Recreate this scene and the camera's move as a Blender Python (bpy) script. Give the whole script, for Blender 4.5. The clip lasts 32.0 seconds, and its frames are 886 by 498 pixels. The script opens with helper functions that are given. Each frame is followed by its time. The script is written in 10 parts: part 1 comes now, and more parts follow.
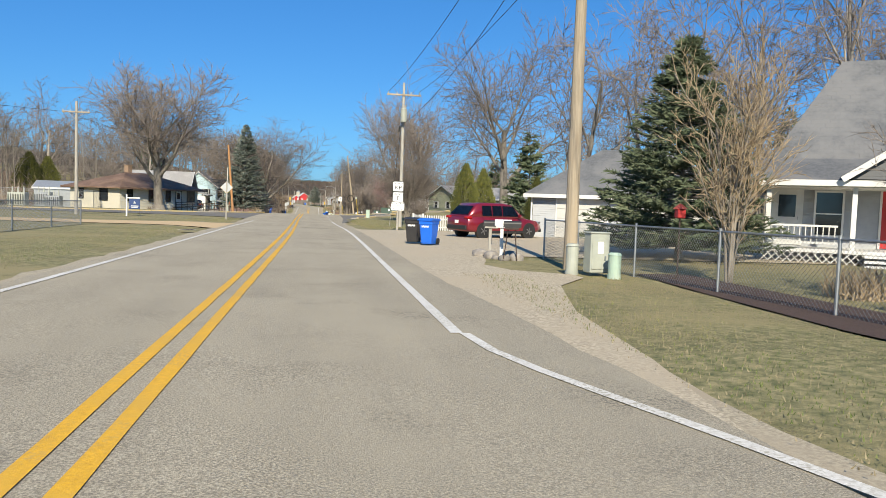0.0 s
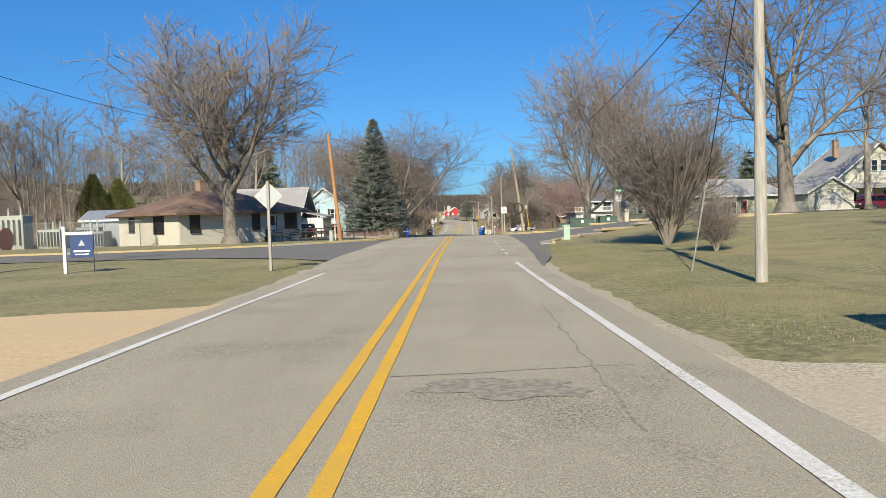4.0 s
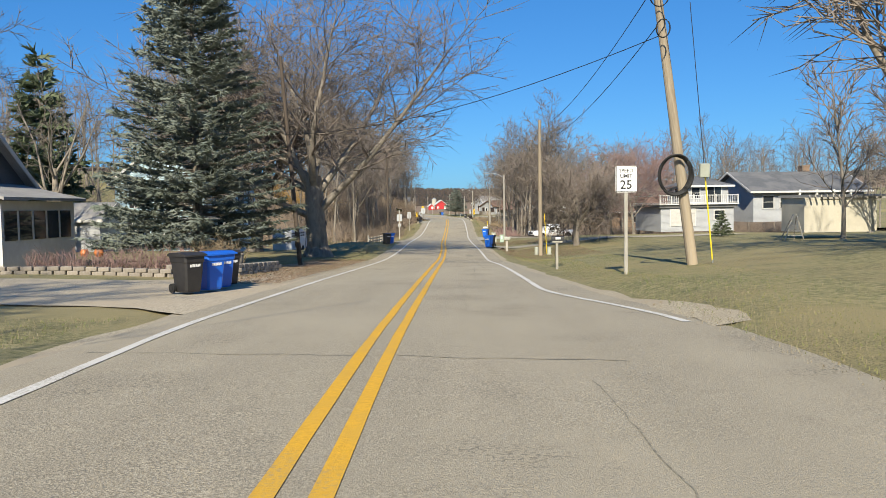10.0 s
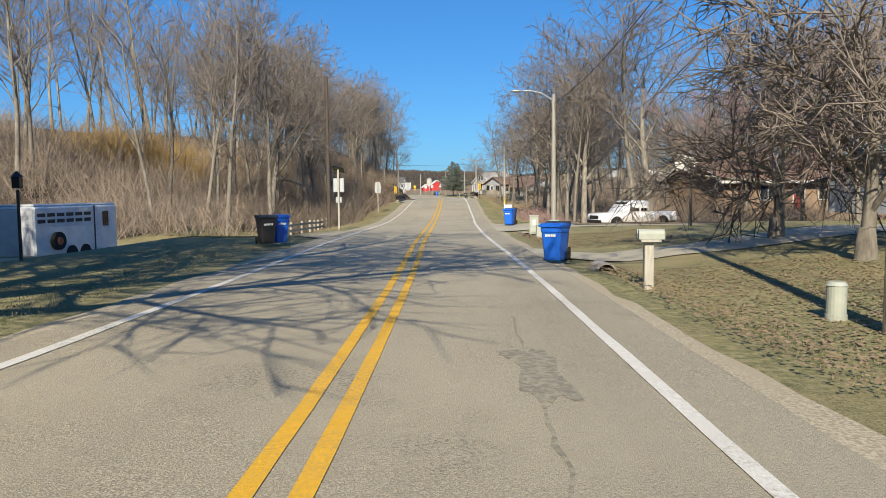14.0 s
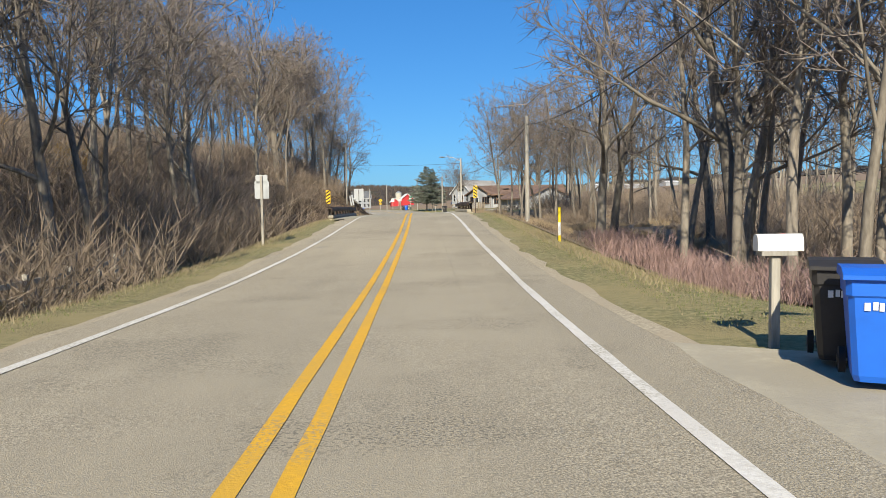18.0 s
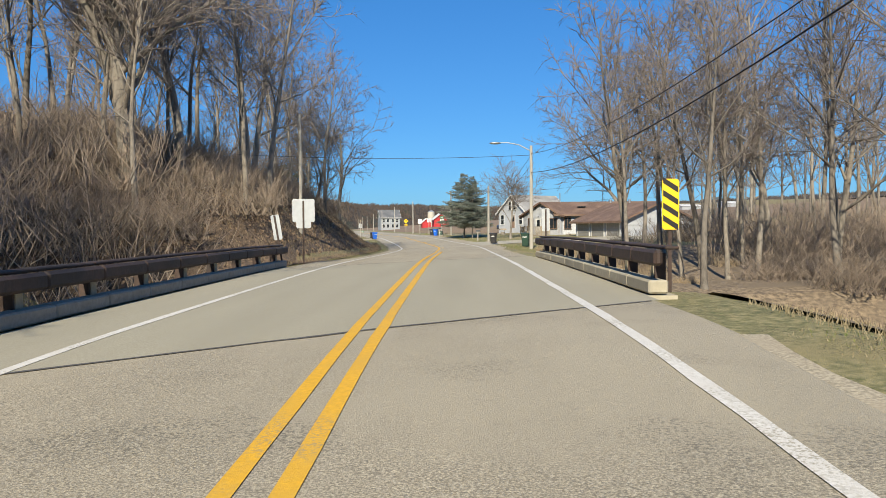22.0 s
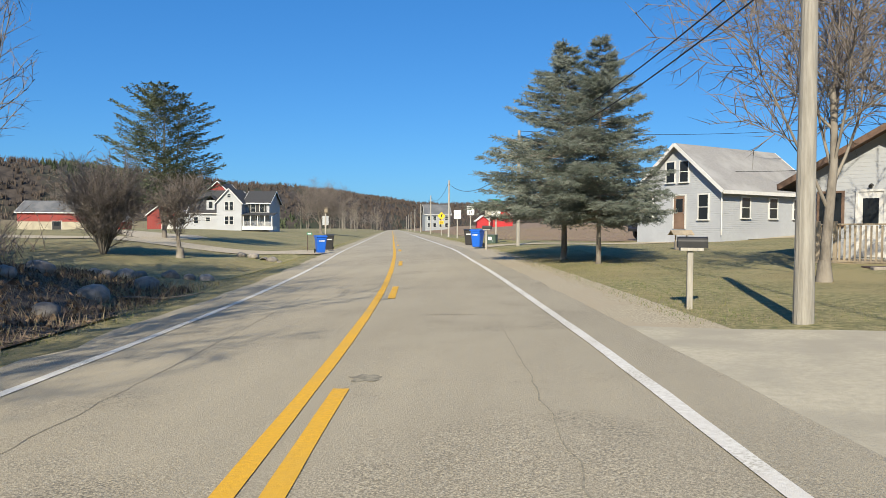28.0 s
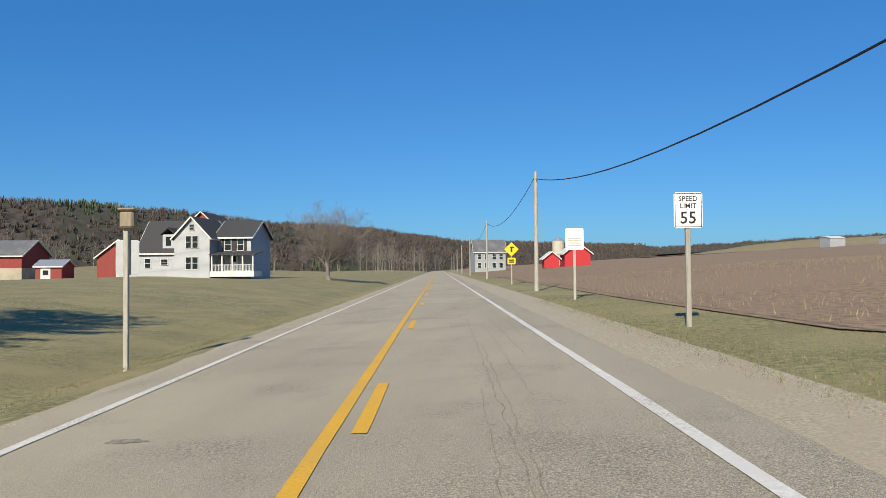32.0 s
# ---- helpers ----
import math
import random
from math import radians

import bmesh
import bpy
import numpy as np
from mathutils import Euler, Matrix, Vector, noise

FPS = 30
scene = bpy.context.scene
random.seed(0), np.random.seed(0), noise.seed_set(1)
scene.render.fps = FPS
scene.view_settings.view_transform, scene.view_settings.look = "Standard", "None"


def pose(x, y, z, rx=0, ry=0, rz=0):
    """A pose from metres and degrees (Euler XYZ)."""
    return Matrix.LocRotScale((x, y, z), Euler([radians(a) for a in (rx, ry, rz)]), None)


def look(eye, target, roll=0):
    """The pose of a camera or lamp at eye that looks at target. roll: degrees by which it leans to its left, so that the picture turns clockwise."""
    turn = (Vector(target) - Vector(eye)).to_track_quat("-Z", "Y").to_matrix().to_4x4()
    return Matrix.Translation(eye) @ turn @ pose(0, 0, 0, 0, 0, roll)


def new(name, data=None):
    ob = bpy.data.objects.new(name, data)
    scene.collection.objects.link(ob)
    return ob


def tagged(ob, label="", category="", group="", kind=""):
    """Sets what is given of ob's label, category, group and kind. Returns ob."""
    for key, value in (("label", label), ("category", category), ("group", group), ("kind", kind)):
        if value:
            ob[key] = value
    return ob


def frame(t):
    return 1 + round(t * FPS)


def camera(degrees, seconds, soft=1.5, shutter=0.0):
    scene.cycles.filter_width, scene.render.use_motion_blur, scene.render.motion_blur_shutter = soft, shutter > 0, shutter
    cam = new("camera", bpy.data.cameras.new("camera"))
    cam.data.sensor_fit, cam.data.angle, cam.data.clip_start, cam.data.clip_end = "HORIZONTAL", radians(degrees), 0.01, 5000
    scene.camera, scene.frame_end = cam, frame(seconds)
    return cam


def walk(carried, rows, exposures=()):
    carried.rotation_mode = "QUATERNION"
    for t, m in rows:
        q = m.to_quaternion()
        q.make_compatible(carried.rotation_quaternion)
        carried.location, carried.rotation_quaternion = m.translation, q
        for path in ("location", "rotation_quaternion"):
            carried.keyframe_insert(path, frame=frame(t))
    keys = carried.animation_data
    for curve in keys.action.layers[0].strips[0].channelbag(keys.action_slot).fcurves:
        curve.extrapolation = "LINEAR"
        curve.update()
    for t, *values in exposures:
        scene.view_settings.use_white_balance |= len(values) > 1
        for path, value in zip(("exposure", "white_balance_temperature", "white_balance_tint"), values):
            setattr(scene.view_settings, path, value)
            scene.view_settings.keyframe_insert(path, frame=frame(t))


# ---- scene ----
cam = camera(61.1, 32.0, soft=0.6)
PATH = [
    (0, 0.000, 0.000, 1.535, 86.45, -1.95, -9.28),
    (0.5, 0.351, 5.547, 1.465, 86.01, -0.86, -4.95),
    (1, 0.421, 9.615, 1.465, 85.48, -0.01, -3.18),
    (1.5, 0.318, 14.138, 1.465, 85.10, 0.68, -2.48),
    (2, 0.169, 18.810, 1.430, 85.21, 1.07, -2.31),
    (2.5, -0.066, 23.603, 1.395, 85.70, 1.32, -1.16),
    (3, -0.238, 28.562, 1.325, 86.33, 1.67, 0.44),
    (3.5, -0.399, 33.591, 1.360, 86.85, 2.01, 1.37),
    (4, -0.508, 38.718, 1.360, 87.27, 1.81, 2.15),
    (4.5, -0.514, 43.827, 1.290, 87.17, 1.22, 2.91),
    (6.5, -0.986, 65.617, 1.045, 86.79, 0.07, 1.70),
    (7, -1.027, 70.945, 1.010, 87.47, 0.75, 2.14),
    (7.5, -1.073, 76.452, 1.010, 87.59, 0.86, 1.95),
    (8, -1.194, 81.935, 1.010, 87.51, 0.52, 1.03),
    (8.5, -1.286, 87.591, 1.045, 87.36, 0.57, 0.38),
    (9, -1.321, 93.167, 1.010, 86.88, 0.75, 0.84),
    (9.5, -1.448, 99.041, 0.940, 86.61, 0.83, 1.38),
    (10, -1.541, 104.910, 0.765, 86.85, 0.86, 1.15),
    (10.5, -1.674, 110.751, 0.660, 87.25, 0.87, 0.71),
    (11, -1.703, 116.574, 0.485, 87.32, 0.80, 0.98),
    (11.5, -1.692, 122.000, 0.345, 87.25, 1.06, 0.89),
    (12, -1.658, 127.564, 0.100, 87.02, 1.13, 0.20),
    (12.5, -1.681, 132.995, -0.075, 86.51, 1.16, -0.18),
    (13, -1.670, 138.421, -0.355, 86.06, 1.19, 0.15),
    (13.5, -1.647, 143.916, -0.530, 85.81, 1.10, 0.75),
    (14, -1.612, 149.268, -0.810, 85.66, 0.61, 1.00),
    (14.5, -1.584, 154.584, -1.020, 85.46, -0.06, 0.35),
    (16.5, -1.991, 174.625, -1.125, 86.44, 0.93, -0.71),
    (17, -2.136, 179.757, -1.229, 86.57, 0.98, -0.76),
    (17.5, -2.175, 185.120, -1.331, 86.65, 1.09, -0.96),
    (18, -2.226, 190.414, -1.328, 86.87, 0.89, -1.18),
    (18.5, -2.147, 195.863, -1.357, 87.27, 0.75, -1.03),
    (19, -2.092, 201.387, -1.384, 87.21, 0.67, -1.14),
    (19.5, -2.021, 206.980, -1.413, 87.39, 0.58, -1.38),
    (20, -2.140, 212.497, -1.272, 87.62, 0.39, -1.15),
    (20.5, -2.251, 218.050, -1.168, 87.86, 0.20, -0.48),
    (21, -2.294, 223.591, -0.957, 87.99, 0.13, 0.06),
    (21.5, -2.324, 229.201, -0.712, 88.13, 0.22, 0.67),
    (22, -2.381, 234.426, -0.536, 88.40, 0.36, 1.60),
    (22.5, -2.429, 240.145, -0.325, 88.67, 0.52, 2.22),
    (23, -2.504, 245.266, -0.220, 88.72, 0.11, 2.43),
    (23.5, -2.471, 250.617, -0.182, 88.38, -0.20, 2.11),
    (24, -2.413, 255.894, -0.212, 88.15, 0.11, 1.61),
    (24.5, -2.322, 261.164, -0.241, 88.27, 0.24, 1.51),
    (26.5, -2.209, 285.481, -0.503, 88.00, -0.95, 4.24),
    (27, -2.564, 291.499, -0.544, 88.05, -0.80, 4.88),
    (27.5, -3.154, 297.592, -0.626, 88.29, -0.62, 5.66),
    (28, -3.720, 303.610, -0.661, 88.45, -0.43, 6.50),
    (28.5, -4.452, 309.691, -0.696, 88.85, -0.49, 7.02),
    (29, -5.348, 315.657, -0.666, 89.45, -0.52, 7.52),
    (29.5, -6.187, 321.542, -0.595, 90.04, -0.09, 7.92),
    (30, -7.059, 327.221, -0.524, 90.43, 0.63, 8.19),
    (30.5, -8.038, 332.881, -0.525, 90.76, 0.86, 8.63),
    (31, -9.007, 338.398, -0.455, 91.02, 0.94, 9.30),
    (31.5, -9.952, 343.841, -0.383, 91.23, 0.76, 9.83),
    (32, -10.869, 349.243, -0.344, 91.50, 0.41, 10.03),
]
walk(cam, [(t, pose(x, y, z, pitch, roll, yaw)) for t, x, y, z, pitch, roll, yaw in PATH], [(0.0, 0.58), (28.0, 0.56), (30.0, 0.48), (31.0, 0.41), (32.0, 0.37)])

# ---------------- light ----------------
SUN_AZ, SUN_EL = radians(7.0), radians(34.0)      # shadows run along +y, a little towards +x
sun_from = Vector((-math.sin(SUN_AZ) * math.cos(SUN_EL), -math.cos(SUN_AZ) * math.cos(SUN_EL), math.sin(SUN_EL)))
sun_data = bpy.data.lights.new("sun", "SUN")
sun_data.energy, sun_data.angle, sun_data.color = 5.0, radians(0.53), (1.0, 0.905, 0.72)
sun = new("sun", sun_data)
sun.matrix_world = look((0, 0, 60), Vector((0, 0, 60)) - sun_from)
world = bpy.data.worlds.new("sky")
scene.world = world
world.use_nodes = True
wn = world.node_tree.nodes
sky = wn.new("ShaderNodeTexSky")
sky.sky_type, sky.sun_disc = "NISHITA", False
sky.sun_elevation, sky.sun_rotation = SUN_EL, math.pi + SUN_AZ
sky.air_density, sky.dust_density, sky.ozone_density, sky.altitude = 1.0, 0.5, 3.0, 300
tint = wn.new("ShaderNodeMix")
tint.data_type, tint.blend_type = "RGBA", "MULTIPLY"
tint.inputs[0].default_value = 1.0
tint.inputs[7].default_value = (0.35, 0.63, 0.84, 1)
world.node_tree.links.new(sky.outputs[0], tint.inputs[6])
deep = wn.new("ShaderNodeMix")                    # clear-day blue under the gradient
deep.data_type, deep.blend_type = "RGBA", "ADD"
deep.inputs[0].default_value = 1.0
deep.inputs[7].default_value = (0.0, 0.85, 2.9, 1)
world.node_tree.links.new(tint.outputs[2], deep.inputs[6])
world.node_tree.links.new(deep.outputs[2], wn["Background"].inputs[0])
wn["Background"].inputs[1].default_value = 0.064

# ---------------- plan ----------------
def spline(table):
    ys, vs = np.array(table, float).T
    k = np.diff(vs) / np.diff(ys)
    m = np.zeros(len(vs))
    m[0], m[-1] = k[0], k[-1]
    same = k[:-1] * k[1:] > 0
    m[1:-1] = np.where(same, 2 * k[:-1] * k[1:] / np.where(same, k[:-1] + k[1:], 1), 0)

    def f(y):
        y = np.asarray(y, float)
        i = np.clip(np.searchsorted(ys, y) - 1, 0, len(ys) - 2)
        h = ys[i + 1] - ys[i]
        t = np.clip((y - ys[i]) / h, 0, 1)
        a = (2 * t**3 - 3 * t**2 + 1) * vs[i] + (t**3 - 2 * t**2 + t) * h * m[i]
        return a + (-2 * t**3 + 3 * t**2) * vs[i + 1] + (t**3 - t**2) * h * m[i + 1]
    return f


road_x = spline([(-400, -1.46), (-40, -1.46), (24, -1.46), (34, -1.49), (44, -1.63), (71, -2.12), (87, -2.23), (99, -2.36), (116, -2.6), (133, -2.63), (150, -2.68), (162, -2.75), (181, -3.12),
                 (191, -3.22), (207, -3.36), (229, -3.45), (240, -3.57), (251, -3.73), (267, -3.94), (285, -4.02), (297.3, -4.32), (309.3, -5.5), (321.3, -7.06), (338.5, -9.84), (355.6, -12.95), (700, -75.8), (2500, -400)])
road_z = spline([(-400, 0.1), (0, 0.0), (19, -0.1), (40, -0.2), (66, -0.49), (82, -0.52), (95, -0.54), (111, -0.88), (127, -1.43), (140, -1.96), (154, -2.5), (174, -2.68),
                 (190, -2.88), (205, -2.96), (214, -2.82), (224, -2.5), (234, -2.1), (245, -1.8), (256, -1.78), (285, -2.1), (303, -2.25), (316, -2.24), (333, -2.1), (347, -1.93), (360, -1.92), (2500, -1.9)])


banked = spline([(-400, 0), (140, 0), (153, -1.2), (184, -1.2), (203, 0.5), (215, 1.1), (235, 1.4), (262, 1.5), (300, 2.0), (330, 2.4), (362, 2.8), (2500, 2.8)])


def bank(y, d):
    """Rise of the banked road and its surroundings to the right, d metres from its centre."""
    return np.tan(np.radians(banked(y))) * np.clip(d, -700, 700)


def ss(a, b, v):
    t = np.clip((np.asarray(v, float) - a) / (b - a), 0, 1)
    return t * t * (3 - 2 * t)


def rel(y, d):
    """Height of the ground over the road at the distance y along it and d to its side."""
    y, d = np.asarray(y, float), np.asarray(d, float)
    r, l = np.maximum(d, 0), np.maximum(-d, 0)
    h = 0 * y * d
    # lawns on the right of the village
    lawn = ss(48, 100, y) * (1 - ss(184, 197, y))
    h = h + lawn * (0.85 * ss(7, 17, r) + 0.35 * ss(17, 30, r) + 0.9 * ss(35, 90, r))
    h = h - 0.18 * ss(4.6, 6.2, r) * (1 - ss(6.2, 8.5, r)) * ss(120, 130, y) * (1 - ss(186, 192, y))
    h = h + 0.34 * ss(4.5, 6.0, r) * (1 - 0.7 * ss(8, 16, r)) * ss(109, 121, y) * (1 - ss(140, 158, y))
    # marsh on the right, before and beside the creek
    marsh = ss(196, 212, y) * (1 - ss(268, 284, y))
    h = h - marsh * (1.5 * ss(5.0, 11, r))
    # creek under the bridge
    creek = np.exp(-((y - 256.0) / 5.5) ** 4)
    h = h - creek * (2.3 * ss(4.9, 7.0, r) + 2.2 * ss(5.4, 7.6, l) * (1 - ss(12, 26, l)))
    # wooded bank on the left
    ditch = ss(180, 190, y) * (1 - ss(262, 272, y))
    h = h - ditch * 0.9 * ss(5.2, 9, l) * (1 - ss(11, 17, l))
    hill = ss(172, 214, y) * (1 - ss(292, 318, y))
    foot = 20 - 7.5 * ss(196, 236, y) - 6.5 * ss(255, 270, y)
    h = h + hill * 13.0 * (1 - np.exp(-np.maximum(l - foot, 0) * 0.045))
    bank = ss(262, 275, y) * (1 - ss(312, 332, y))
    h = h + bank * 1.5 * ss(5.5, 9.5, l)
    # village on the left
    h = h + 0.25 * ss(112, 124, y) * (1 - ss(140, 156, y)) * ss(7, 14, l)
    h = h + ss(40, 90, y) * (1 - ss(190, 210, y)) * 9.0 * ss(48, 110, l)
    h = h - 1.1 * ss(160, 173, y) * (1 - ss(186, 200, y)) * ss(9.5, 15, l) * (1 - ss(24, 34, l))
    # farm land on the left
    farm = ss(318, 345, y)
    h = h - farm * (1 - ss(344.5, 346.2, y) * (1 - ss(354.5, 357, y))) * 0.45 * ss(5.0, 6.6, l) * (1 - ss(6.6, 9, l))
    h = h + farm * (1.4 * ss(8, 20, l) + 1.4 * ss(18, 42, l) + 3.0 * ss(50, 110, l))
    # field on the right
    h = h - 0.25 * ss(8, 15, r) * (1 - ss(40, 70, r)) * ss(338, 350, y) * (1 - ss(375, 400, y))
    h = h + ss(340, 380, y) * (0.5 * ss(9, 30, r) + 2.0 * ss(60, 500, r))
    return h


def ground(x, y):
    d = np.asarray(x, float) - road_x(y)
    return road_z(y) + rel(y, d) + bank(y, d)


def spot(y, d, up=0.0):
    """A place by its distance along the road and to the right of it."""
    x = float(road_x(y)) + d
    return Vector((x, y, float(ground(x, y)) + up))


def heading(y):
    return math.degrees(math.atan2(-(float(road_x(y + 1)) - float(road_x(y - 1))), 2.0))


# ---------------- materials ----------------
def material(name, a, b=None, scale=8.0, rough=0.7, bump=0.0, metal=0.0, c=None, big=0.6, detail=6, bump_scale=None, spec=0.5, vary=0.0, coat=0.0, stretch=(1, 1, 1), coords="Object", sharp=(0.35, 0.68)):
    """Two colours mixed by fine noise, and a third by broad stains."""
    m = bpy.data.materials.new(name)
    m.use_nodes = True
    nt = m.node_tree
    n, k = nt.nodes, nt.links
    p = n["Principled BSDF"]
    p.inputs["Roughness"].default_value, p.inputs["Metallic"].default_value = rough, metal
    p.inputs["Specular IOR Level"].default_value, p.inputs["Coat Weight"].default_value = spec, coat
    p.inputs["Coat Roughness"].default_value = 0.05
    if coords == "World":
        co = n.new("ShaderNodeNewGeometry").outputs["Position"]
    else:
        co = n.new("ShaderNodeTexCoord").outputs["Object"]
    mp = n.new("ShaderNodeMapping")
    mp.inputs["Scale"].default_value = stretch
    k.new(co, mp.inputs[0])
    co = mp.outputs[0]

    def tex(sc, det=detail):
        t = n.new("ShaderNodeTexNoise")
        t.inputs["Scale"].default_value, t.inputs["Detail"].default_value, t.inputs["Roughness"].default_value = sc, det, 0.62
        k.new(co, t.inputs["Vector"])
        return t.outputs["Fac"]

    def ramp(fac, lo, hi):
        r = n.new("ShaderNodeMapRange")
        r.inputs[1].default_value, r.inputs[2].default_value = lo, hi
        k.new(fac, r.inputs[0])
        return r.outputs[0]

    def mix(fac, x, y):
        q = n.new("ShaderNodeMix")
        q.data_type = "RGBA"
        for s, v in ((0, fac), (6, x), (7, y)):
            if isinstance(v, (tuple, list)):
                q.inputs[s].default_value = (*v[:3], 1)
            elif isinstance(v, float):
                q.inputs[s].default_value = v
            else:
                k.new(v, q.inputs[s])
        return q.outputs[2]
    fine = tex(scale)
    out = mix(ramp(fine, *sharp), a, b or tuple(v * 0.8 for v in a))
    if c:
        out = mix(ramp(tex(big, 4), 0.45, 0.62), out, c)
    if vary:
        hs = n.new("ShaderNodeHueSaturation")
        rnd = n.new("ShaderNodeObjectInfo").outputs["Random"]
        r = n.new("ShaderNodeMapRange")
        r.inputs[3].default_value, r.inputs[4].default_value = 1 - vary, 1 + vary
        k.new(rnd, r.inputs[0])
        k.new(r.outputs[0], hs.inputs["Value"])
        k.new(out, hs.inputs["Color"])
        out = hs.outputs[0]
    k.new(out, p.inputs["Base Color"])
    if bump:
        bn = n.new("ShaderNodeBump")
        bn.inputs["Strength"].default_value, bn.inputs["Distance"].default_value = min(bump, 1.0), 0.02
        k.new(tex(bump_scale or scale * 2), bn.inputs["Height"])
        k.new(bn.outputs[0], p.inputs["Normal"])
    return m


def lap_siding(name, a, pitch=0.12, c=None):
    """Painted boards: a saw-tooth relief by height."""
    m = material(name, a, tuple(v * 0.9 for v in a), 5, 0.55, c=c, big=0.5)
    n, k = m.node_tree.nodes, m.node_tree.links
    xyz = n.new("ShaderNodeSeparateXYZ")
    k.new(n.new("ShaderNodeTexCoord").outputs["Object"], xyz.inputs[0])
    dv = n.new("ShaderNodeMath"); dv.operation = "DIVIDE"; dv.inputs[1].default_value = pitch
    fr = n.new("ShaderNodeMath"); fr.operation = "FRACT"
    k.new(xyz.outputs[2], dv.inputs[0]); k.new(dv.outputs[0], fr.inputs[0])
    bn = n.new("ShaderNodeBump"); bn.inputs["Strength"].default_value, bn.inputs["Distance"].default_value = 1.0, 0.03
    bn.invert = True
    k.new(fr.outputs[0], bn.inputs["Height"])
    k.new(bn.outputs[0], n["Principled BSDF"].inputs["Normal"])
    return m


def shingle(name, a, b, c=None):
    m = material(name, a, b, 9, 0.85, c=c, big=0.5)
    n, k = m.node_tree.nodes, m.node_tree.links
    br = n.new("ShaderNodeTexBrick")
    br.inputs["Scale"].default_value, br.inputs["Mortar Size"].default_value = 1.0, 0.012
    br.inputs["Brick Width"].default_value, br.inputs["Row Height"].default_value = 0.33, 0.15
    k.new(n.new("ShaderNodeTexCoord").outputs["Object"], br.inputs["Vector"])
    bn = n.new("ShaderNodeBump"); bn.inputs["Strength"].default_value, bn.inputs["Distance"].default_value = 0.6, 0.02
    k.new(br.outputs["Fac"], bn.inputs["Height"]); bn.invert = True
    k.new(bn.outputs[0], n["Principled BSDF"].inputs["Normal"])
    return m


def glass(name, tint=(0.02, 0.025, 0.03)):
    return material(name, tint, tint, 1.0, 0.06, spec=0.8)



def streaks(m, lo=0.84, hi=1.12, across=1.1, along=0.035):
    """Broad wheel-path streaks along the road."""
    n, k = m.node_tree.nodes, m.node_tree.links
    p = n["Principled BSDF"]
    src = p.inputs["Base Color"].links[0].from_socket
    mp = n.new("ShaderNodeMapping")
    mp.inputs["Scale"].default_value = (across, along, 1)
    k.new(n.new("ShaderNodeNewGeometry").outputs["Position"], mp.inputs[0])
    t = n.new("ShaderNodeTexNoise")
    t.inputs["Scale"].default_value, t.inputs["Detail"].default_value = 1.0, 8
    k.new(mp.outputs[0], t.inputs["Vector"])
    r = n.new("ShaderNodeMapRange")
    r.inputs[1].default_value, r.inputs[2].default_value, r.inputs[3].default_value, r.inputs[4].default_value = 0.3, 0.7, lo, hi
    k.new(t.outputs["Fac"], r.inputs[0])
    h = n.new("ShaderNodeHueSaturation")
    k.new(r.outputs[0], h.inputs["Value"])
    k.new(src, h.inputs["Color"])
    k.new(h.outputs[0], p.inputs["Base Color"])


M = {}
M["road"] = material("chip_seal_asphalt", (0.50, 0.437, 0.318), (0.205, 0.178, 0.127), 60, 0.9, 0.6, c=(0.365, 0.318, 0.229), big=0.16, bump_scale=80, coords="World", sharp=(0.36, 0.6))
M["deck"] = material("bridge_asphalt", (0.375, 0.342, 0.25), (0.267, 0.242, 0.175), 45, 0.9, 0.3, c=(0.321, 0.292, 0.213), big=0.2, coords="World")
streaks(M["road"], 0.93, 1.05, 1.1, 0.1)
streaks(M["deck"], 0.93, 1.05, 1.1, 0.1)
def ravel(m, dark=(0.105, 0.095, 0.072), amount=0.7, at=0.54):
    """Scattered areas where the chip seal has worn down to dark pits."""
    n, k = m.node_tree.nodes, m.node_tree.links
    p = n["Principled BSDF"]
    src = p.inputs["Base Color"].links[0].from_socket
    pos = n.new("ShaderNodeNewGeometry").outputs["Position"]
    fac = []
    for sc, det, lo, hi in ((0.55, 5, at, at + 0.12), (34, 2, 0.5, 0.62)):
        t = n.new("ShaderNodeTexNoise")
        t.inputs["Scale"].default_value, t.inputs["Detail"].default_value = sc, det
        k.new(pos, t.inputs["Vector"])
        r = n.new("ShaderNodeMapRange")
        r.inputs[1].default_value, r.inputs[2].default_value = lo, hi
        k.new(t.outputs["Fac"], r.inputs[0])
        fac.append(r.outputs[0])
    mu = n.new("ShaderNodeMath"); mu.operation = "MULTIPLY"
    k.new(fac[0], mu.inputs[0]); k.new(fac[1], mu.inputs[1])
    m2 = n.new("ShaderNodeMath"); m2.operation = "MULTIPLY"; m2.inputs[1].default_value = amount
    k.new(mu.outputs[0], m2.inputs[0])
    q = n.new("ShaderNodeMix"); q.data_type = "RGBA"
    q.inputs[7].default_value = (*dark, 1)
    k.new(m2.outputs[0], q.inputs[0]); k.new(src, q.inputs[6])
    k.new(q.outputs[2], p.inputs["Base Color"])


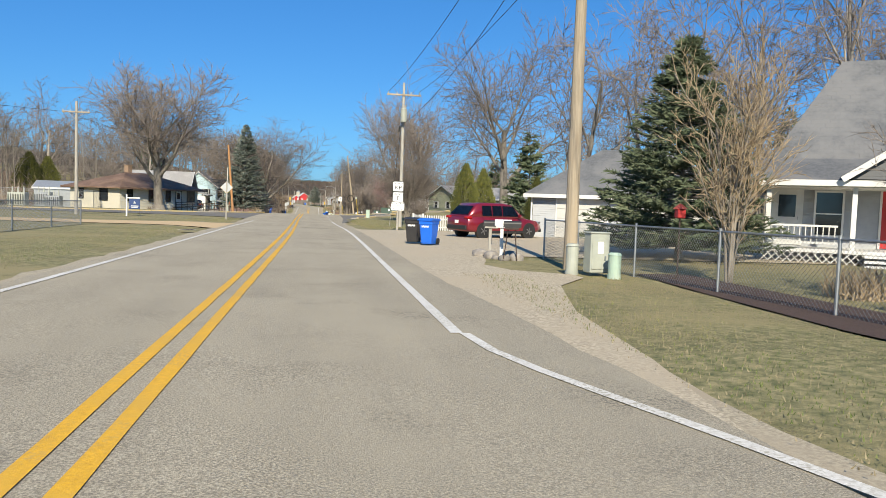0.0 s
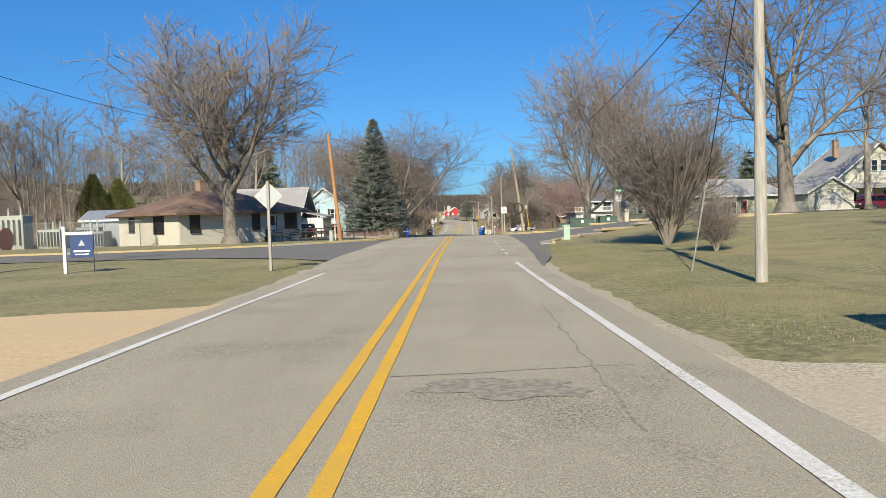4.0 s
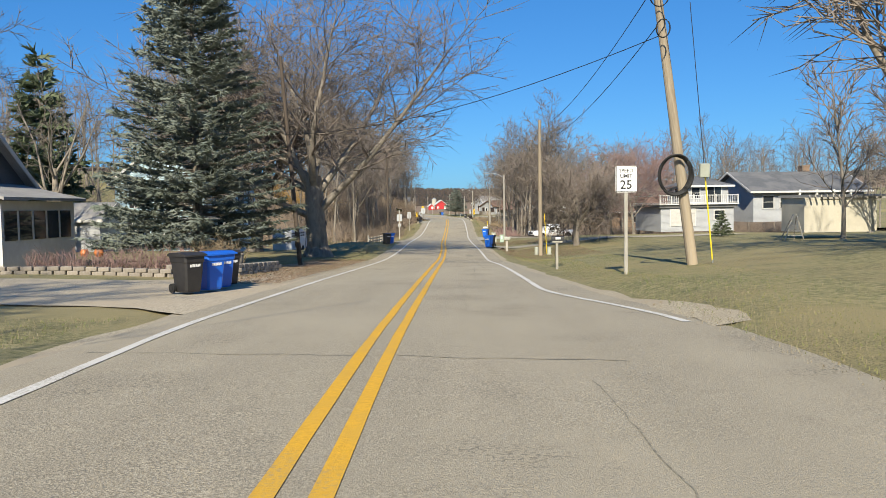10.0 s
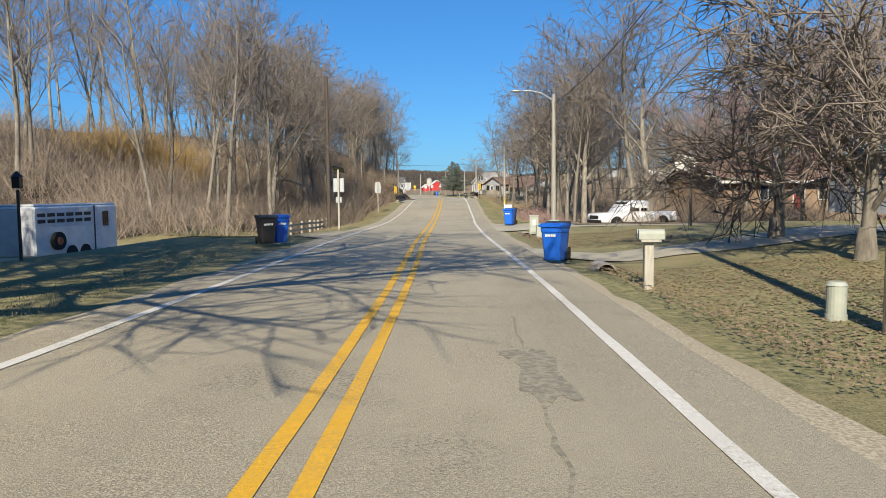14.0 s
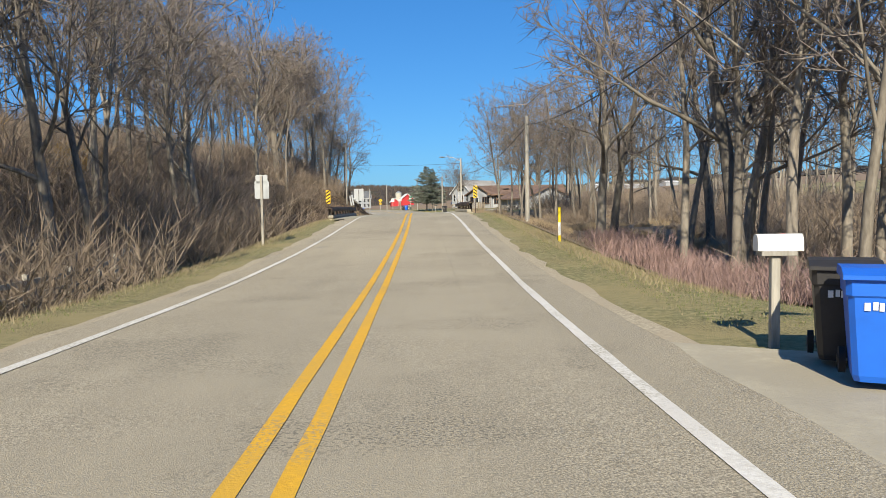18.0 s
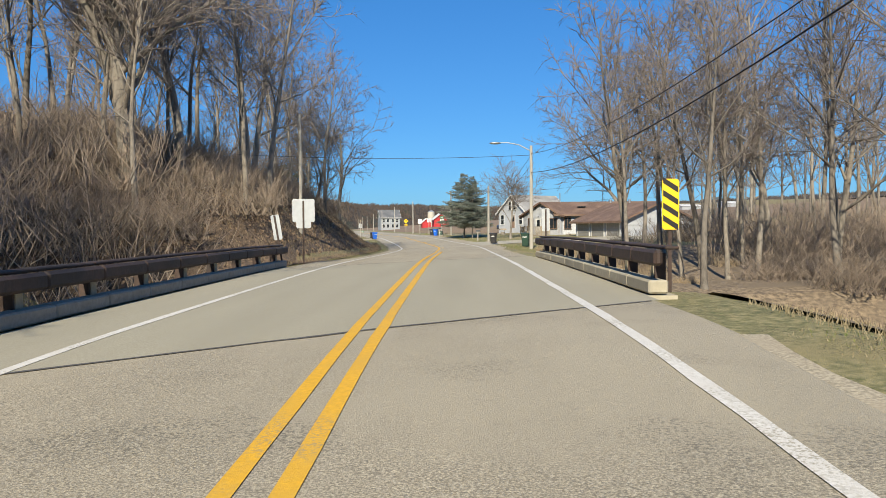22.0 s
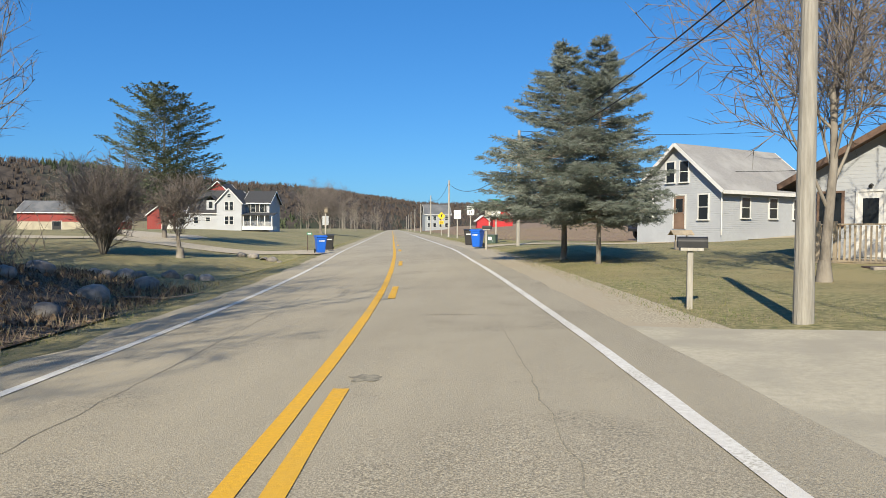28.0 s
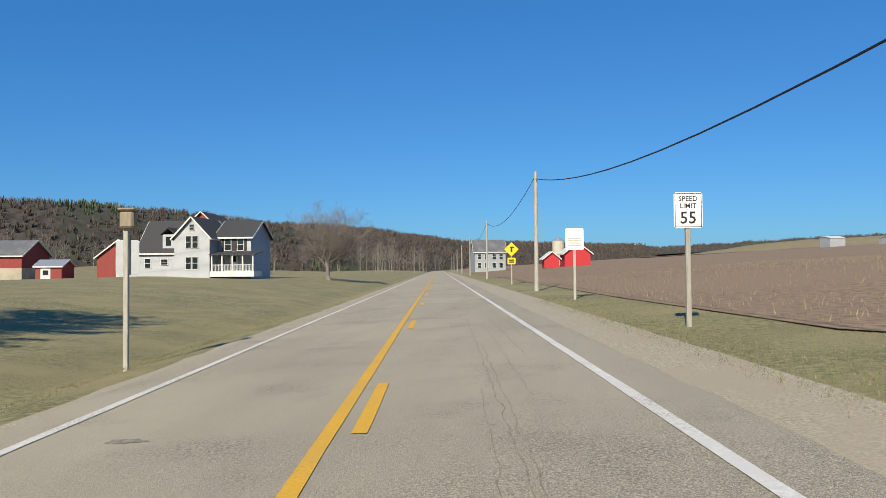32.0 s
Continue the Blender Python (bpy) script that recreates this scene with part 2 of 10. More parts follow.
ravel(M["road"])
M["asphalt"] = material("grey_asphalt", (0.208, 0.194, 0.167), (0.104, 0.098, 0.085), 38, 0.9, 0.8, c=(0.158, 0.147, 0.127), big=0.25, coords="World", sharp=(0.36, 0.62))
ravel(M["asphalt"], (0.07, 0.066, 0.058), 0.5, 0.5)
M["patch"] = material("dark_asphalt", (0.071, 0.067, 0.062), (0.117, 0.108, 0.096), 30, 0.9, 0.4, coords="World")
M["stain"] = material("worn_asphalt", (0.3, 0.271, 0.2), (0.183, 0.164, 0.123), 12, 0.9, 0.4, coords="World", sharp=(0.4, 0.6))
M["shoulder"] = material("gravel_shoulder", (0.458, 0.396, 0.279), (0.25, 0.213, 0.15), 26, 0.95, 0.25, c=(0.35, 0.292, 0.204), big=0.5, bump_scale=34, coords="World", sharp=(0.4, 0.6))
M["gravel"] = material("driveway_gravel", (0.525, 0.45, 0.325), (0.283, 0.237, 0.167), 20, 0.95, 0.6, c=(0.417, 0.346, 0.242), big=0.35, bump_scale=24, coords="World", sharp=(0.4, 0.6))
M["sand"] = material("sandy_gravel", (0.6, 0.433, 0.233), (0.433, 0.312, 0.171), 14, 0.95, 0.4, c=(0.5, 0.367, 0.208), big=0.3, coords="World")
M["concrete"] = material("concrete", (0.45, 0.404, 0.3), (0.358, 0.321, 0.237), 12, 0.9, 0.3, c=(0.325, 0.292, 0.221), big=0.5, coords="World")
M["dirt"] = material("dark_soil", (0.083, 0.05, 0.037), (0.042, 0.025, 0.02), 18, 0.95, 1.0, coords="World")
M["marsh"] = material("dry_marsh_grass", (0.27, 0.205, 0.13), (0.10, 0.075, 0.05), 5, 0.95, 1.0, c=(0.17, 0.13, 0.085), big=0.5, coords="World", sharp=(0.4, 0.6))
M["leaf_litter"] = material("leaf_litter", (0.17, 0.118, 0.075), (0.042, 0.029, 0.02), 7, 0.95, 1.0, c=(0.1, 0.07, 0.045), big=0.7, coords="World", sharp=(0.4, 0.6))
M["yellow"] = material("yellow_road_paint", (0.72, 0.40, 0.02), (0.58, 0.315, 0.02), 22, 0.7, 0.3, c=(0.60, 0.345, 0.035), big=1.0, coords="World")
M["white_line"] = material("white_road_paint", (0.70, 0.68, 0.62), (0.52, 0.49, 0.43), 18, 0.7, 0.3, c=(0.60, 0.57, 0.51), big=0.8, coords="World")
ravel(M["white_line"], (0.33, 0.30, 0.22), 0.9, 0.46)
ravel(M["yellow"], (0.30, 0.25, 0.15), 0.7, 0.52)
M["grass"] = material("dormant_lawn", (0.33, 0.28, 0.138), (0.095, 0.105, 0.034), 7, 0.95, 1.0, c=(0.27, 0.225, 0.105), big=0.22, detail=14, bump_scale=45, coords="World", sharp=(0.34, 0.66))
ravel(M["grass"], (0.085, 0.075, 0.03), 0.75, 0.45)
M["ploughed"] = material("ploughed_field", (0.29, 0.2, 0.118), (0.15, 0.1, 0.058), 3.5, 0.95, 1.0, c=(0.23, 0.158, 0.093), big=0.05, detail=12, bump_scale=6, coords="World", stretch=(1, 0.8, 1), sharp=(0.4, 0.6))
M["bark"] = material("grey_bark", (0.225, 0.198, 0.163), (0.096, 0.083, 0.068), 9, 0.95, 0.9, c=(0.258, 0.229, 0.188), big=0.8, stretch=(1, 1, 0.3), vary=0.3)
M["bark_pale"] = material("pale_bark", (0.317, 0.279, 0.225), (0.158, 0.138, 0.11), 7, 0.95, 0.7, c=(0.133, 0.117, 0.096), big=0.9, stretch=(1, 1, 0.3), vary=0.15)
M["twig"] = material("grey_brown_twigs", (0.235, 0.198, 0.168), (0.12, 0.1, 0.085), 3, 0.95, vary=0.25)
M["far_twig"] = material("distant_brown_twigs", (0.12, 0.092, 0.074), (0.06, 0.047, 0.038), 0.3, 0.95, coords="World")
M["twig_red"] = material("reddish_twigs", (0.317, 0.217, 0.196), (0.183, 0.117, 0.104), 3, 0.95, vary=0.12)
M["twig_brush"] = material("brown_undergrowth_stems", (0.29, 0.228, 0.172), (0.125, 0.098, 0.074), 2, 0.95, vary=0.3)
M["twig_gold"] = material("golden_willow_twigs", (0.375, 0.242, 0.071), (0.267, 0.167, 0.05), 3, 0.95)
M["twig_tan"] = material("tan_dry_stems", (0.35, 0.271, 0.171), (0.225, 0.171, 0.108), 5, 0.95)
M["needle"] = material("blue_green_needles", (0.175, 0.205, 0.165), (0.085, 0.105, 0.08), 2.2, 0.85, c=(0.225, 0.25, 0.21), big=0.7, vary=0.1)
M["needle_dark"] = material("dark_green_needles", (0.087, 0.113, 0.058), (0.05, 0.071, 0.035), 2.2, 0.85, c=(0.117, 0.138, 0.075), big=0.7, vary=0.15)
M["thuja"] = material("yellow_green_cedar", (0.146, 0.146, 0.027), (0.05, 0.062, 0.017), 5, 0.85, vary=0.12)
M["pole_wood"] = material("weathered_pole_wood", (0.317, 0.267, 0.196), (0.2, 0.163, 0.117), 5, 0.9, 0.6, c=(0.358, 0.292, 0.204), big=0.6, stretch=(3, 3, 0.25), vary=0.1)
M["marker_orange"] = material("orange_plastic_marker", (0.55, 0.13, 0.04), (0.42, 0.1, 0.03), 6, 0.5)
M["clay"] = material("orange_glazed_clay", (0.5, 0.17, 0.05), (0.4, 0.13, 0.04), 6, 0.5)
M["pole_orange"] = material("new_pole_wood", (0.43, 0.225, 0.09), (0.3, 0.15, 0.06), 5, 0.85, 0.5, c=(0.29, 0.155, 0.075), big=0.7, stretch=(3, 3, 0.25))
M["pole_dark"] = material("dark_pole_wood", (0.092, 0.071, 0.054), (0.054, 0.042, 0.033), 6, 0.9, 0.6, stretch=(3, 3, 0.25))
M["timber"] = material("grey_timber", (0.40, 0.378, 0.33), (0.27, 0.25, 0.212), 6, 0.9, 0.6, stretch=(3, 3, 0.3), vary=0.15)
M["galv"] = material("galvanised_steel", (0.383, 0.4, 0.408), (0.3, 0.317, 0.325), 9, 0.45, metal=0.75)
M["alu"] = material("bare_aluminium_sign_back", (0.417, 0.438, 0.45), (0.358, 0.375, 0.388), 5, 0.55, metal=0.1)
M["sign_white"] = material("white_sign_sheeting", (0.80, 0.80, 0.78), (0.74, 0.74, 0.72), 4, 0.5)
M["sign_yellow"] = material("yellow_sign_sheeting", (0.85, 0.55, 0.01), (0.78, 0.48, 0.01), 4, 0.5)
M["sign_green"] = material("green_sign_sheeting", (0.01, 0.22, 0.10), (0.01, 0.18, 0.08), 4, 0.5)
M["sign_black"] = material("black_sign_paint", (0.01, 0.01, 0.01), None, 4, 0.6)
M["black"] = material("black_plastic", (0.015, 0.015, 0.016), (0.025, 0.025, 0.025), 4, 0.5)
M["bin_black"] = material("charcoal_bin_plastic", (0.023, 0.022, 0.023), (0.035, 0.033, 0.033), 5, 0.5, vary=0.1)
M["bin_blue"] = material("blue_bin_plastic", (0.012, 0.13, 0.62), (0.012, 0.115, 0.55), 3, 0.42, vary=0.06)
M["bin_green"] = material("dark_green_plastic", (0.025, 0.062, 0.042), (0.018, 0.048, 0.033), 5, 0.5)
M["cabinet_green"] = material("dark_green_painted_steel", (0.046, 0.083, 0.062), (0.037, 0.068, 0.05), 4, 0.5, c=(0.058, 0.092, 0.071))
M["pedestal"] = material("pale_green_plastic", (0.35, 0.458, 0.367), (0.3, 0.4, 0.317), 4, 0.55, c=(0.375, 0.433, 0.358))
M["pedestal_grey"] = material("pale_grey_green_metal", (0.383, 0.4, 0.342), (0.317, 0.333, 0.283), 4, 0.55, c=(0.3, 0.308, 0.258))
M["white"] = material("white_paint", (0.66, 0.655, 0.63), (0.58, 0.575, 0.55), 4, 0.55, c=(0.55, 0.54, 0.51))
M["rust"] = material("rusty_brown_steel", (0.043, 0.028, 0.022), (0.071, 0.043, 0.032), 9, 0.7, 0.4, metal=0.1, c=(0.029, 0.021, 0.018))
M["block"] = material("retaining_wall_block", (0.3, 0.267, 0.225), (0.217, 0.188, 0.154), 8, 0.95, 0.7, vary=0.15)
M["stone"] = material("field_stone", (0.3, 0.275, 0.242), (0.175, 0.154, 0.133), 6, 0.9, 0.8, vary=0.25)
M["curb"] = material("curb_concrete", (0.333, 0.3, 0.242), (0.25, 0.221, 0.175), 9, 0.9, 0.4, coords="World")
M["curb_yellow"] = material("yellow_curb_paint", (0.44, 0.32, 0.12), (0.33, 0.28, 0.19), 5, 0.85, 0.4, coords="World", sharp=(0.42, 0.58))
M["glass"] = glass("window_glass")
M["car_glass"] = glass("tinted_car_glass", (0.008, 0.009, 0.01))
M["rubber"] = material("tyre_rubber", (0.012, 0.012, 0.012), (0.018, 0.018, 0.018), 6, 0.85)
M["rim"] = material("dark_alloy", (0.042, 0.042, 0.043), None, 5, 0.35, metal=0.7)
M["red_car"] = material("dark_red_car_paint", (0.19, 0.01, 0.02), (0.17, 0.009, 0.018), 2, 0.3, coat=0.9, metal=0.25)
M["maroon_car"] = material("maroon_car_paint", (0.1, 0.007, 0.013), None, 2, 0.3, coat=0.9)
M["black_car"] = material("black_car_paint", (0.01, 0.01, 0.012), None, 2, 0.25, coat=0.9)
M["white_car"] = material("white_car_paint", (0.74, 0.75, 0.76), None, 2, 0.3, coat=0.9)
M["blue_car"] = material("navy_car_paint", (0.017, 0.029, 0.092), None, 2, 0.3, coat=0.9)
M["silver"] = material("silver_trim", (0.417, 0.417, 0.417), None, 3, 0.3, metal=0.8)
M["red_lens"] = material("red_lamp_lens", (0.35, 0.01, 0.01), None, 3, 0.2)
M["red"] = material("red_paint", (0.417, 0.025, 0.025), (0.35, 0.025, 0.025), 4, 0.6)
M["blue_board"] = material("navy_board", (0.029, 0.058, 0.167), None, 4, 0.5)
M["cable"] = material("black_cable", (0.012, 0.012, 0.012), None, 4, 0.6)
M["marker_yellow"] = material("yellow_marker_plastic", (0.80, 0.62, 0.02), (0.7, 0.52, 0.02), 4, 0.5)
M["door_panel"] = material("painted_garage_door", (0.52, 0.51, 0.48), (0.46, 0.45, 0.42), 4, 0.55)
M["door_grey"] = material("grey_garage_door", (0.275, 0.267, 0.242), (0.225, 0.217, 0.196), 4, 0.6)
M["barn_red"] = material("barn_red_boards", (0.275, 0.046, 0.037), (0.208, 0.033, 0.029), 6, 0.8, 0.5, c=(0.233, 0.05, 0.042), stretch=(4, 4, 0.3))
M["barn_bright"] = material("bright_red_barn_paint", (0.458, 0.025, 0.029), (0.4, 0.023, 0.025), 4, 0.7)
M["metal_roof"] = material("galvanised_roof", (0.433, 0.45, 0.45), (0.35, 0.367, 0.367), 4, 0.4, metal=0.5)
M["sd_white"] = lap_siding("white_lap_siding", (0.375, 0.388, 0.4), c=(0.33, 0.34, 0.352))
M["sd_cream"] = lap_siding("cream_lap_siding", (0.55, 0.525, 0.433), 0.2, c=(0.5, 0.475, 0.392))
M["sd_blue"] = lap_siding("pale_blue_lap_siding", (0.35, 0.5, 0.567))
M["sd_green"] = lap_siding("sage_green_lap_siding", (0.33, 0.345, 0.235))
M["sd_grey"] = lap_siding("pale_grey_shingle_siding", (0.308, 0.329, 0.338), 0.25)
M["sd_dark"] = lap_siding("dark_grey_gable_siding", (0.083, 0.087, 0.092), 0.2)
M["sd_pale"] = lap_siding("pale_stone_siding", (0.467, 0.458, 0.375), 0.2)
M["stucco"] = material("cream_stucco", (0.517, 0.487, 0.396), (0.45, 0.421, 0.342), 10, 0.9, 0.5, c=(0.433, 0.404, 0.325))
M["brick_tan"] = material("tan_brick", (0.3, 0.208, 0.138), (0.225, 0.154, 0.104), 12, 0.9, 0.5)
M["rf_grey"] = shingle("grey_shingles", (0.129, 0.133, 0.138), (0.083, 0.087, 0.092), c=(0.158, 0.158, 0.158))
M["rf_light"] = shingle("light_grey_shingles", (0.3, 0.292, 0.279), (0.233, 0.225, 0.217), c=(0.333, 0.325, 0.312))
M["rf_brown"] = shingle("brown_shingles", (0.17, 0.106, 0.074), (0.105, 0.066, 0.047), c=(0.21, 0.135, 0.094))
M["rf_dark"] = shingle("dark_shingles", (0.052, 0.052, 0.053), (0.033, 0.033, 0.035))
M["forest"] = material("distant_bare_forest", (0.07, 0.055, 0.043), (0.028, 0.022, 0.018), 0.25, 0.95, 1.0, c=(0.036, 0.042, 0.024), big=0.03, bump_scale=0.6, coords="World", sharp=(0.4, 0.6))
M["pasture"] = material("dry_pasture", (0.25, 0.196, 0.108), (0.183, 0.146, 0.079), 0.2, 0.95, 0.6, c=(0.208, 0.179, 0.083), big=0.02, coords="World")
M["water"] = material("dark_creek_water", (0.02, 0.018, 0.014), None, 2, 0.08, 0.15, bump_scale=3)
M["terracotta"] = material("terracotta", (0.375, 0.125, 0.05), None, 4, 0.8)
M["flag"] = material("faded_flag_cloth", (0.375, 0.067, 0.075), (0.458, 0.417, 0.417), 8, 0.9, stretch=(1, 1, 5))

# ---------------- building blocks ----------------
def part(name, bm, mat, parent, label="", smooth=False):
    me = bpy.data.meshes.new(name)
    bm.to_mesh(me)
    bm.free()
    return part_of(name, me, mat, parent, label, smooth)


def part_of(name, me, mat, parent, label="", smooth=False):
    if not me.materials:
        me.materials.append(M[mat] if isinstance(mat, str) else mat)
    if smooth:
        me.polygons.foreach_set("use_smooth", [True] * len(me.polygons))
    ob = new(name, me)
    if parent is not None:
        ob.parent = parent
    if label:
        ob["label"] = label
    return ob


def thing(name, m, label, category, group="", kind=""):
    ob = new(name)
    ob.empty_display_size = 0.2
    ob.matrix_world = m
    return tagged(ob, label, category, group, kind)


def box(bm, c, s, rot=None, bevel=0.0):
    r = bmesh.ops.create_cube(bm, size=1.0)
    v = r["verts"]
    m = Matrix.Translation(c) @ (rot or Matrix()) @ Matrix.Diagonal((*s, 1))
    bmesh.ops.transform(bm, matrix=m, verts=v)
    if bevel:
        e = list({x for w in v for x in w.link_edges})
        bmesh.ops.bevel(bm, geom=e, offset=bevel, segments=1, affect="EDGES", clamp_overlap=True)
    return bm


def boxes(*items, bevel=0.0):
    bm = bmesh.new()
    for c, s in items:
        box(bm, c, s, bevel=bevel)
    return bm


def rod(bm, a, b, r0, r1=None, n=10, cap=True):
    a, b = Vector(a), Vector(b)
    d = b - a
    q = d.to_track_quat("Z", "Y").to_matrix().to_4x4()
    bmesh.ops.create_cone(bm, cap_ends=cap, segments=n, radius1=r0, radius2=r0 if r1 is None else r1, depth=d.length, matrix=Matrix.Translation((a + b) / 2) @ q)
    return bm


def rods(*items, n=10):
    bm = bmesh.new()
    for it in items:
        rod(bm, *it, n=n)
    return bm


def slab(bm, pts, z0, z1):
    """A prism over a flat outline of (x, y)."""
    lo = [bm.verts.new((x, y, z0)) for x, y in pts]
    hi = [bm.verts.new((x, y, z1)) for x, y in pts]
    bm.faces.new(hi)
    bm.faces.new(lo[::-1])
    for i in range(len(pts)):
        j = (i + 1) % len(pts)
        bm.faces.new((lo[i], lo[j], hi[j], hi[i]))
    return bm


def prism(bm, pts, a, b, axis):
    """A prism whose outline (u, v) lies across an axis, from a to b along it."""
    def at(u, v, w):
        return {"x": (w, u, v), "y": (u, w, v), "z": (u, v, w)}[axis]
    lo = [bm.verts.new(at(u, v, a)) for u, v in pts]
    hi = [bm.verts.new(at(u, v, b)) for u, v in pts]
    fs = [bm.faces.new(hi), bm.faces.new(lo[::-1])]
    for i in range(len(pts)):
        j = (i + 1) % len(pts)
        fs.append(bm.faces.new((lo[i], lo[j], hi[j], hi[i])))
    bmesh.ops.recalc_face_normals(bm, faces=fs)
    return bm


def mesh_from(name, verts, faces, smooth=False):
    me = bpy.data.meshes.new(name)
    me.from_pydata(verts, [], faces)
    if smooth:
        me.polygons.foreach_set("use_smooth", [True] * len(me.polygons))
    return me


def text_mesh(s, size):
    cu = bpy.data.curves.new("lettering", "FONT")
    cu.body, cu.size, cu.align_x, cu.align_y, cu.extrude, cu.resolution_u = s, size, "CENTER", "CENTER", 0.001, 2
    cu.offset = size * 0.012
    ob = bpy.data.objects.new("lettering", cu)
    scene.collection.objects.link(ob)
    dg = bpy.context.evaluated_depsgraph_get()
    me = bpy.data.meshes.new_from_object(ob.evaluated_get(dg))
    bpy.data.objects.remove(ob)
    me.materials.clear()
    return me


def surf(y, d):
    """Height of the cambered road surface."""
    return float(road_z(y)) + 0.02 - 0.006 * abs(d) + float(bank(y, d))


def strip(y0, y1, d0, d1, step=1.0, up=0.0, follow=True, wob=0.0, seed=1):
    """A band along the road between two offsets, laid on the road or on the ground."""
    n = max(2, int((y1 - y0) / step) + 1)
    ys = np.linspace(y0, y1, n)
    verts, faces = [], []
    for i, y in enumerate(ys):
        for j, d in enumerate((d0, d1)):
            e = up[j] if isinstance(up, tuple) else up
            d = d(y) if callable(d) else d
            if wob:
                d += wob * (noise.noise((y * 0.9, j * 7.3 + seed, 0)) + 0.5 * noise.noise((y * 3.1, j * 5.1 + seed, 2)))
            x = float(road_x(y)) + d
            z = surf(y, d) if follow else float(ground(x, y))
            verts.append((x, y, z + e))
    for i in range(n - 1):
        faces.append((2 * i, 2 * i + 1, 2 * i + 3, 2 * i + 2))
    return verts, faces


def join(parts):
    V, F = [], []
    for v, f in parts:
        o = len(V)
        V += v
        F += [tuple(i + o for i in q) for q in f]
    return V, F


def drape(outline, up=0.05, cell=0.8):
    """A sheet over the ground within an outline of (y, d) corners."""
    bm = bmesh.new()
    vs = [bm.verts.new((d, y, 0)) for y, d in outline]
    bm.faces.new(vs)
    lo = [min(v.co[i] for v in vs) for i in (0, 1)]
    hi = [max(v.co[i] for v in vs) for i in (0, 1)]
    for i in (0, 1):
        k = int((hi[i] - lo[i]) / cell)
        for j in range(1, k + 1):
            p = [0, 0, 0]; p[i] = lo[i] + j * (hi[i] - lo[i]) / (k + 1)
            nrm = [0, 0, 0]; nrm[i] = 1
            bmesh.ops.bisect_plane(bm, geom=bm.verts[:] + bm.edges[:] + bm.faces[:], plane_co=p, plane_no=nrm)
    for v in bm.verts:
        y, d = v.co.y, v.co.x
        x = float(road_x(y)) + d
        e = float(ss(4.8, 7.0, abs(d)))
        v.co = (x, y, float(ground(x, y)) + up * e - 0.035 * (1 - e))
    bmesh.ops.recalc_face_normals(bm, faces=bm.faces[:])
    if bm.faces and sum(f.normal.z for f in bm.faces) < 0:
        bmesh.ops.reverse_faces(bm, faces=bm.faces[:])
    return bm


# ---------------- ground, road ----------------
def axis(*spans):
    out = []
    for a, b, step in spans:
        out += list(np.arange(a, b, step))
    return np.array(out + [spans[-1][1]])


gy = axis((-900, -120, 60), (-120, -20, 6), (-20, 400, 1.5), (400, 520, 6), (520, 2500, 90))
gd = axis((-2200, -260, 120), (-260, -60, 10), (-60, -16, 2.2), (-16, 16, 0.8), (16, 60, 2.2), (60, 260, 10), (260, 2200, 120))
Y, D = np.meshgrid(gy, gd, indexing="ij")
X = road_x(Y) + D
Z = ground(X, Y)
Z = Z - 0.10 * (1 - ss(4.6, 6.6, np.abs(D))) + 0.012 * np.sin(X * 1.7 + Y * 0.6) * np.sin(Y * 1.1) * ss(6, 9, np.abs(D))
# the bridge opening
Z = Z - 3.6 * (np.abs(D) <= 5.0) * (np.abs(Y - 256.0) < 5.0)
V = np.stack([X, Y, Z], -1).reshape(-1, 3)
nd = len(gd)
I, J = np.meshgrid(np.arange(len(gy) - 1), np.arange(nd - 1), indexing="ij")
Q = np.stack([I * nd + J, I * nd + J + 1, (I + 1) * nd + J + 1, (I + 1) * nd + J], -1).reshape(-1, 4)
me = mesh_from("ground", V.tolist(), Q.tolist(), True)
tagged(part_of("ground", me, "grass", None), "dormant yellow-green lawns and verges beside the road", "ground", kind="structure")

edge_r = spline([(-60, 4.3), (2, 4.5), (20, 3.9), (60, 3.7), (72, 4.2), (82, 4.6), (108, 4.9), (116, 5.1), (122, 4.3), (140, 3.7), (240, 4.0), (244, 4.25), (268, 4.25), (272, 4.0), (400, 3.9), (900, 3.9)])
edge_l = spline([(-60, -3.9), (40, -3.8), (64, -4.1), (72, -4.6), (90, -4.6), (98, -4.1), (116, -4.0), (240, -4.1), (244, -4.9), (268, -5.0), (273, -4.1), (900, -4.0)])
rows = []
for y in list(np.arange(-60, 420, 1.0)) + list(np.arange(420, 900, 20.0)) + [900]:
    a, b = float(edge_l(y)), float(edge_r(y))
    w = 0.10 * noise.noise((y * 0.7, 3, 0)) + 0.06 * noise.noise((y * 2.3, 9, 0))
    rows.append([(float(road_x(y)) + q, y, surf(y, q) + u) for q, u in ((a + w - 0.25, -0.09), (a + w, 0), (-1.6, 0), (0, 0), (1.6, 0), (b + w, 0), (b + w + 0.25, -0.09))])
F = [(i * 7 + j, i * 7 + j + 1, i * 7 + j + 8, i * 7 + j + 7) for i in range(len(rows) - 1) for j in range(6)]
road = tagged(part_of("road", mesh_from("road", [v for r in rows for v in r], F, True), "road", None), "sun-bleached beige chip-sealed two-lane road", "road", kind="structure")


def lay(name, mat, pieces, label, category, up=0.004):
    v, f = join(pieces)
    return tagged(part_of(name, mesh_from(name, v, f), mat, None), label, category, kind="structure")


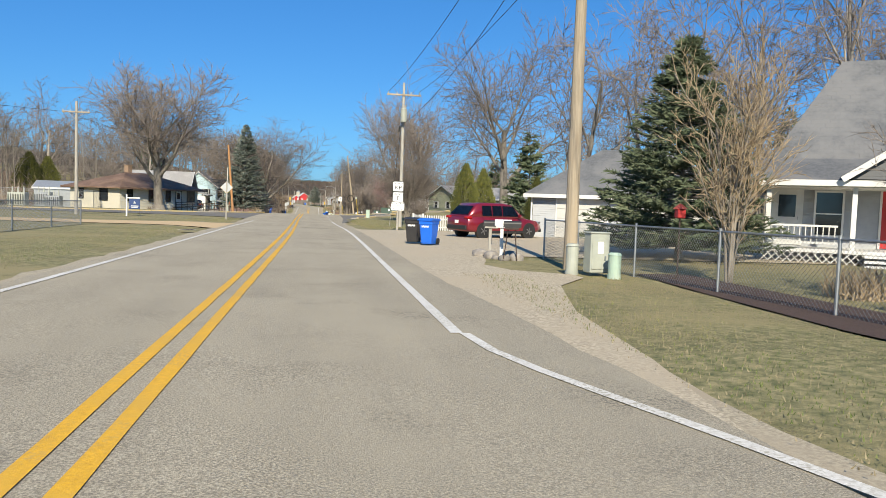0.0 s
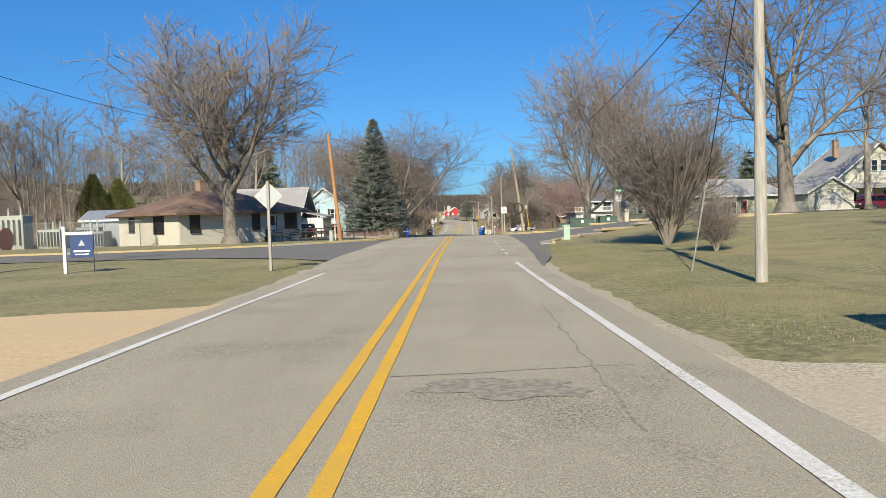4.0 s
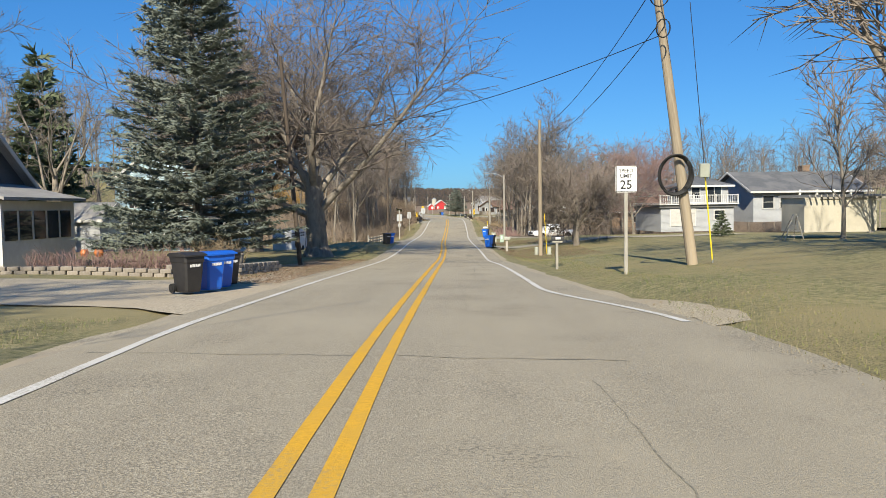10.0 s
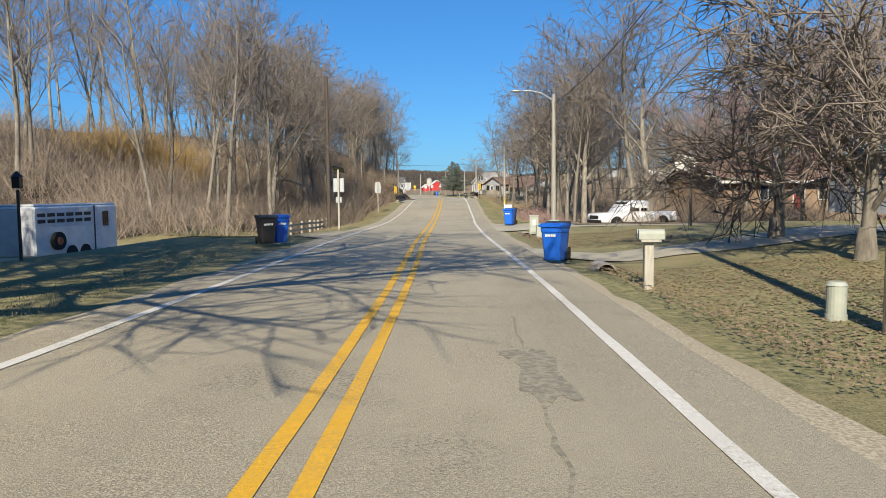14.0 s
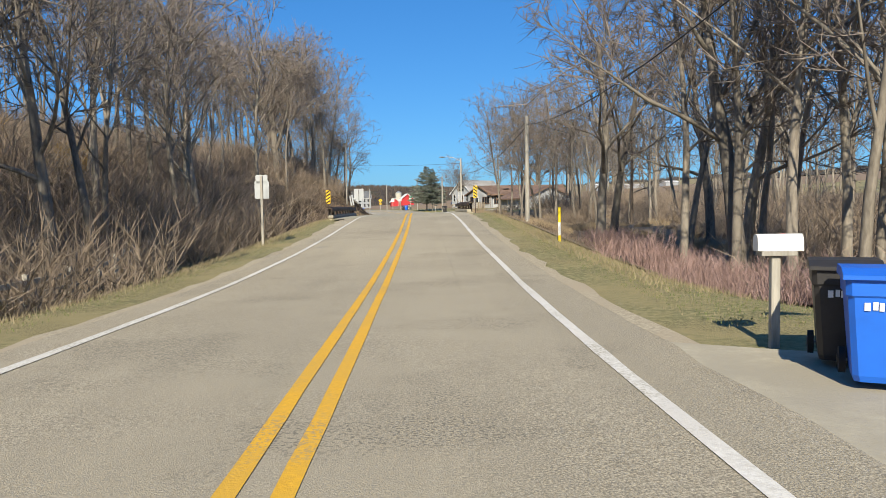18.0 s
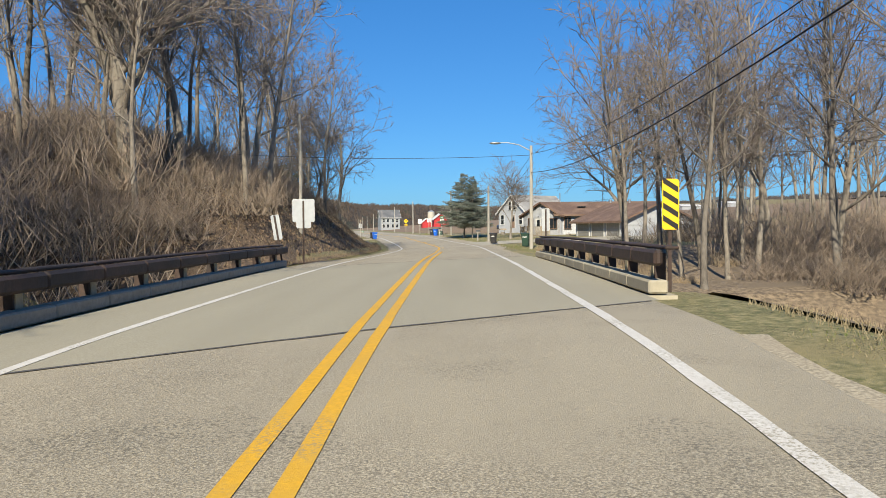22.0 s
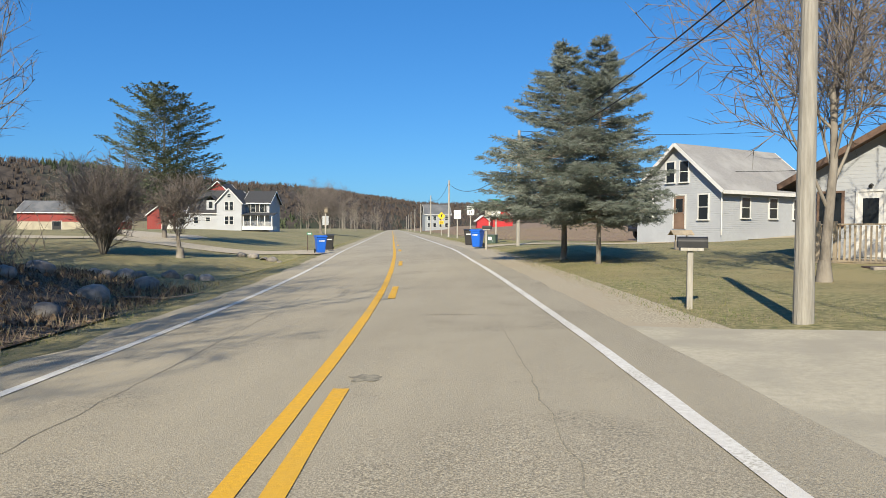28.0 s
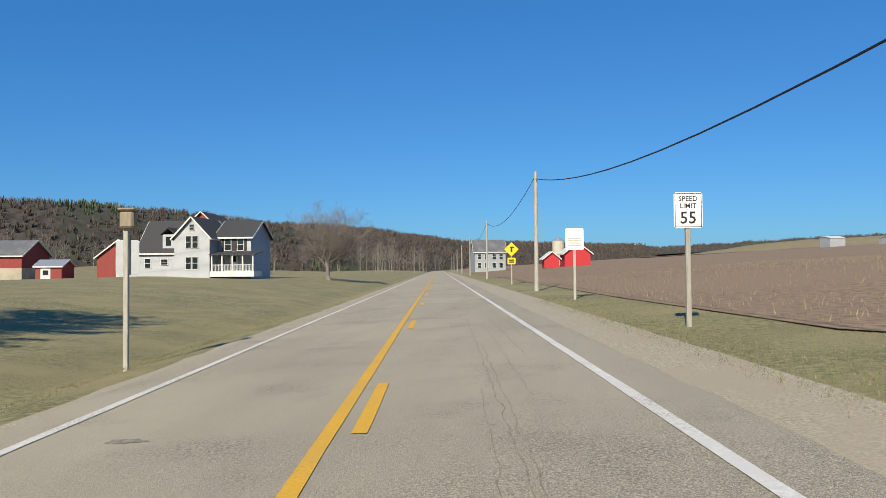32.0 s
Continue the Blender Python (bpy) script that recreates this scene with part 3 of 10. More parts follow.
CROWN = 0.009
lay("centre_line", "yellow", [strip(-60, 282, -0.185, -0.045, up=CROWN, wob=0.012, seed=3)], "worn yellow solid centre line on the road", "road marking")
lay("centre_line", "yellow", [strip(-60, 282, 0.145, 0.285, up=CROWN, wob=0.012, seed=5)], "worn yellow solid centre line on the road", "road marking")
lay("centre_line", "yellow", [strip(282, 900, -0.235, -0.08, step=1.5, up=CROWN, wob=0.012, seed=6)], "worn yellow solid centre line on the road", "road marking")
for k in range(16):
    a = 295.5 + 12.12 * k
    lay("centre_dash", "yellow", [strip(a, a + 3.05, 0.07, 0.23, step=0.5, up=CROWN, wob=0.012, seed=k)], "worn yellow passing-zone dash on the road", "road marking")
RL, LL = 3.12, -3.35


def right_line(y):
    return RL + 1.47 * (1 - float(ss(116, 124, y))) - 0.2 * float(ss(136, 149, y) * (1 - ss(196, 212, y)))


lay("edge_line", "white_line", [strip(8.8, 66, RL - 0.075, RL + 0.075, up=0.009, wob=0.02), strip(116.5, 900, lambda y: right_line(y) - 0.075, lambda y: right_line(y) + 0.075, up=0.009, wob=0.02),
    strip(-12, 8.8, lambda y: 4.75 - 1.6 * float(ss(2, 8.8, y)), lambda y: 4.9 - 1.62 * float(ss(2, 8.8, y)), up=0.009)], "worn white edge line of the road", "road marking")
def left_line(y):
    return LL + 0.33 * float(ss(85, 95, y) * (1 - ss(110, 118, y)))


lay("edge_line", "white_line", [strip(-60, 63, LL - 0.075, LL + 0.075, up=0.009, wob=0.02), strip(106.9, 900, lambda y: left_line(y) - 0.075, lambda y: left_line(y) + 0.075, up=0.009, wob=0.02)], "worn white edge line of the road", "road marking")
for k in range(5):
    a = 71.5 + 3.6 * k
    lay("edge_dash", "white_line", [strip(a, a + 0.9, RL - 0.08, RL + 0.08, 0.3, up=0.009)], "white dash across a side street mouth", "road marking")
for k in range(4):
    a = 95.7 + 3.13 * k
    lay("edge_dash", "white_line", [strip(a, a + 0.95, left_line(a) - 0.08, left_line(a) + 0.08, 0.3, up=0.009)], "white dash across a side street mouth", "road marking")

# gravel shoulders
for side, sp in ((1, [(-60, 66), (116, 243), (271, 620)]), (-1, [(-60, 66), (96, 243), (269, 620)])):
    for a, b in sp:
        e = edge_r if side > 0 else edge_l
        v, f = strip(a, b, lambda y: float(e(y)) - 0.3 * side, lambda y: float(e(y)) + side * (0.45 + 1.2 * float(ss(285, 300, y)) if side > 0 else 0.4), up=(-0.035, -0.06), follow=False, wob=0.22, seed=4 + side)
        if side < 0:
            f = [q[::-1] for q in f]
        tagged(part_of("gravel_shoulder", mesh_from("gravel_shoulder", v, f), "shoulder", None), "narrow gravel shoulder beside the road", "shoulder", kind="structure")


def sheet(name, outline, mat, label, category, up=0.03, cell=1.0):
    return tagged(part(name, drape(outline, up, cell), mat, None), label, category, kind="structure")


# side streets and drives, as (y, d) outlines
sheet("side_street", [(70.5, -3.9), (72, -6), (75.5, -12), (76.5, -30), (76.5, -120), (84.5, -120), (84.5, -30), (88.3, -11), (92.5, -7.2), (97.5, -3.9)], "asphalt", "grey asphalt side street at the junction", "road", 0.035, 1.5)
sheet("side_street", [(64, 3.9), (70, 4.9), (76, 5.5), (80.4, 6.0), (85, 6.9), (89, 9.0), (93.5, 15), (95.5, 26), (96.5, 90), (104, 90), (104.5, 26), (106.2, 12), (108.9, 6.0), (111, 4.1)], "asphalt", "grey asphalt side street at the junction", "road", 0.035, 1.5)
sheet("driveway", [(17.5, 3.6), (21.0, 5.6), (22.9, 6.7), (23.0, 8.2), (22.5, 24), (42, 24), (45.2, 10.5), (46.6, 4.4), (47.5, 3.4)], "gravel", "wide pale gravel driveway", "driveway", 0.03)
sheet("driveway", [(41, -3.6), (43.2, -5), (43.6, -8), (43, -30), (50, -30), (50.3, -11.4), (54, -4.2), (56, -3.6)], "sand", "sandy gravel driveway", "driveway", 0.03)
sheet("driveway", [(-6, -3.6), (-4, -8), (-2, -30), (9, -30), (9, -9), (13, -3.6)], "sand", "sandy gravel driveway", "driveway", 0.03)
sheet("gravel_verge", [(2, 4.0), (7.4, 5.0), (11, 5.4), (14.5, 6.3), (16.2, 7.4), (17.0, 7.4), (17.7, 6.5), (18.2, 6.2), (19.9, 5.9), (21.4, 6.3), (23.4, 6.6), (23.6, 3.6)], "gravel", "gravel patch on the verge", "gravel", 0.025)
sheet("driveway", [(118.5, -3.8), (120, -5.5), (121.5, -16), (122, -30), (126, -30), (126.5, -16), (128.7, -9.0), (131.5, -6.6), (133.5, -3.8)], "gravel", "pale concrete and gravel driveway", "driveway", 0.03)
sheet("driveway", [(170.2, 3.5), (171.4, 4.6), (172.2, 8), (173.5, 15), (174, 28), (178.5, 28), (178, 15), (175.6, 8.4), (175.2, 4.6), (176.5, 3.5)], "concrete", "pale concrete driveway", "driveway", 0.03)
sheet("driveway", [(189.3, 3.4), (190.6, 4.6), (193.0, 7), (194, 9), (194.5, 22), (199.5, 22), (199, 9), (198.4, 5.4), (199.5, 3.5)], "concrete", "concrete driveway apron", "driveway", 0.03)
sheet("driveway", [(302.5, 3.6), (303.9, 5.2), (303.4, 9), (300.5, 16), (300, 30), (312, 30), (313.6, 14), (313.9, 7), (315.5, 3.6)], "concrete", "wide pale concrete driveway", "driveway", 0.03)
sheet("driveway", [(345.2, -3.7), (346.2, -5.3), (347.3, -8), (347.9, -12), (346.5, -20), (343, -36), (349, -38), (353, -28), (362, -22), (378, -30), (392, -42), (398, -40), (384, -26), (366, -16.5), (359, -16), (355, -16.4), (353.3, -14.8), (353.6, -12), (353.8, -8.5), (354.3, -5.5), (355.4, -3.7)], "gravel", "grey gravel farm driveway", "driveway", 0.03)
sheet("driveway", [(346.5, 3.6), (347.6, 6.6), (348.2, 11), (349, 40), (352, 40), (350.8, 11), (350.2, 6.6), (352, 3.6)], "gravel", "narrow gravel field drive", "driveway", 0.03)
sheet("driveway", [(181, -3.8), (183, -6), (180.5, -9), (178, -16), (176, -30), (180, -30), (183, -16), (187, -9.5), (188, -5.5), (190, -3.8)], "gravel", "pale gravel lane below the wooded bank", "driveway", 0.03)
sheet("ploughed_field", [(364, 8.3), (380, 8.0), (420, 8.4), (600, 9), (1500, 12), (1500, 600), (900, 700), (352.5, 420), (352.5, 60), (352.5, 26), (354, 15)], "ploughed", "brown ploughed field with corn stubble", "field", 0.03, 6.0)
sheet("planting_bed", [(9, 8.5), (13.5, 8.8), (17.5, 9.2), (17.5, 10.6), (12, 10.6), (5, 10.6), (5, 8.8)], "dirt", "dark mulch bed along the chain-link fence", "garden bed", 0.03)
sheet("verge_litter", [(131.5, -4.1), (132, -6.2), (136, -6.4), (142, -7.8), (147, -7.4), (150, -4.2)], "shoulder", "tan leafy dirt verge beside the road", "verge", 0.03)
sheet("leafy_bank", [(268, -5.0), (282, -5.2), (300, -5.2), (318, -5.4), (322, -9), (318, -22), (300, -40), (268, -45), (240, -45), (205, -45), (190, -34), (184, -20), (200, -16), (225, -10.5), (246, -8.5), (262, -7.5)], "leaf_litter", "brown leaf litter on the wooded bank", "ground", 0.04, 1.1)
sheet("woodland_floor", [(-60, -64), (40, -58), (95, -52), (128, -36), (160, -34), (176, -32), (186, -44), (190, -60), (190, -150), (60, -160), (-60, -160)], "leaf_litter", "brown leaf litter under the village woods", "ground", 0.5, 4.0)
sheet("woodland_floor", [(-40, 62), (60, 56), (100, 60), (150, 54), (196, 44), (196, 120), (60, 130), (-40, 130)], "leaf_litter", "brown leaf litter under the village woods", "ground", 0.5, 4.0)
sheet("marsh_floor", [(196, 9), (212, 7.5), (240, 6.4), (246, 6), (266, 6), (274, 7), (279, 11), (284, 22), (286, 60), (200, 60), (197, 24)], "marsh", "brown marsh floor under bare trees", "ground", 0.07, 1.1)

# ---------------- bridge ----------------
def bridge():
    V, n, m = [], 21, 15
    for k in range(n):
        for c in range(m):
            d = -5.05 + 9.4 * c / (m - 1)
            y = 243.6 + 0.62 * d + (19.7 + 0.04 * d) * k / (n - 1)
            V.append((float(road_x(y)) + d, y, surf(y, d) + 0.004))
    F = [(k * m + c, k * m + c + 1, (k + 1) * m + c + 1, (k + 1) * m + c) for k in range(n - 1) for c in range(m - 1)]
    deck = tagged(part_of("bridge_deck", mesh_from("bridge_deck", V, F), "deck", None), "grey asphalt bridge deck with dark joints", "bridge deck", kind="structure")
    ends = {-1: (242.4, 262.4), 1: (247.2, 264.7)}
    for s in (-1, 1):
        y0, y1 = ends[s]
        for k in range(10):
            a = y0 + (y1 - y0) * k / 10
            d = 4.62 if s > 0 else -5.35
            p = spot(a, d); q = spot(a + (y1 - y0) / 10, d)
            part("bridge_edge_beam", box(bmesh.new(), ((p.x + q.x) / 2, (p.y + q.y) / 2, float(road_z(a) + bank(a, d)) - 0.3), (0.6, (y1 - y0) / 10 - 0.004, 0.55)), "concrete", deck)
    for y, q in ((243.6, 0.62), (263.3, 0.66)):
        V = []
        for k in range(36):
            d = -4.9 + 9.1 * k / 35
            yy = y + q * d + 0.03 * noise.noise((d * 2, y, 0))
            w = 0.05 + 0.03 * noise.noise((d * 3, y, 4))
            V += [(float(road_x(yy)) + d, yy - w, surf(yy, d) + 0.0075), (float(road_x(yy)) + d, yy + w, surf(yy, d) + 0.0075)]
        part_of("expansion_joint", mesh_from("expansion_joint", V, [(2 * k, 2 * k + 2, 2 * k + 3, 2 * k + 1) for k in range(35)]), "patch", deck)
    for s, d in ((-1, -5.3), (1, 4.58)):
        y0, y1 = ends[s]
        rail = thing("bridge_railing", pose(*spot(y0, d), 0, 0, 0), "rusty brown steel bridge railing on concrete posts", "railing", "bridge railings")
        rail.matrix_world = Matrix()
        # curb
        n = 11
        for k in range(n):
            bm = bmesh.new()
            a, b = y0 + (y1 - y0) * k / n, y0 + (y1 - y0) * (k + 1) / n
            x = float(road_x((a + b) / 2)) + d
            box(bm, (x, (a + b) / 2, float(road_z((a + b) / 2) + bank((a + b) / 2, d)) + 0.115), (0.34, (b - a) - 0.004, 0.23), Matrix.Rotation(radians(heading((a + b) / 2)), 4, "Z"), 0.03)
            # Left curb takes the darker concrete: its shade is put into the colour.
            part("curb", bm, "concrete" if s > 0 else "curb", rail)
        for k in range(9):
            a = y0 + 0.7 + (y1 - y0 - 1.4) * k / 8
            x, z = float(road_x(a)) + d + s * 0.12, float(road_z(a) + bank(a, d))
            part("post", box(bmesh.new(), (x + s * 0.06, a, z + 0.35), (0.22, 0.2, 0.62), bevel=0.01), "concrete", rail)
            part("bracket", box(bmesh.new(), (x + s * 0.06, a - 0.13, z + 0.38), (0.2, 0.05, 0.6), bevel=0.01), "rust", rail)
        for h, t in ((0.62, 0.27), (0.79, 0.06)):
            for k in range(n):
                bm = bmesh.new()
                a, b = y0 - 0.3 + (y1 - y0 + 0.6) * k / n, y0 - 0.3 + (y1 - y0 + 0.6) * (k + 1) / n
                y = (a + b) / 2
                box(bm, (float(road_x(y)) + d - s * (0.08 if h < 0.7 else -0.14), y, float(road_z(y) + bank(y, d)) + h), (0.15 if h < 0.7 else 0.24, (b - a) + 0.004, t), Matrix.Rotation(radians(heading(y)), 4, "Z"), 0.05 if h < 0.7 else 0.02)
                part("rail", bm, "rust", rail)
    v, f = strip(249.5, 262.5, -40, 60, 3.0, up=-3.45)
    tagged(part_of("creek", mesh_from("creek", v, f), "water", None), "dark creek water under the bridge", "water", kind="structure")


bridge()

# ---------------- trees ----------------
class Tree:
    def __init__(self, seed):
        self.r = random.Random(seed)
        self.rt = random.Random(seed + 500)
        self.parts = {"trunk": ([], []), "crown": ([], [])}

    def tube(self, key, pts, radii, n):
        V, F = self.parts[key]
        o = len(V)
        for i, p in enumerate(pts):
            d = (pts[min(i + 1, len(pts) - 1)] - pts[max(i - 1, 0)]).normalized()
            u = d.orthogonal().normalized()
            w = d.cross(u)
            for k in range(n):
                a = 2 * math.pi * k / n
                q = p + radii[i] * (math.cos(a) * u + math.sin(a) * w)
                V.append((q.x, q.y, q.z))
        for i in range(len(pts) - 1):
            for k in range(n):
                a, b = o + i * n + k, o + i * n + (k + 1) % n
                F.append((a, b, b + n, a + n))

    def spike(self, key, p, d, ln, r):
        """A fine tapering twig of three sides."""
        V, F = self.parts[key]
        o = len(V)
        u = d.orthogonal().normalized() * r
        w = d.cross(u)
        q = p + d * ln
        a, b, c = p + u, p - 0.5 * u + 0.87 * w, p - 0.5 * u - 0.87 * w
        V.extend(((a.x, a.y, a.z), (b.x, b.y, b.z), (c.x, c.y, c.z), (q.x, q.y, q.z)))
        F.extend(((o, o + 1, o + 3), (o + 1, o + 2, o + 3), (o + 2, o, o + 3)))

    def limb(self, p, d, length, rad, level, top, cfg):
        r = self.r
        segs = cfg["segs"][min(level, 3)]
        fine = cfg.get("fine", 1.0)
        pts, radii = [p.copy()], [rad]
        d = d.normalized()
        for i in range(segs):
            wig = cfg["wiggle"] * (0.5 + 0.5 * level)
            d = (d + Vector((r.uniform(-1, 1), r.uniform(-1, 1), r.uniform(-1, 1))) * wig + Vector((0, 0, cfg["lift"][min(level, 3)]))).normalized()
            p = p + d * (length / segs)
            pts.append(p.copy())
            f = (i + 1) / segs
            radii.append(max(rad * (1 - f * cfg["taper"][min(level, 3)]), fine * (0.05, 0.028, 0.019, 0.014)[min(level, 3)]))
        sides = (8, 5, 3, 3)[min(level, 3)]
        self.tube("trunk" if level < 2 else "crown", pts, radii, sides)
        if level >= top:
            nt = cfg.get("twigs", 6)
            r = self.rt
            for j in range(nt):
                f = 0.1 + 0.9 * (j + r.random()) / nt
                i = min(int(f * segs), segs - 1)
                q = pts[i].lerp(pts[i + 1], f * segs - i)
                base = (pts[i + 1] - pts[i]).normalized()
                u = Matrix.Rotation(r.uniform(0, 6.283), 3, base) @ base.orthogonal().normalized()
                a = radians(r.uniform(15, 60))
                nd = (base * math.cos(a) + u * math.sin(a) + Vector((0, 0, 0.12))).normalized()
                self.spike("crown", q, nd, cfg.get("twig_len", 0.95) * r.uniform(0.5, 1.2), fine * cfg.get("twig_r", 0.017))
            return
        kids = cfg["kids"][min(level, 3)]
        kids = max(1, int(round(kids * r.uniform(0.75, 1.25))))
        start = cfg["bare"][min(level, 3)]
        swing = r.uniform(0, 6.283)
        for j in range(kids):
            f = start + (1 - start) * (j + r.random()) / kids
            i = min(int(f * segs), segs - 1)
            t = f * segs - i
            q = pts[i].lerp(pts[i + 1], t)
            base = (pts[i + 1] - pts[i]).normalized()
            u = base.orthogonal().normalized()
            u = Matrix.Rotation(swing + 2.4 * j + r.uniform(-0.6, 0.6), 3, base) @ u
            ang = radians(r.uniform(*cfg["angle"][min(level, 3)]))
            nd = base * math.cos(ang) + u * math.sin(ang)
            rr = radii[i] * (1 - t) + radii[i + 1] * t
            ln = length * cfg["ratio"][min(level, 3)] * r.uniform(0.7, 1.2) * (1 - 0.45 * (f - start) / (1.001 - start) * cfg["cone"])
            self.limb(q, nd, ln, max(rr * cfg["thin"], fine * (0.06, 0.042, 0.03, 0.021)[min(level + 1, 3)]), level + 1, top, cfg)


BIG = dict(segs=(5, 6, 3, 1), wiggle=0.13, lift=(0.0, 0.05, 0.04, 0.0), taper=(0.5, 0.85, 0.85, 0.6), kids=(9, 12, 9, 6), bare=(0.3, 0.2, 0.12, 0.1),
           angle=((18, 62), (22, 58), (25, 60), (20, 60)), ratio=(1.25, 0.5, 0.5, 0.55), thin=0.55, cone=0.35, twigs=6, twig_len=0.9)
TALL = dict(segs=(8, 5, 2, 1), wiggle=0.15, lift=(0.04, 0.05, 0.01, 0.0), taper=(0.82, 0.88, 0.85, 0.6), kids=(14, 5, 4, 2), bare=(0.34, 0.15, 0.1, 0.1), twigs=4, twig_len=0.9,
            angle=((20, 55), (22, 55), (25, 60), (20, 60)), ratio=(0.36, 0.5, 0.52, 0.55), thin=0.5, cone=0.6)
MULTI = dict(BIG, thin=0.42, kids=(12, 13, 9, 5), angle=((8, 46), (18, 50), (22, 55), (20, 60)), bare=(0.16, 0.2, 0.12, 0.1), lift=(0, 0.06, 0.05, 0.02), ratio=(3.0, 0.42, 0.48, 0.55), cone=0.15)
APPLE = dict(BIG, twigs=4, fine=0.7, kids=(8, 9, 7, 5), wiggle=0.2, angle=((35, 75), (30, 70), (30, 80), (30, 80)), lift=(0, 0.02, 0.0, -0.05), bare=(0.25, 0.15, 0.1, 0.1), ratio=(1.25, 0.5, 0.45, 0.55))
SHRUB = dict(twigs=2, twig_len=0.4, fine=0.5, segs=(3, 3, 2, 1), wiggle=0.12, lift=(0.05, 0.06, 0.02, 0), taper=(0.8, 0.85, 0.9, 0.6), kids=(7, 5, 4, 3), bare=(0.15, 0.15, 0.1, 0.1),
             angle=((12, 45), (18, 50), (20, 55), (25, 60)), ratio=(0.6, 0.5, 0.45, 0.4), thin=0.6, cone=0.3)
MESHES = {}


def tree_mesh(kind, seed, cfg, height, rad, top=3, stems=1, spread=0.0, bark="bark", twig="twig"):
    key = (kind, seed)
    if key not in MESHES:
        t = Tree(seed)
        r = t.r
        for s in range(stems):
            a = 2 * math.pi * (s + r.random() * 0.6) / stems
            lean = spread * r.uniform(0.4, 1.0) if stems > 1 else 0.02
            off = Vector((math.cos(a), math.sin(a), 0)) * (0.02 * height * r.random() if stems > 1 else 0)
            d = Vector((math.cos(a) * lean, math.sin(a) * lean, 1))
            if stems == 1:
                t.tube("trunk", [Vector((0, 0, -0.4)), Vector((0, 0, 0.05)), Vector((0, 0, 0.5))], [rad * 1.7, rad * 1.45, rad * 1.02], 10)
            t.limb(off + Vector((0, 0, -0.1)), d, height * (r.uniform(0.7, 1.0) if stems > 1 else 1), rad, 0, top, cfg)
        out = []
        for nm, mt in (("trunk", bark), ("crown", twig)):
            V, F = t.parts[nm]
            me = mesh_from(nm, V, F, True)
            me.materials.append(M[mt])
            out.append((nm, me))
        MESHES[key] = out
    return MESHES[key]


def plant(name, meshes, at, label, category, group="", turn=0.0, scale=1.0, squash=1.0, lean=0.0, kind=""):
    ob = thing(name, pose(at[0], at[1], at[2], lean, 0, turn) @ Matrix.Diagonal((scale * squash, scale * squash, scale, 1)), label, category, group, kind)
    for nm, me in meshes:
        part_of(nm, me, "bark", ob)
    return ob


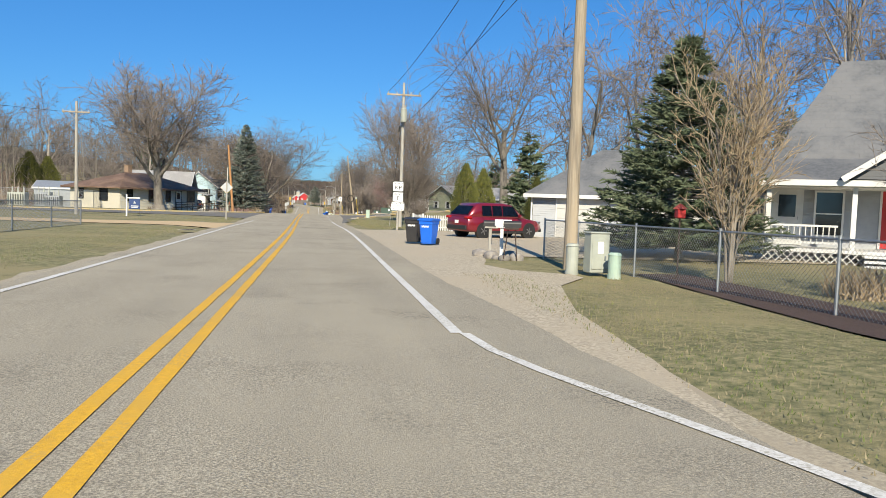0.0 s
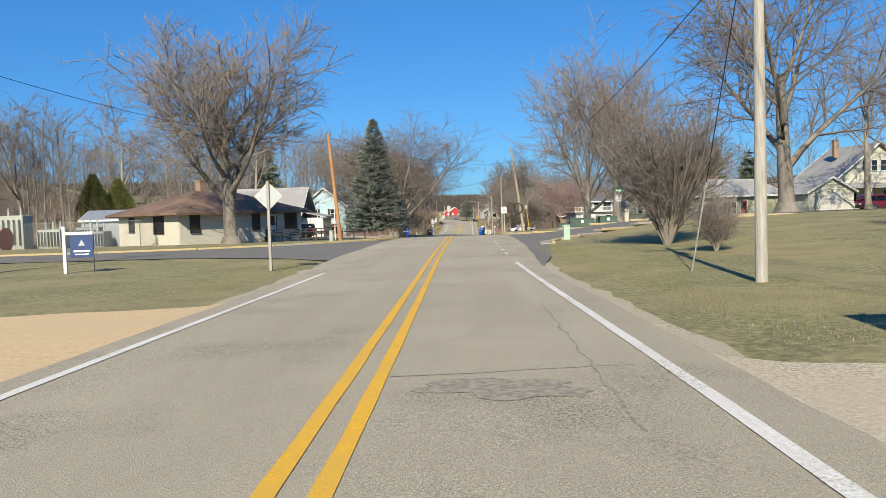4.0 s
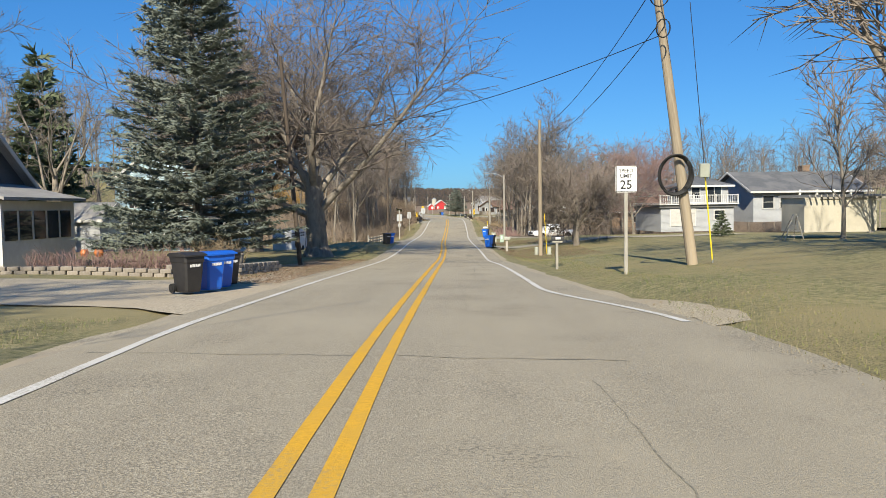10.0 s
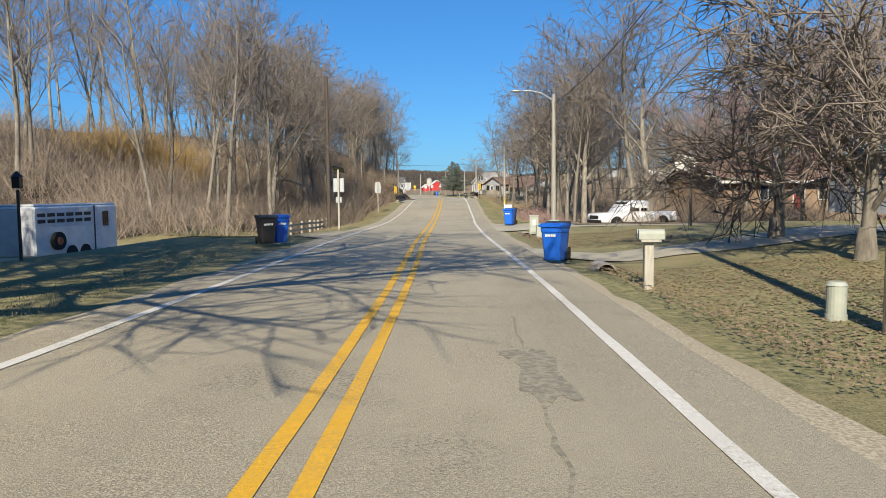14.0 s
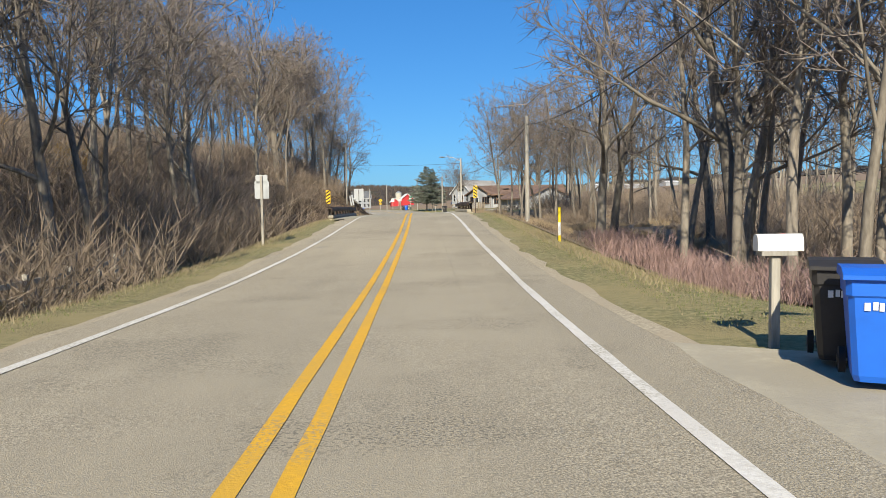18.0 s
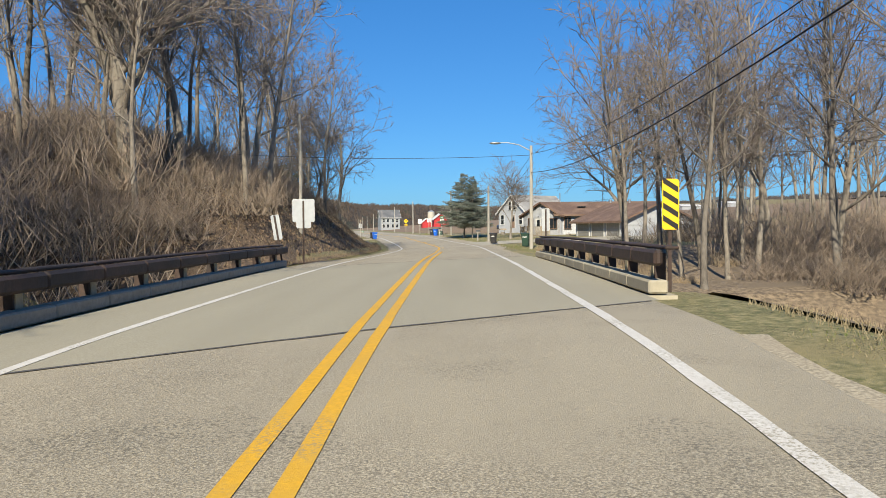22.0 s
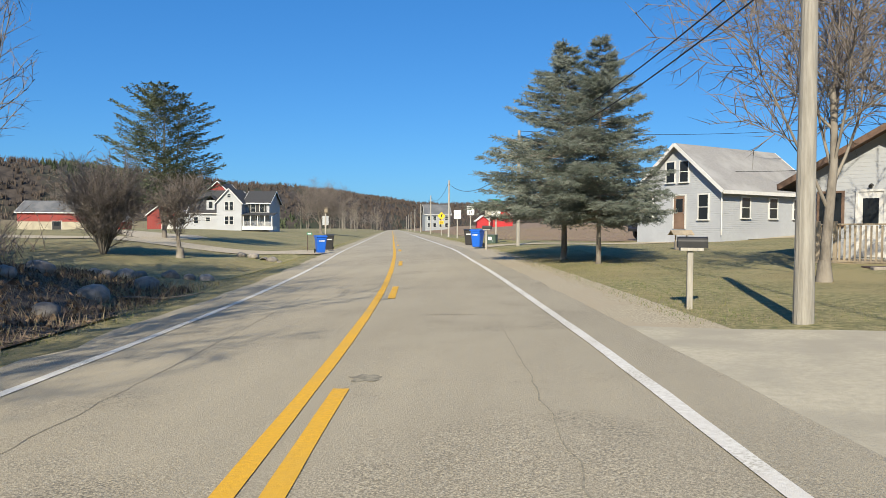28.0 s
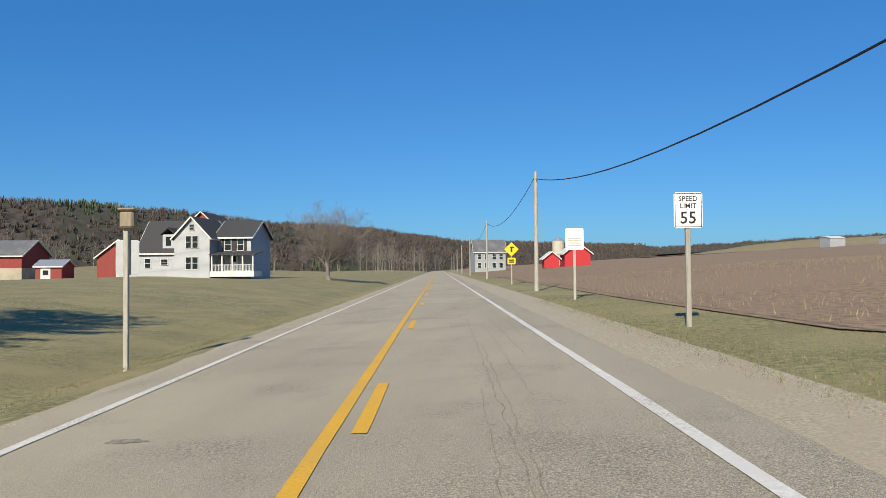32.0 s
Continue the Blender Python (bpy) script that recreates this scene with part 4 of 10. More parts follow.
def conifer_mesh(seed, height, base_r, needle="needle", first=0.06, droop=0.35, boughs=46, gappy=0.0, power=0.9, sprig=0.22, dense=1.0, shape=None, trunk=1.0, thin=0.22, stems=1, bushy=0.0, tuft=0):
    """Boughs all round the trunk, each a stem with bristling needle sprigs."""
    key = ("conifer", seed, needle)
    if key in MESHES:
        return MESHES[key]
    t = Tree(seed)
    r = t.r
    t.parts["foliage"] = ([], [])
    t.tube("trunk", [Vector((0, 0, -0.3)), Vector((0, 0, 0.4)), Vector((0, 0, height * 0.5)), Vector((0, 0, height * 0.98))], [(0.016 * height + 0.06) * trunk, (0.013 * height + 0.03) * trunk, 0.008 * height * trunk, 0.01], 9)
    for k in range(stems - 1):
        a = 2.1 * k + 0.6
        lean = Vector((math.cos(a), math.sin(a), 0)) * 0.085 * height
        t.tube("trunk", [Vector((0, 0, 0.05 * height)), lean * 0.6 + Vector((0, 0, height * 0.22)), lean + Vector((0, 0, height * 0.6)), lean * 1.15 + Vector((0, 0, height * (0.93 - 0.08 * k)))], [0.011 * height * trunk, 0.009 * height * trunk, 0.005 * height * trunk, 0.01], 8)
    for i in range(boughs * 7):
        f = first + (1 - first) * r.random() ** 1.2
        prof = shape(f) if shape else (1 - f) ** power
        reach = base_r * prof * r.uniform(0.72, 1.1) + 0.12
        if r.random() < gappy:
            reach *= r.uniform(0.25, 0.7)
        a = r.uniform(0, 2 * math.pi)
        d = Vector((math.cos(a), math.sin(a), 0.35 - droop * (1.3 - f))).normalized()
        pts = [Vector((0, 0, height * f))]
        for k in range(3):
            d = (d + Vector((r.uniform(-.12, .12), r.uniform(-.12, .12), 0.03 + 0.05 * k))).normalized()
            pts.append(pts[-1] + d * reach / 3)
        t.tube("trunk", pts, [0.03 * (1.1 - f) + 0.008, 0.02, 0.012, 0.006], 3)
        n = int((5 + reach * 9) * dense)
        for k in range(n):
            u = 0.2 + 0.8 * ((k + r.random()) / n) ** 0.8
            j = min(int(u * 3), 2)
            p = pts[j].lerp(pts[j + 1], u * 3 - j)
            if bushy and r.random() < 0.8:
                out = (Vector((-d.y, d.x, 0)) * r.choice((-1, 1)) + d * r.uniform(0.3, 1.0) + Vector((0, 0, r.uniform(-0.5, 0.25)))).normalized()
                far = bushy * reach * (1.15 - u) * r.random() ** 0.7
                if k % 3 == 0:
                    t.spike("trunk", p, out, far, 0.008)
                p = p + out * far
            side = Vector((-d.y, d.x, 0)) * r.choice((-1, 1)) * r.uniform(0.3, 1.1)
            w = (d * r.uniform(0.4, 1.0) + side + Vector((0, 0, r.uniform(-0.45, 0.2)))).normalized()
            ln = sprig * r.uniform(0.8, 1.7)
            if tuft:
                V, F = t.parts["foliage"]
                t.spike("foliage", p, w, ln, 0.012)
                for m in range(tuft):
                    b = p + w * ln * (m + 0.5) / tuft
                    nd = (w * 0.9 + Vector((r.uniform(-1, 1), r.uniform(-1, 1), r.uniform(-1, 1)))).normalized() * r.uniform(0.05, 0.085)
                    q = nd.orthogonal().normalized() * r.uniform(0.007, 0.012)
                    q = Matrix.Rotation(r.uniform(0, 3.1), 3, nd) @ q
                    o = len(V)
                    V.extend((tuple(b + q), tuple(b - q), tuple(b + nd)))
                    F.append((o, o + 1, o + 2))
                continue
            t.spike("foliage", p, w, ln * 1.15, sprig * thin)
            e = p + w * ln * 0.5
            for _ in range(3):
                w2 = (w + Vector((r.uniform(-.75, .75), r.uniform(-.75, .75), r.uniform(-.5, .5)))).normalized()
                t.spike("foliage", p.lerp(e, r.random() * 1.6), w2, ln * r.uniform(0.5, 0.9), sprig * thin * 0.9)
    out = []
    for nm, mt in (("trunk", "bark"), ("foliage", needle)):
        me = mesh_from(nm, *t.parts[nm], nm == "trunk")
        me.materials.append(M[mt])
        out.append((nm, me))
    MESHES[key] = out
    return MESHES[key]


def cedar_mesh(seed, height, rad, needle="thuja", n=7000):
    key = ("cedar", seed)
    if key in MESHES:
        return MESHES[key]
    r = random.Random(seed)
    t = Tree(seed)
    t.r = r
    t.parts["foliage"] = ([], [])
    for i in range(n):
        f = r.random() ** 1.1
        a = r.uniform(0, 6.283)
        lump = 1 + 0.10 * math.sin(5 * a + 9 * f) + 0.08 * math.sin(3 * a - 17 * f)
        prof = rad * (min(1, 0.55 + 3.2 * f) if f < 0.15 else 1.0) * (1 - max(0, (f - 0.3) / 0.7) ** 1.8) * r.uniform(0.66, 1.04) * lump + 0.03
        p = Vector((math.cos(a) * prof, math.sin(a) * prof, height * f))
        d = Vector((math.cos(a) * r.uniform(0.1, 0.9), math.sin(a) * r.uniform(0.1, 0.9), 1 + r.uniform(-.5, .3))).normalized()
        t.spike("foliage", p, d, r.uniform(0.12, 0.26), r.uniform(0.015, 0.032))
    V, F = t.parts["foliage"]
    me = mesh_from("foliage", V, F)
    me.materials.append(M[needle])
    t.tube("trunk", [Vector((0, 0, -.2)), Vector((0, 0, height * .5)), Vector((0, 0, height * .9))], [0.14, 0.09, 0.02], 6)
    for k in range(40):
        z = height * r.uniform(0.03, 0.8)
        a = r.uniform(0, 6.283)
        t.tube("trunk", [Vector((0, 0, z)), Vector((math.cos(a) * rad * .7, math.sin(a) * rad * .7, z + .35))], [0.03, 0.01], 3)
    tm = mesh_from("trunk", *t.parts["trunk"], True)
    tm.materials.append(M["bark"])
    MESHES[key] = [("trunk", tm), ("foliage", me)]
    return MESHES[key]


def hedge_mesh(key, seed, lx, ly, h, n, mat, shoots=5, lean=0.45):
    """Loose brush: many upright stems with side shoots."""
    if (key, seed) in MESHES:
        return MESHES[(key, seed)]
    t = Tree(seed)
    r = t.r
    for i in range(n):
        p = Vector((r.uniform(-lx, lx), r.uniform(-ly, ly), -0.05))
        d = Vector((r.uniform(-lean, lean), r.uniform(-lean, lean), 1)).normalized()
        hh = h * r.uniform(0.35, 1.0)
        e = p + d * hh
        t.spike("crown", p, d, hh, 0.02)
        for k in range(shoots):
            b = p.lerp(e, r.uniform(0.15, 0.85))
            g = (d + Vector((r.uniform(-1, 1), r.uniform(-1, 1), r.uniform(-.3, .4)))).normalized()
            t.spike("crown", b, g, hh * r.uniform(.2, .45), 0.013)
    me = mesh_from("crown", *t.parts["crown"])
    me.materials.append(M[mat])
    MESHES[(key, seed)] = [("crown", me)]
    return MESHES[(key, seed)]


# ---------------- poles, wires, signs ----------------
WIRES = []


def wire(a, b, sag=0.6, r=0.014, label="black overhead cable between utility poles"):
    a, b = Vector(a), Vector(b)
    n = 16
    pts = [a.lerp(b, i / n) - Vector((0, 0, 4 * sag * (i / n) * (1 - i / n))) for i in range(n + 1)]
    t = Tree(1)
    t.tube("trunk", pts, [r] * (n + 1), 5)
    me = mesh_from("overhead_wire", *t.parts["trunk"], True)
    ob = part_of("overhead_wire", me, "cable", None)
    return tagged(ob, label, "cable", "overhead wires")


def utility_pole(y, d, h, r=0.15, mat="pole_wood", lean=(0, 0), arm=None, arm_z=None, transformer=False, lamp=0, label="weathered wooden utility pole", x=None):
    p = spot(y, d)
    ob = thing("utility_pole", pose(p.x, p.y, p.z, lean[0], lean[1], 0), label, "utility pole", "utility poles")
    bm = bmesh.new()
    rod(bm, (0, 0, -0.4), (0, 0, h), r, r * 0.68, 14)
    part("pole", bm, mat, ob, smooth=False)
    if arm:
        z = arm_z or h - 0.9
        bm = boxes(((0, -0.14, z), (arm, 0.09, 0.12)), bevel=0.01)
        part("crossarm", bm, "pole_wood" if mat != "pole_dark" else mat, ob)
        for s in (-1, -0.45, 0.45, 1):
            part("insulator", rods(((s * arm * 0.46, -0.14, z + 0.06), (s * arm * 0.46, -0.14, z + 0.22), 0.045, 0.03), n=8), "pedestal_grey", ob)
        for s in (-1, 1):
            part("brace", rods(((s * arm * 0.3, -0.16, z - 0.03), (0, -0.16, z - 0.65), 0.014), n=6), "galv", ob)
    if transformer:
        bm = rods(((0, -0.42, h - 2.9), (0, -0.42, h - 2.0), 0.23), ((0, -0.42, h - 2.0), (0, -0.42, h - 1.93), 0.25, 0.2), ((0.1, -0.42, h - 1.95), (0.1, -0.42, h - 1.7), 0.04, 0.03), n=18)
        part("transformer", bm, "pedestal_grey", ob, "pale grey pole transformer")
        part("bracket", boxes(((0, -0.16, h - 2.3), (0.1, 0.2, 0.5)), bevel=0.01), "galv", ob)
        part("cutout", rods(((-0.3, -0.2, h - 3.6), (-0.25, -0.25, h - 3.2), 0.05), n=8), "black", ob)
    if lamp:
        s = 1 if lamp > 0 else -1
        L = abs(lamp)
        t = Tree(2)
        z = h - 0.35
        t.tube("trunk", [Vector((0, 0, z)), Vector((s * L * 0.4, 0, z + 0.42)), Vector((s * L * 0.75, 0, z + 0.55)), Vector((s * L, 0, z + 0.55))], [0.04, 0.035, 0.03, 0.03], 8)
        part_of("lamp_arm", mesh_from("lamp_arm", *t.parts["trunk"], True), "galv", ob)
        bm = bmesh.new()
        bmesh.ops.create_uvsphere(bm, u_segments=14, v_segments=8, radius=1, matrix=Matrix.Translation((s * (L + 0.3), 0, z + 0.53)) @ Matrix.Diagonal((0.38, 0.15, 0.085, 1)))
        part("lamp_head", bm, "galv", ob, "cobra-head street lamp", True)
    return ob


def plate(bm, w, h, t=0.006, corner=0.04, z=0.0, y=0.0):
    """A board in the xz plane, with its corners cut."""
    c = corner
    pts = [(-w / 2 + c, z - h / 2), (w / 2 - c, z - h / 2), (w / 2, z - h / 2 + c), (w / 2, z + h / 2 - c), (w / 2 - c, z + h / 2), (-w / 2 + c, z + h / 2), (-w / 2, z + h / 2 - c), (-w / 2, z - h / 2 + c)]
    prism(bm, pts, y - t / 2, y + t / 2, "y")
    return bm


def letters(parent, s, size, x, z, y, mat="sign_black", squeeze=1.0, back=False):
    me = text_mesh(s, size)
    me.transform(Matrix.Translation((x, y, z)) @ Matrix.Rotation(math.pi / 2, 4, "X") @ Matrix.Diagonal((squeeze, 1, 1, 1)))
    return part_of("lettering", me, mat, parent)


def sign_post(y, d, h, label, post="timber", turn=0.0, kind="square", name="road_sign", lean=0.0):
    p = spot(y, d)
    ob = thing(name, pose(p.x, p.y, p.z, 0, lean, heading(y) + turn), label, "road sign", "road signs")
    if kind == "square":
        part("post", boxes(((0, 0.06, h / 2 - 0.2), (0.10, 0.10, h + 0.4)), bevel=0.008), post, ob)
    else:
        bm = boxes(((0, 0.03, h / 2 - 0.2), (0.065, 0.012, h + 0.4)), ((-0.026, 0.045, h / 2 - 0.2), (0.012, 0.03, h + 0.4)), ((0.026, 0.045, h / 2 - 0.2), (0.012, 0.03, h + 0.4)))
        part("post", bm, post, ob)
    return ob


def border(parent, w, h, z, t=0.014, inset=0.02, y=-0.006, mat="sign_black"):
    bm = bmesh.new()
    a, b = w / 2 - inset, h / 2 - inset
    for s in (-1, 1):
        box(bm, (s * (a - t / 2), y, z), (t, 0.002, 2 * b))
        box(bm, (0, y, z + s * (b - t / 2)), (2 * a - 2 * t - 0.002, 0.002, t))
    part("border", bm, mat, parent)


def speed_sign(y, d, h, n, label):
    ob = sign_post(y, d, h, label)
    z = h - 0.38
    part("board", plate(bmesh.new(), 0.61, 0.76, z=z), "sign_white", ob)
    border(ob, 0.61, 0.76, z)
    letters(ob, "SPEED", 0.15, 0, z + 0.24, -0.006)
    letters(ob, "LIMIT", 0.15, 0, z + 0.09, -0.006)
    letters(ob, n, 0.36, 0, z - 0.17, -0.006)
    return ob


def bars(parent, rows, mat="sign_black", name="lettering_bar"):
    """Unreadable writing as plain bars: (x, z, width, height, y)."""
    bm = bmesh.new()
    for x, z, w, h, y in rows:
        box(bm, (x, y, z), (w, 0.002, h))
    return part(name, bm, mat, parent)


# ---------------- bins, boxes, mailboxes ----------------
def wheelie_bin(y, d, mat, turn, label, lid=None, s=0.93, up=0.03):
    p = spot(y, d, up)
    ob = thing("wheelie_bin", pose(*p, 0, 0, turn) @ Matrix.Scale(s, 4), label, "wheelie bin", "wheelie bins")
    bm = bmesh.new()
    rings = [(0.0, 0.23, 0.24), (0.06, 0.245, 0.265), (0.62, 0.285, 0.33), (0.80, 0.295, 0.345), (0.82, 0.315, 0.365), (0.98, 0.32, 0.37)]
    prev = None
    for z, a, b in rings:
        c = 0.05
        pts = [(-a + c, -b), (a - c, -b), (a, -b + c), (a, b - c), (a - c, b), (-a + c, b), (-a, b - c), (-a, -b + c)]
        r = [bm.verts.new((u, v, z + 0.02)) for u, v in pts]
        if prev:
            for i in range(8):
                bm.faces.new((prev[i], prev[(i + 1) % 8], r[(i + 1) % 8], r[i]))
        else:
            bm.faces.new(r[::-1])
        prev = r
    bm.faces.new(prev)
    part("body", bm, mat, ob)
    bm = bmesh.new()
    prism(bm, [(-0.42, 0.99), (0.40, 0.99), (0.40, 1.04), (0.30, 1.085), (-0.2, 1.085), (-0.42, 1.03)], -0.345, 0.345, "x")
    part("lid", bm, lid or mat, ob)
    part("handle", rods(((-0.26, 0.43, 0.97), (0.26, 0.43, 0.97), 0.018), ((-0.26, 0.34, 0.93), (-0.26, 0.43, 0.97), 0.016), ((0.26, 0.34, 0.93), (0.26, 0.43, 0.97), 0.016), n=8), lid or mat, ob)
    for sx in (-1, 1):
        w = part("wheel", rods(((sx * 0.27, 0.27, 0.13), (sx * 0.33, 0.27, 0.13), 0.13), n=20), "rubber", ob)
        part("hub", rods(((sx * 0.325, 0.27, 0.13), (sx * 0.34, 0.27, 0.13), 0.06), n=12), "black", w)
    part("axle", rods(((-0.27, 0.27, 0.13), (0.27, 0.27, 0.13), 0.015), n=6), "galv", ob)
    bm = bmesh.new()
    for k, (a, b) in enumerate(((-0.14, 0.05), (-0.075, 0.04), (-0.025, 0.04), (0.03, 0.045), (0.085, 0.04), (0.135, 0.045))):
        box(bm, (a, -0.352, 0.74 + 0.008 * (k % 2)), (b, 0.006, 0.075), Matrix.Rotation(0.1, 4, "X"))
    part("logo", bm, "sign_white", ob, "white maker's mark drawn as plain bars")
    return ob


def mailbox(y, d, turn, mat="black", post="timber", count=1, h=1.05, name="mailbox", label="black metal mailbox on a wooden post", red=True, pw=0.10, legs=False):
    p = spot(y, d)
    ob = thing(name, pose(*p, 0, 0, turn), label, "mailbox", "mailboxes")
    for k in range(count):
        x = (k - (count - 1) / 2) * 0.26
        bm = bmesh.new()
        pts = [(-0.085, 0)] + [(-0.085 * math.cos(a), 0.11 + 0.085 * math.sin(a)) for a in np.linspace(0, math.pi, 9)] + [(0.085, 0)]
        pts = [(u + x, v + h) for u, v in pts]
        prism(bm, pts, -0.26, 0.24, "y")
        bx = part("box", bm, mat, ob)
        bm = bmesh.new()
        prism(bm, [(x + (u - x) * 1.04, h + (v - h) * 1.04 - 0.003) for u, v in pts], -0.272, -0.262, "y")
        part("door", bm, mat, bx)
        if red:
            part("flag", boxes(((x + 0.092, -0.1, h + 0.14), (0.008, 0.05, 0.11)), ((x + 0.092, -0.02, h + 0.1), (0.006, 0.16, 0.02))), "red", bx)
    part("bracket", boxes(((0, 0, h - 0.03), (0.2 + 0.26 * (count - 1), 0.4, 0.055)), bevel=0.005), post, ob)
    if legs:
        for s in (-1, 1):
            part("leg", rods(((0.02, 0.22 * s + 0.02, -0.2), (0, 0.1 * s, h - 0.04), 0.016), n=8), post, ob)
    else:
        part("post", boxes(((0, 0.02, h / 2 - 0.2), (pw, 0.6 * pw + 0.04, h + 0.28)), bevel=0.008), post, ob)
    return ob


def cabinet(name, at, turn, w, dp, h, mat, label, category="utility box", cap=0.04, pad=True, door=True):
    ob = thing(name, pose(*at, 0, 0, turn), label, category, "utility boxes")
    if pad:
        part("pad", boxes(((0, 0, 0.0), (w + 0.12, dp + 0.12, 0.16)), bevel=0.02), "concrete", ob)
    part("body", boxes(((0, 0, h / 2 + 0.06), (w, dp, h - 0.04)), bevel=0.02), mat, ob)
    part("lid", boxes(((0, 0, h + 0.05), (w + 0.05, dp + 0.05, cap)), bevel=0.015), mat, ob)
    if door:
        part("door", boxes(((0, -dp / 2 - 0.006, h / 2 + 0.04), (w * 0.86, 0.02, h * 0.74)), bevel=0.006), mat, ob)
        part("warning_label", boxes(((0, -dp / 2 - 0.022, h * 0.7), (min(0.22, w * 0.3), 0.004, min(0.28, h * .35)))), "sign_white", ob)
        part("handle", boxes(((w * 0.25, -dp / 2 - 0.025, h * 0.45), (0.04, 0.02, 0.1)), bevel=0.004), "galv", ob)
    return ob


def pedestal(at, r, h, mat, label, square=False):
    ob = thing("utility_pedestal", pose(*at, 0, 0, random.uniform(-8, 8)), label, "utility pedestal", "utility boxes")
    if square:
        part("body", boxes(((0, 0, h / 2 - 0.05), (2 * r, 1.6 * r, h + 0.1)), bevel=0.02), mat, ob)
        part("cap", boxes(((0, 0, h), (2 * r + 0.03, 1.6 * r + 0.03, 0.05)), bevel=0.015), mat, ob)
    else:
        part("body", rods(((0, 0, -0.1), (0, 0, h - 0.05), r), n=20), mat, ob)
        part("cap", rods(((0, 0, h - 0.06), (0, 0, h), r + 0.015, r * 0.8), n=20), mat, ob)
    part("base_ring", rods(((0, 0, -0.05), (0, 0, 0.09), r * (1.42 if square else 1.08)), n=20), mat, ob)
    return ob


# ---------------- vehicles ----------------
def wheels(ob, xs, half, r, wd=0.24):
    for x in xs:
        for s in (-1, 1):
            t = part("wheel", rods(((x, s * half, r), (x, s * (half - wd), r), r), n=28), "rubber", ob)
            part("rim", rods(((x, s * (half - 0.02), r), (x, s * (half + 0.006), r), r * 0.66, r * 0.6), n=24), "rim", t)
            bm = bmesh.new()
            for k in range(5):
                a = 2 * math.pi * k / 5
                box(bm, (x + 0.3 * r * math.cos(a), s * (half + 0.008), r + 0.3 * r * math.sin(a)), (0.5 * r, 0.012, 0.1 * r), Matrix.Rotation(-a, 4, "Y"))
            part("spokes", bm, "silver", t)


def lofted(sections, bm=None, straight=False):
    """A body through cross-sections: (x, half width low, half width high, z low, z high)."""
    bm = bm or bmesh.new()
    prev = None
    for x, a, b, lo, hi in sections:
        m = (lo + hi) / 2
        c = (a + b) / 2 if straight else a
        pts = [(-a * 0.94, lo), (-a, lo + (0.02 if straight else 0.12)), (-c, m), (-b, hi - 0.05), (-b * 0.9, hi), (b * 0.9, hi), (b, hi - 0.05), (c, m), (a, lo + (0.02 if straight else 0.12)), (a * 0.94, lo)]
        r = [bm.verts.new((x, u, v)) for u, v in pts]
        if prev:
            for i in range(len(r)):
                j = (i + 1) % len(r)
                bm.faces.new((prev[i], r[i], r[j], prev[j]))
        else:
            bm.faces.new(r)
        prev = r
    bm.faces.new(prev[::-1])
    bmesh.ops.recalc_face_normals(bm, faces=bm.faces[:])
    return bm


def rounded(bm, by=0.035):
    e = [x for x in bm.edges if len(x.link_faces) == 2 and x.calc_face_angle() > 0.5]
    bmesh.ops.bevel(bm, geom=e, offset=by, segments=2, affect="EDGES", clamp_overlap=True)
    return bm


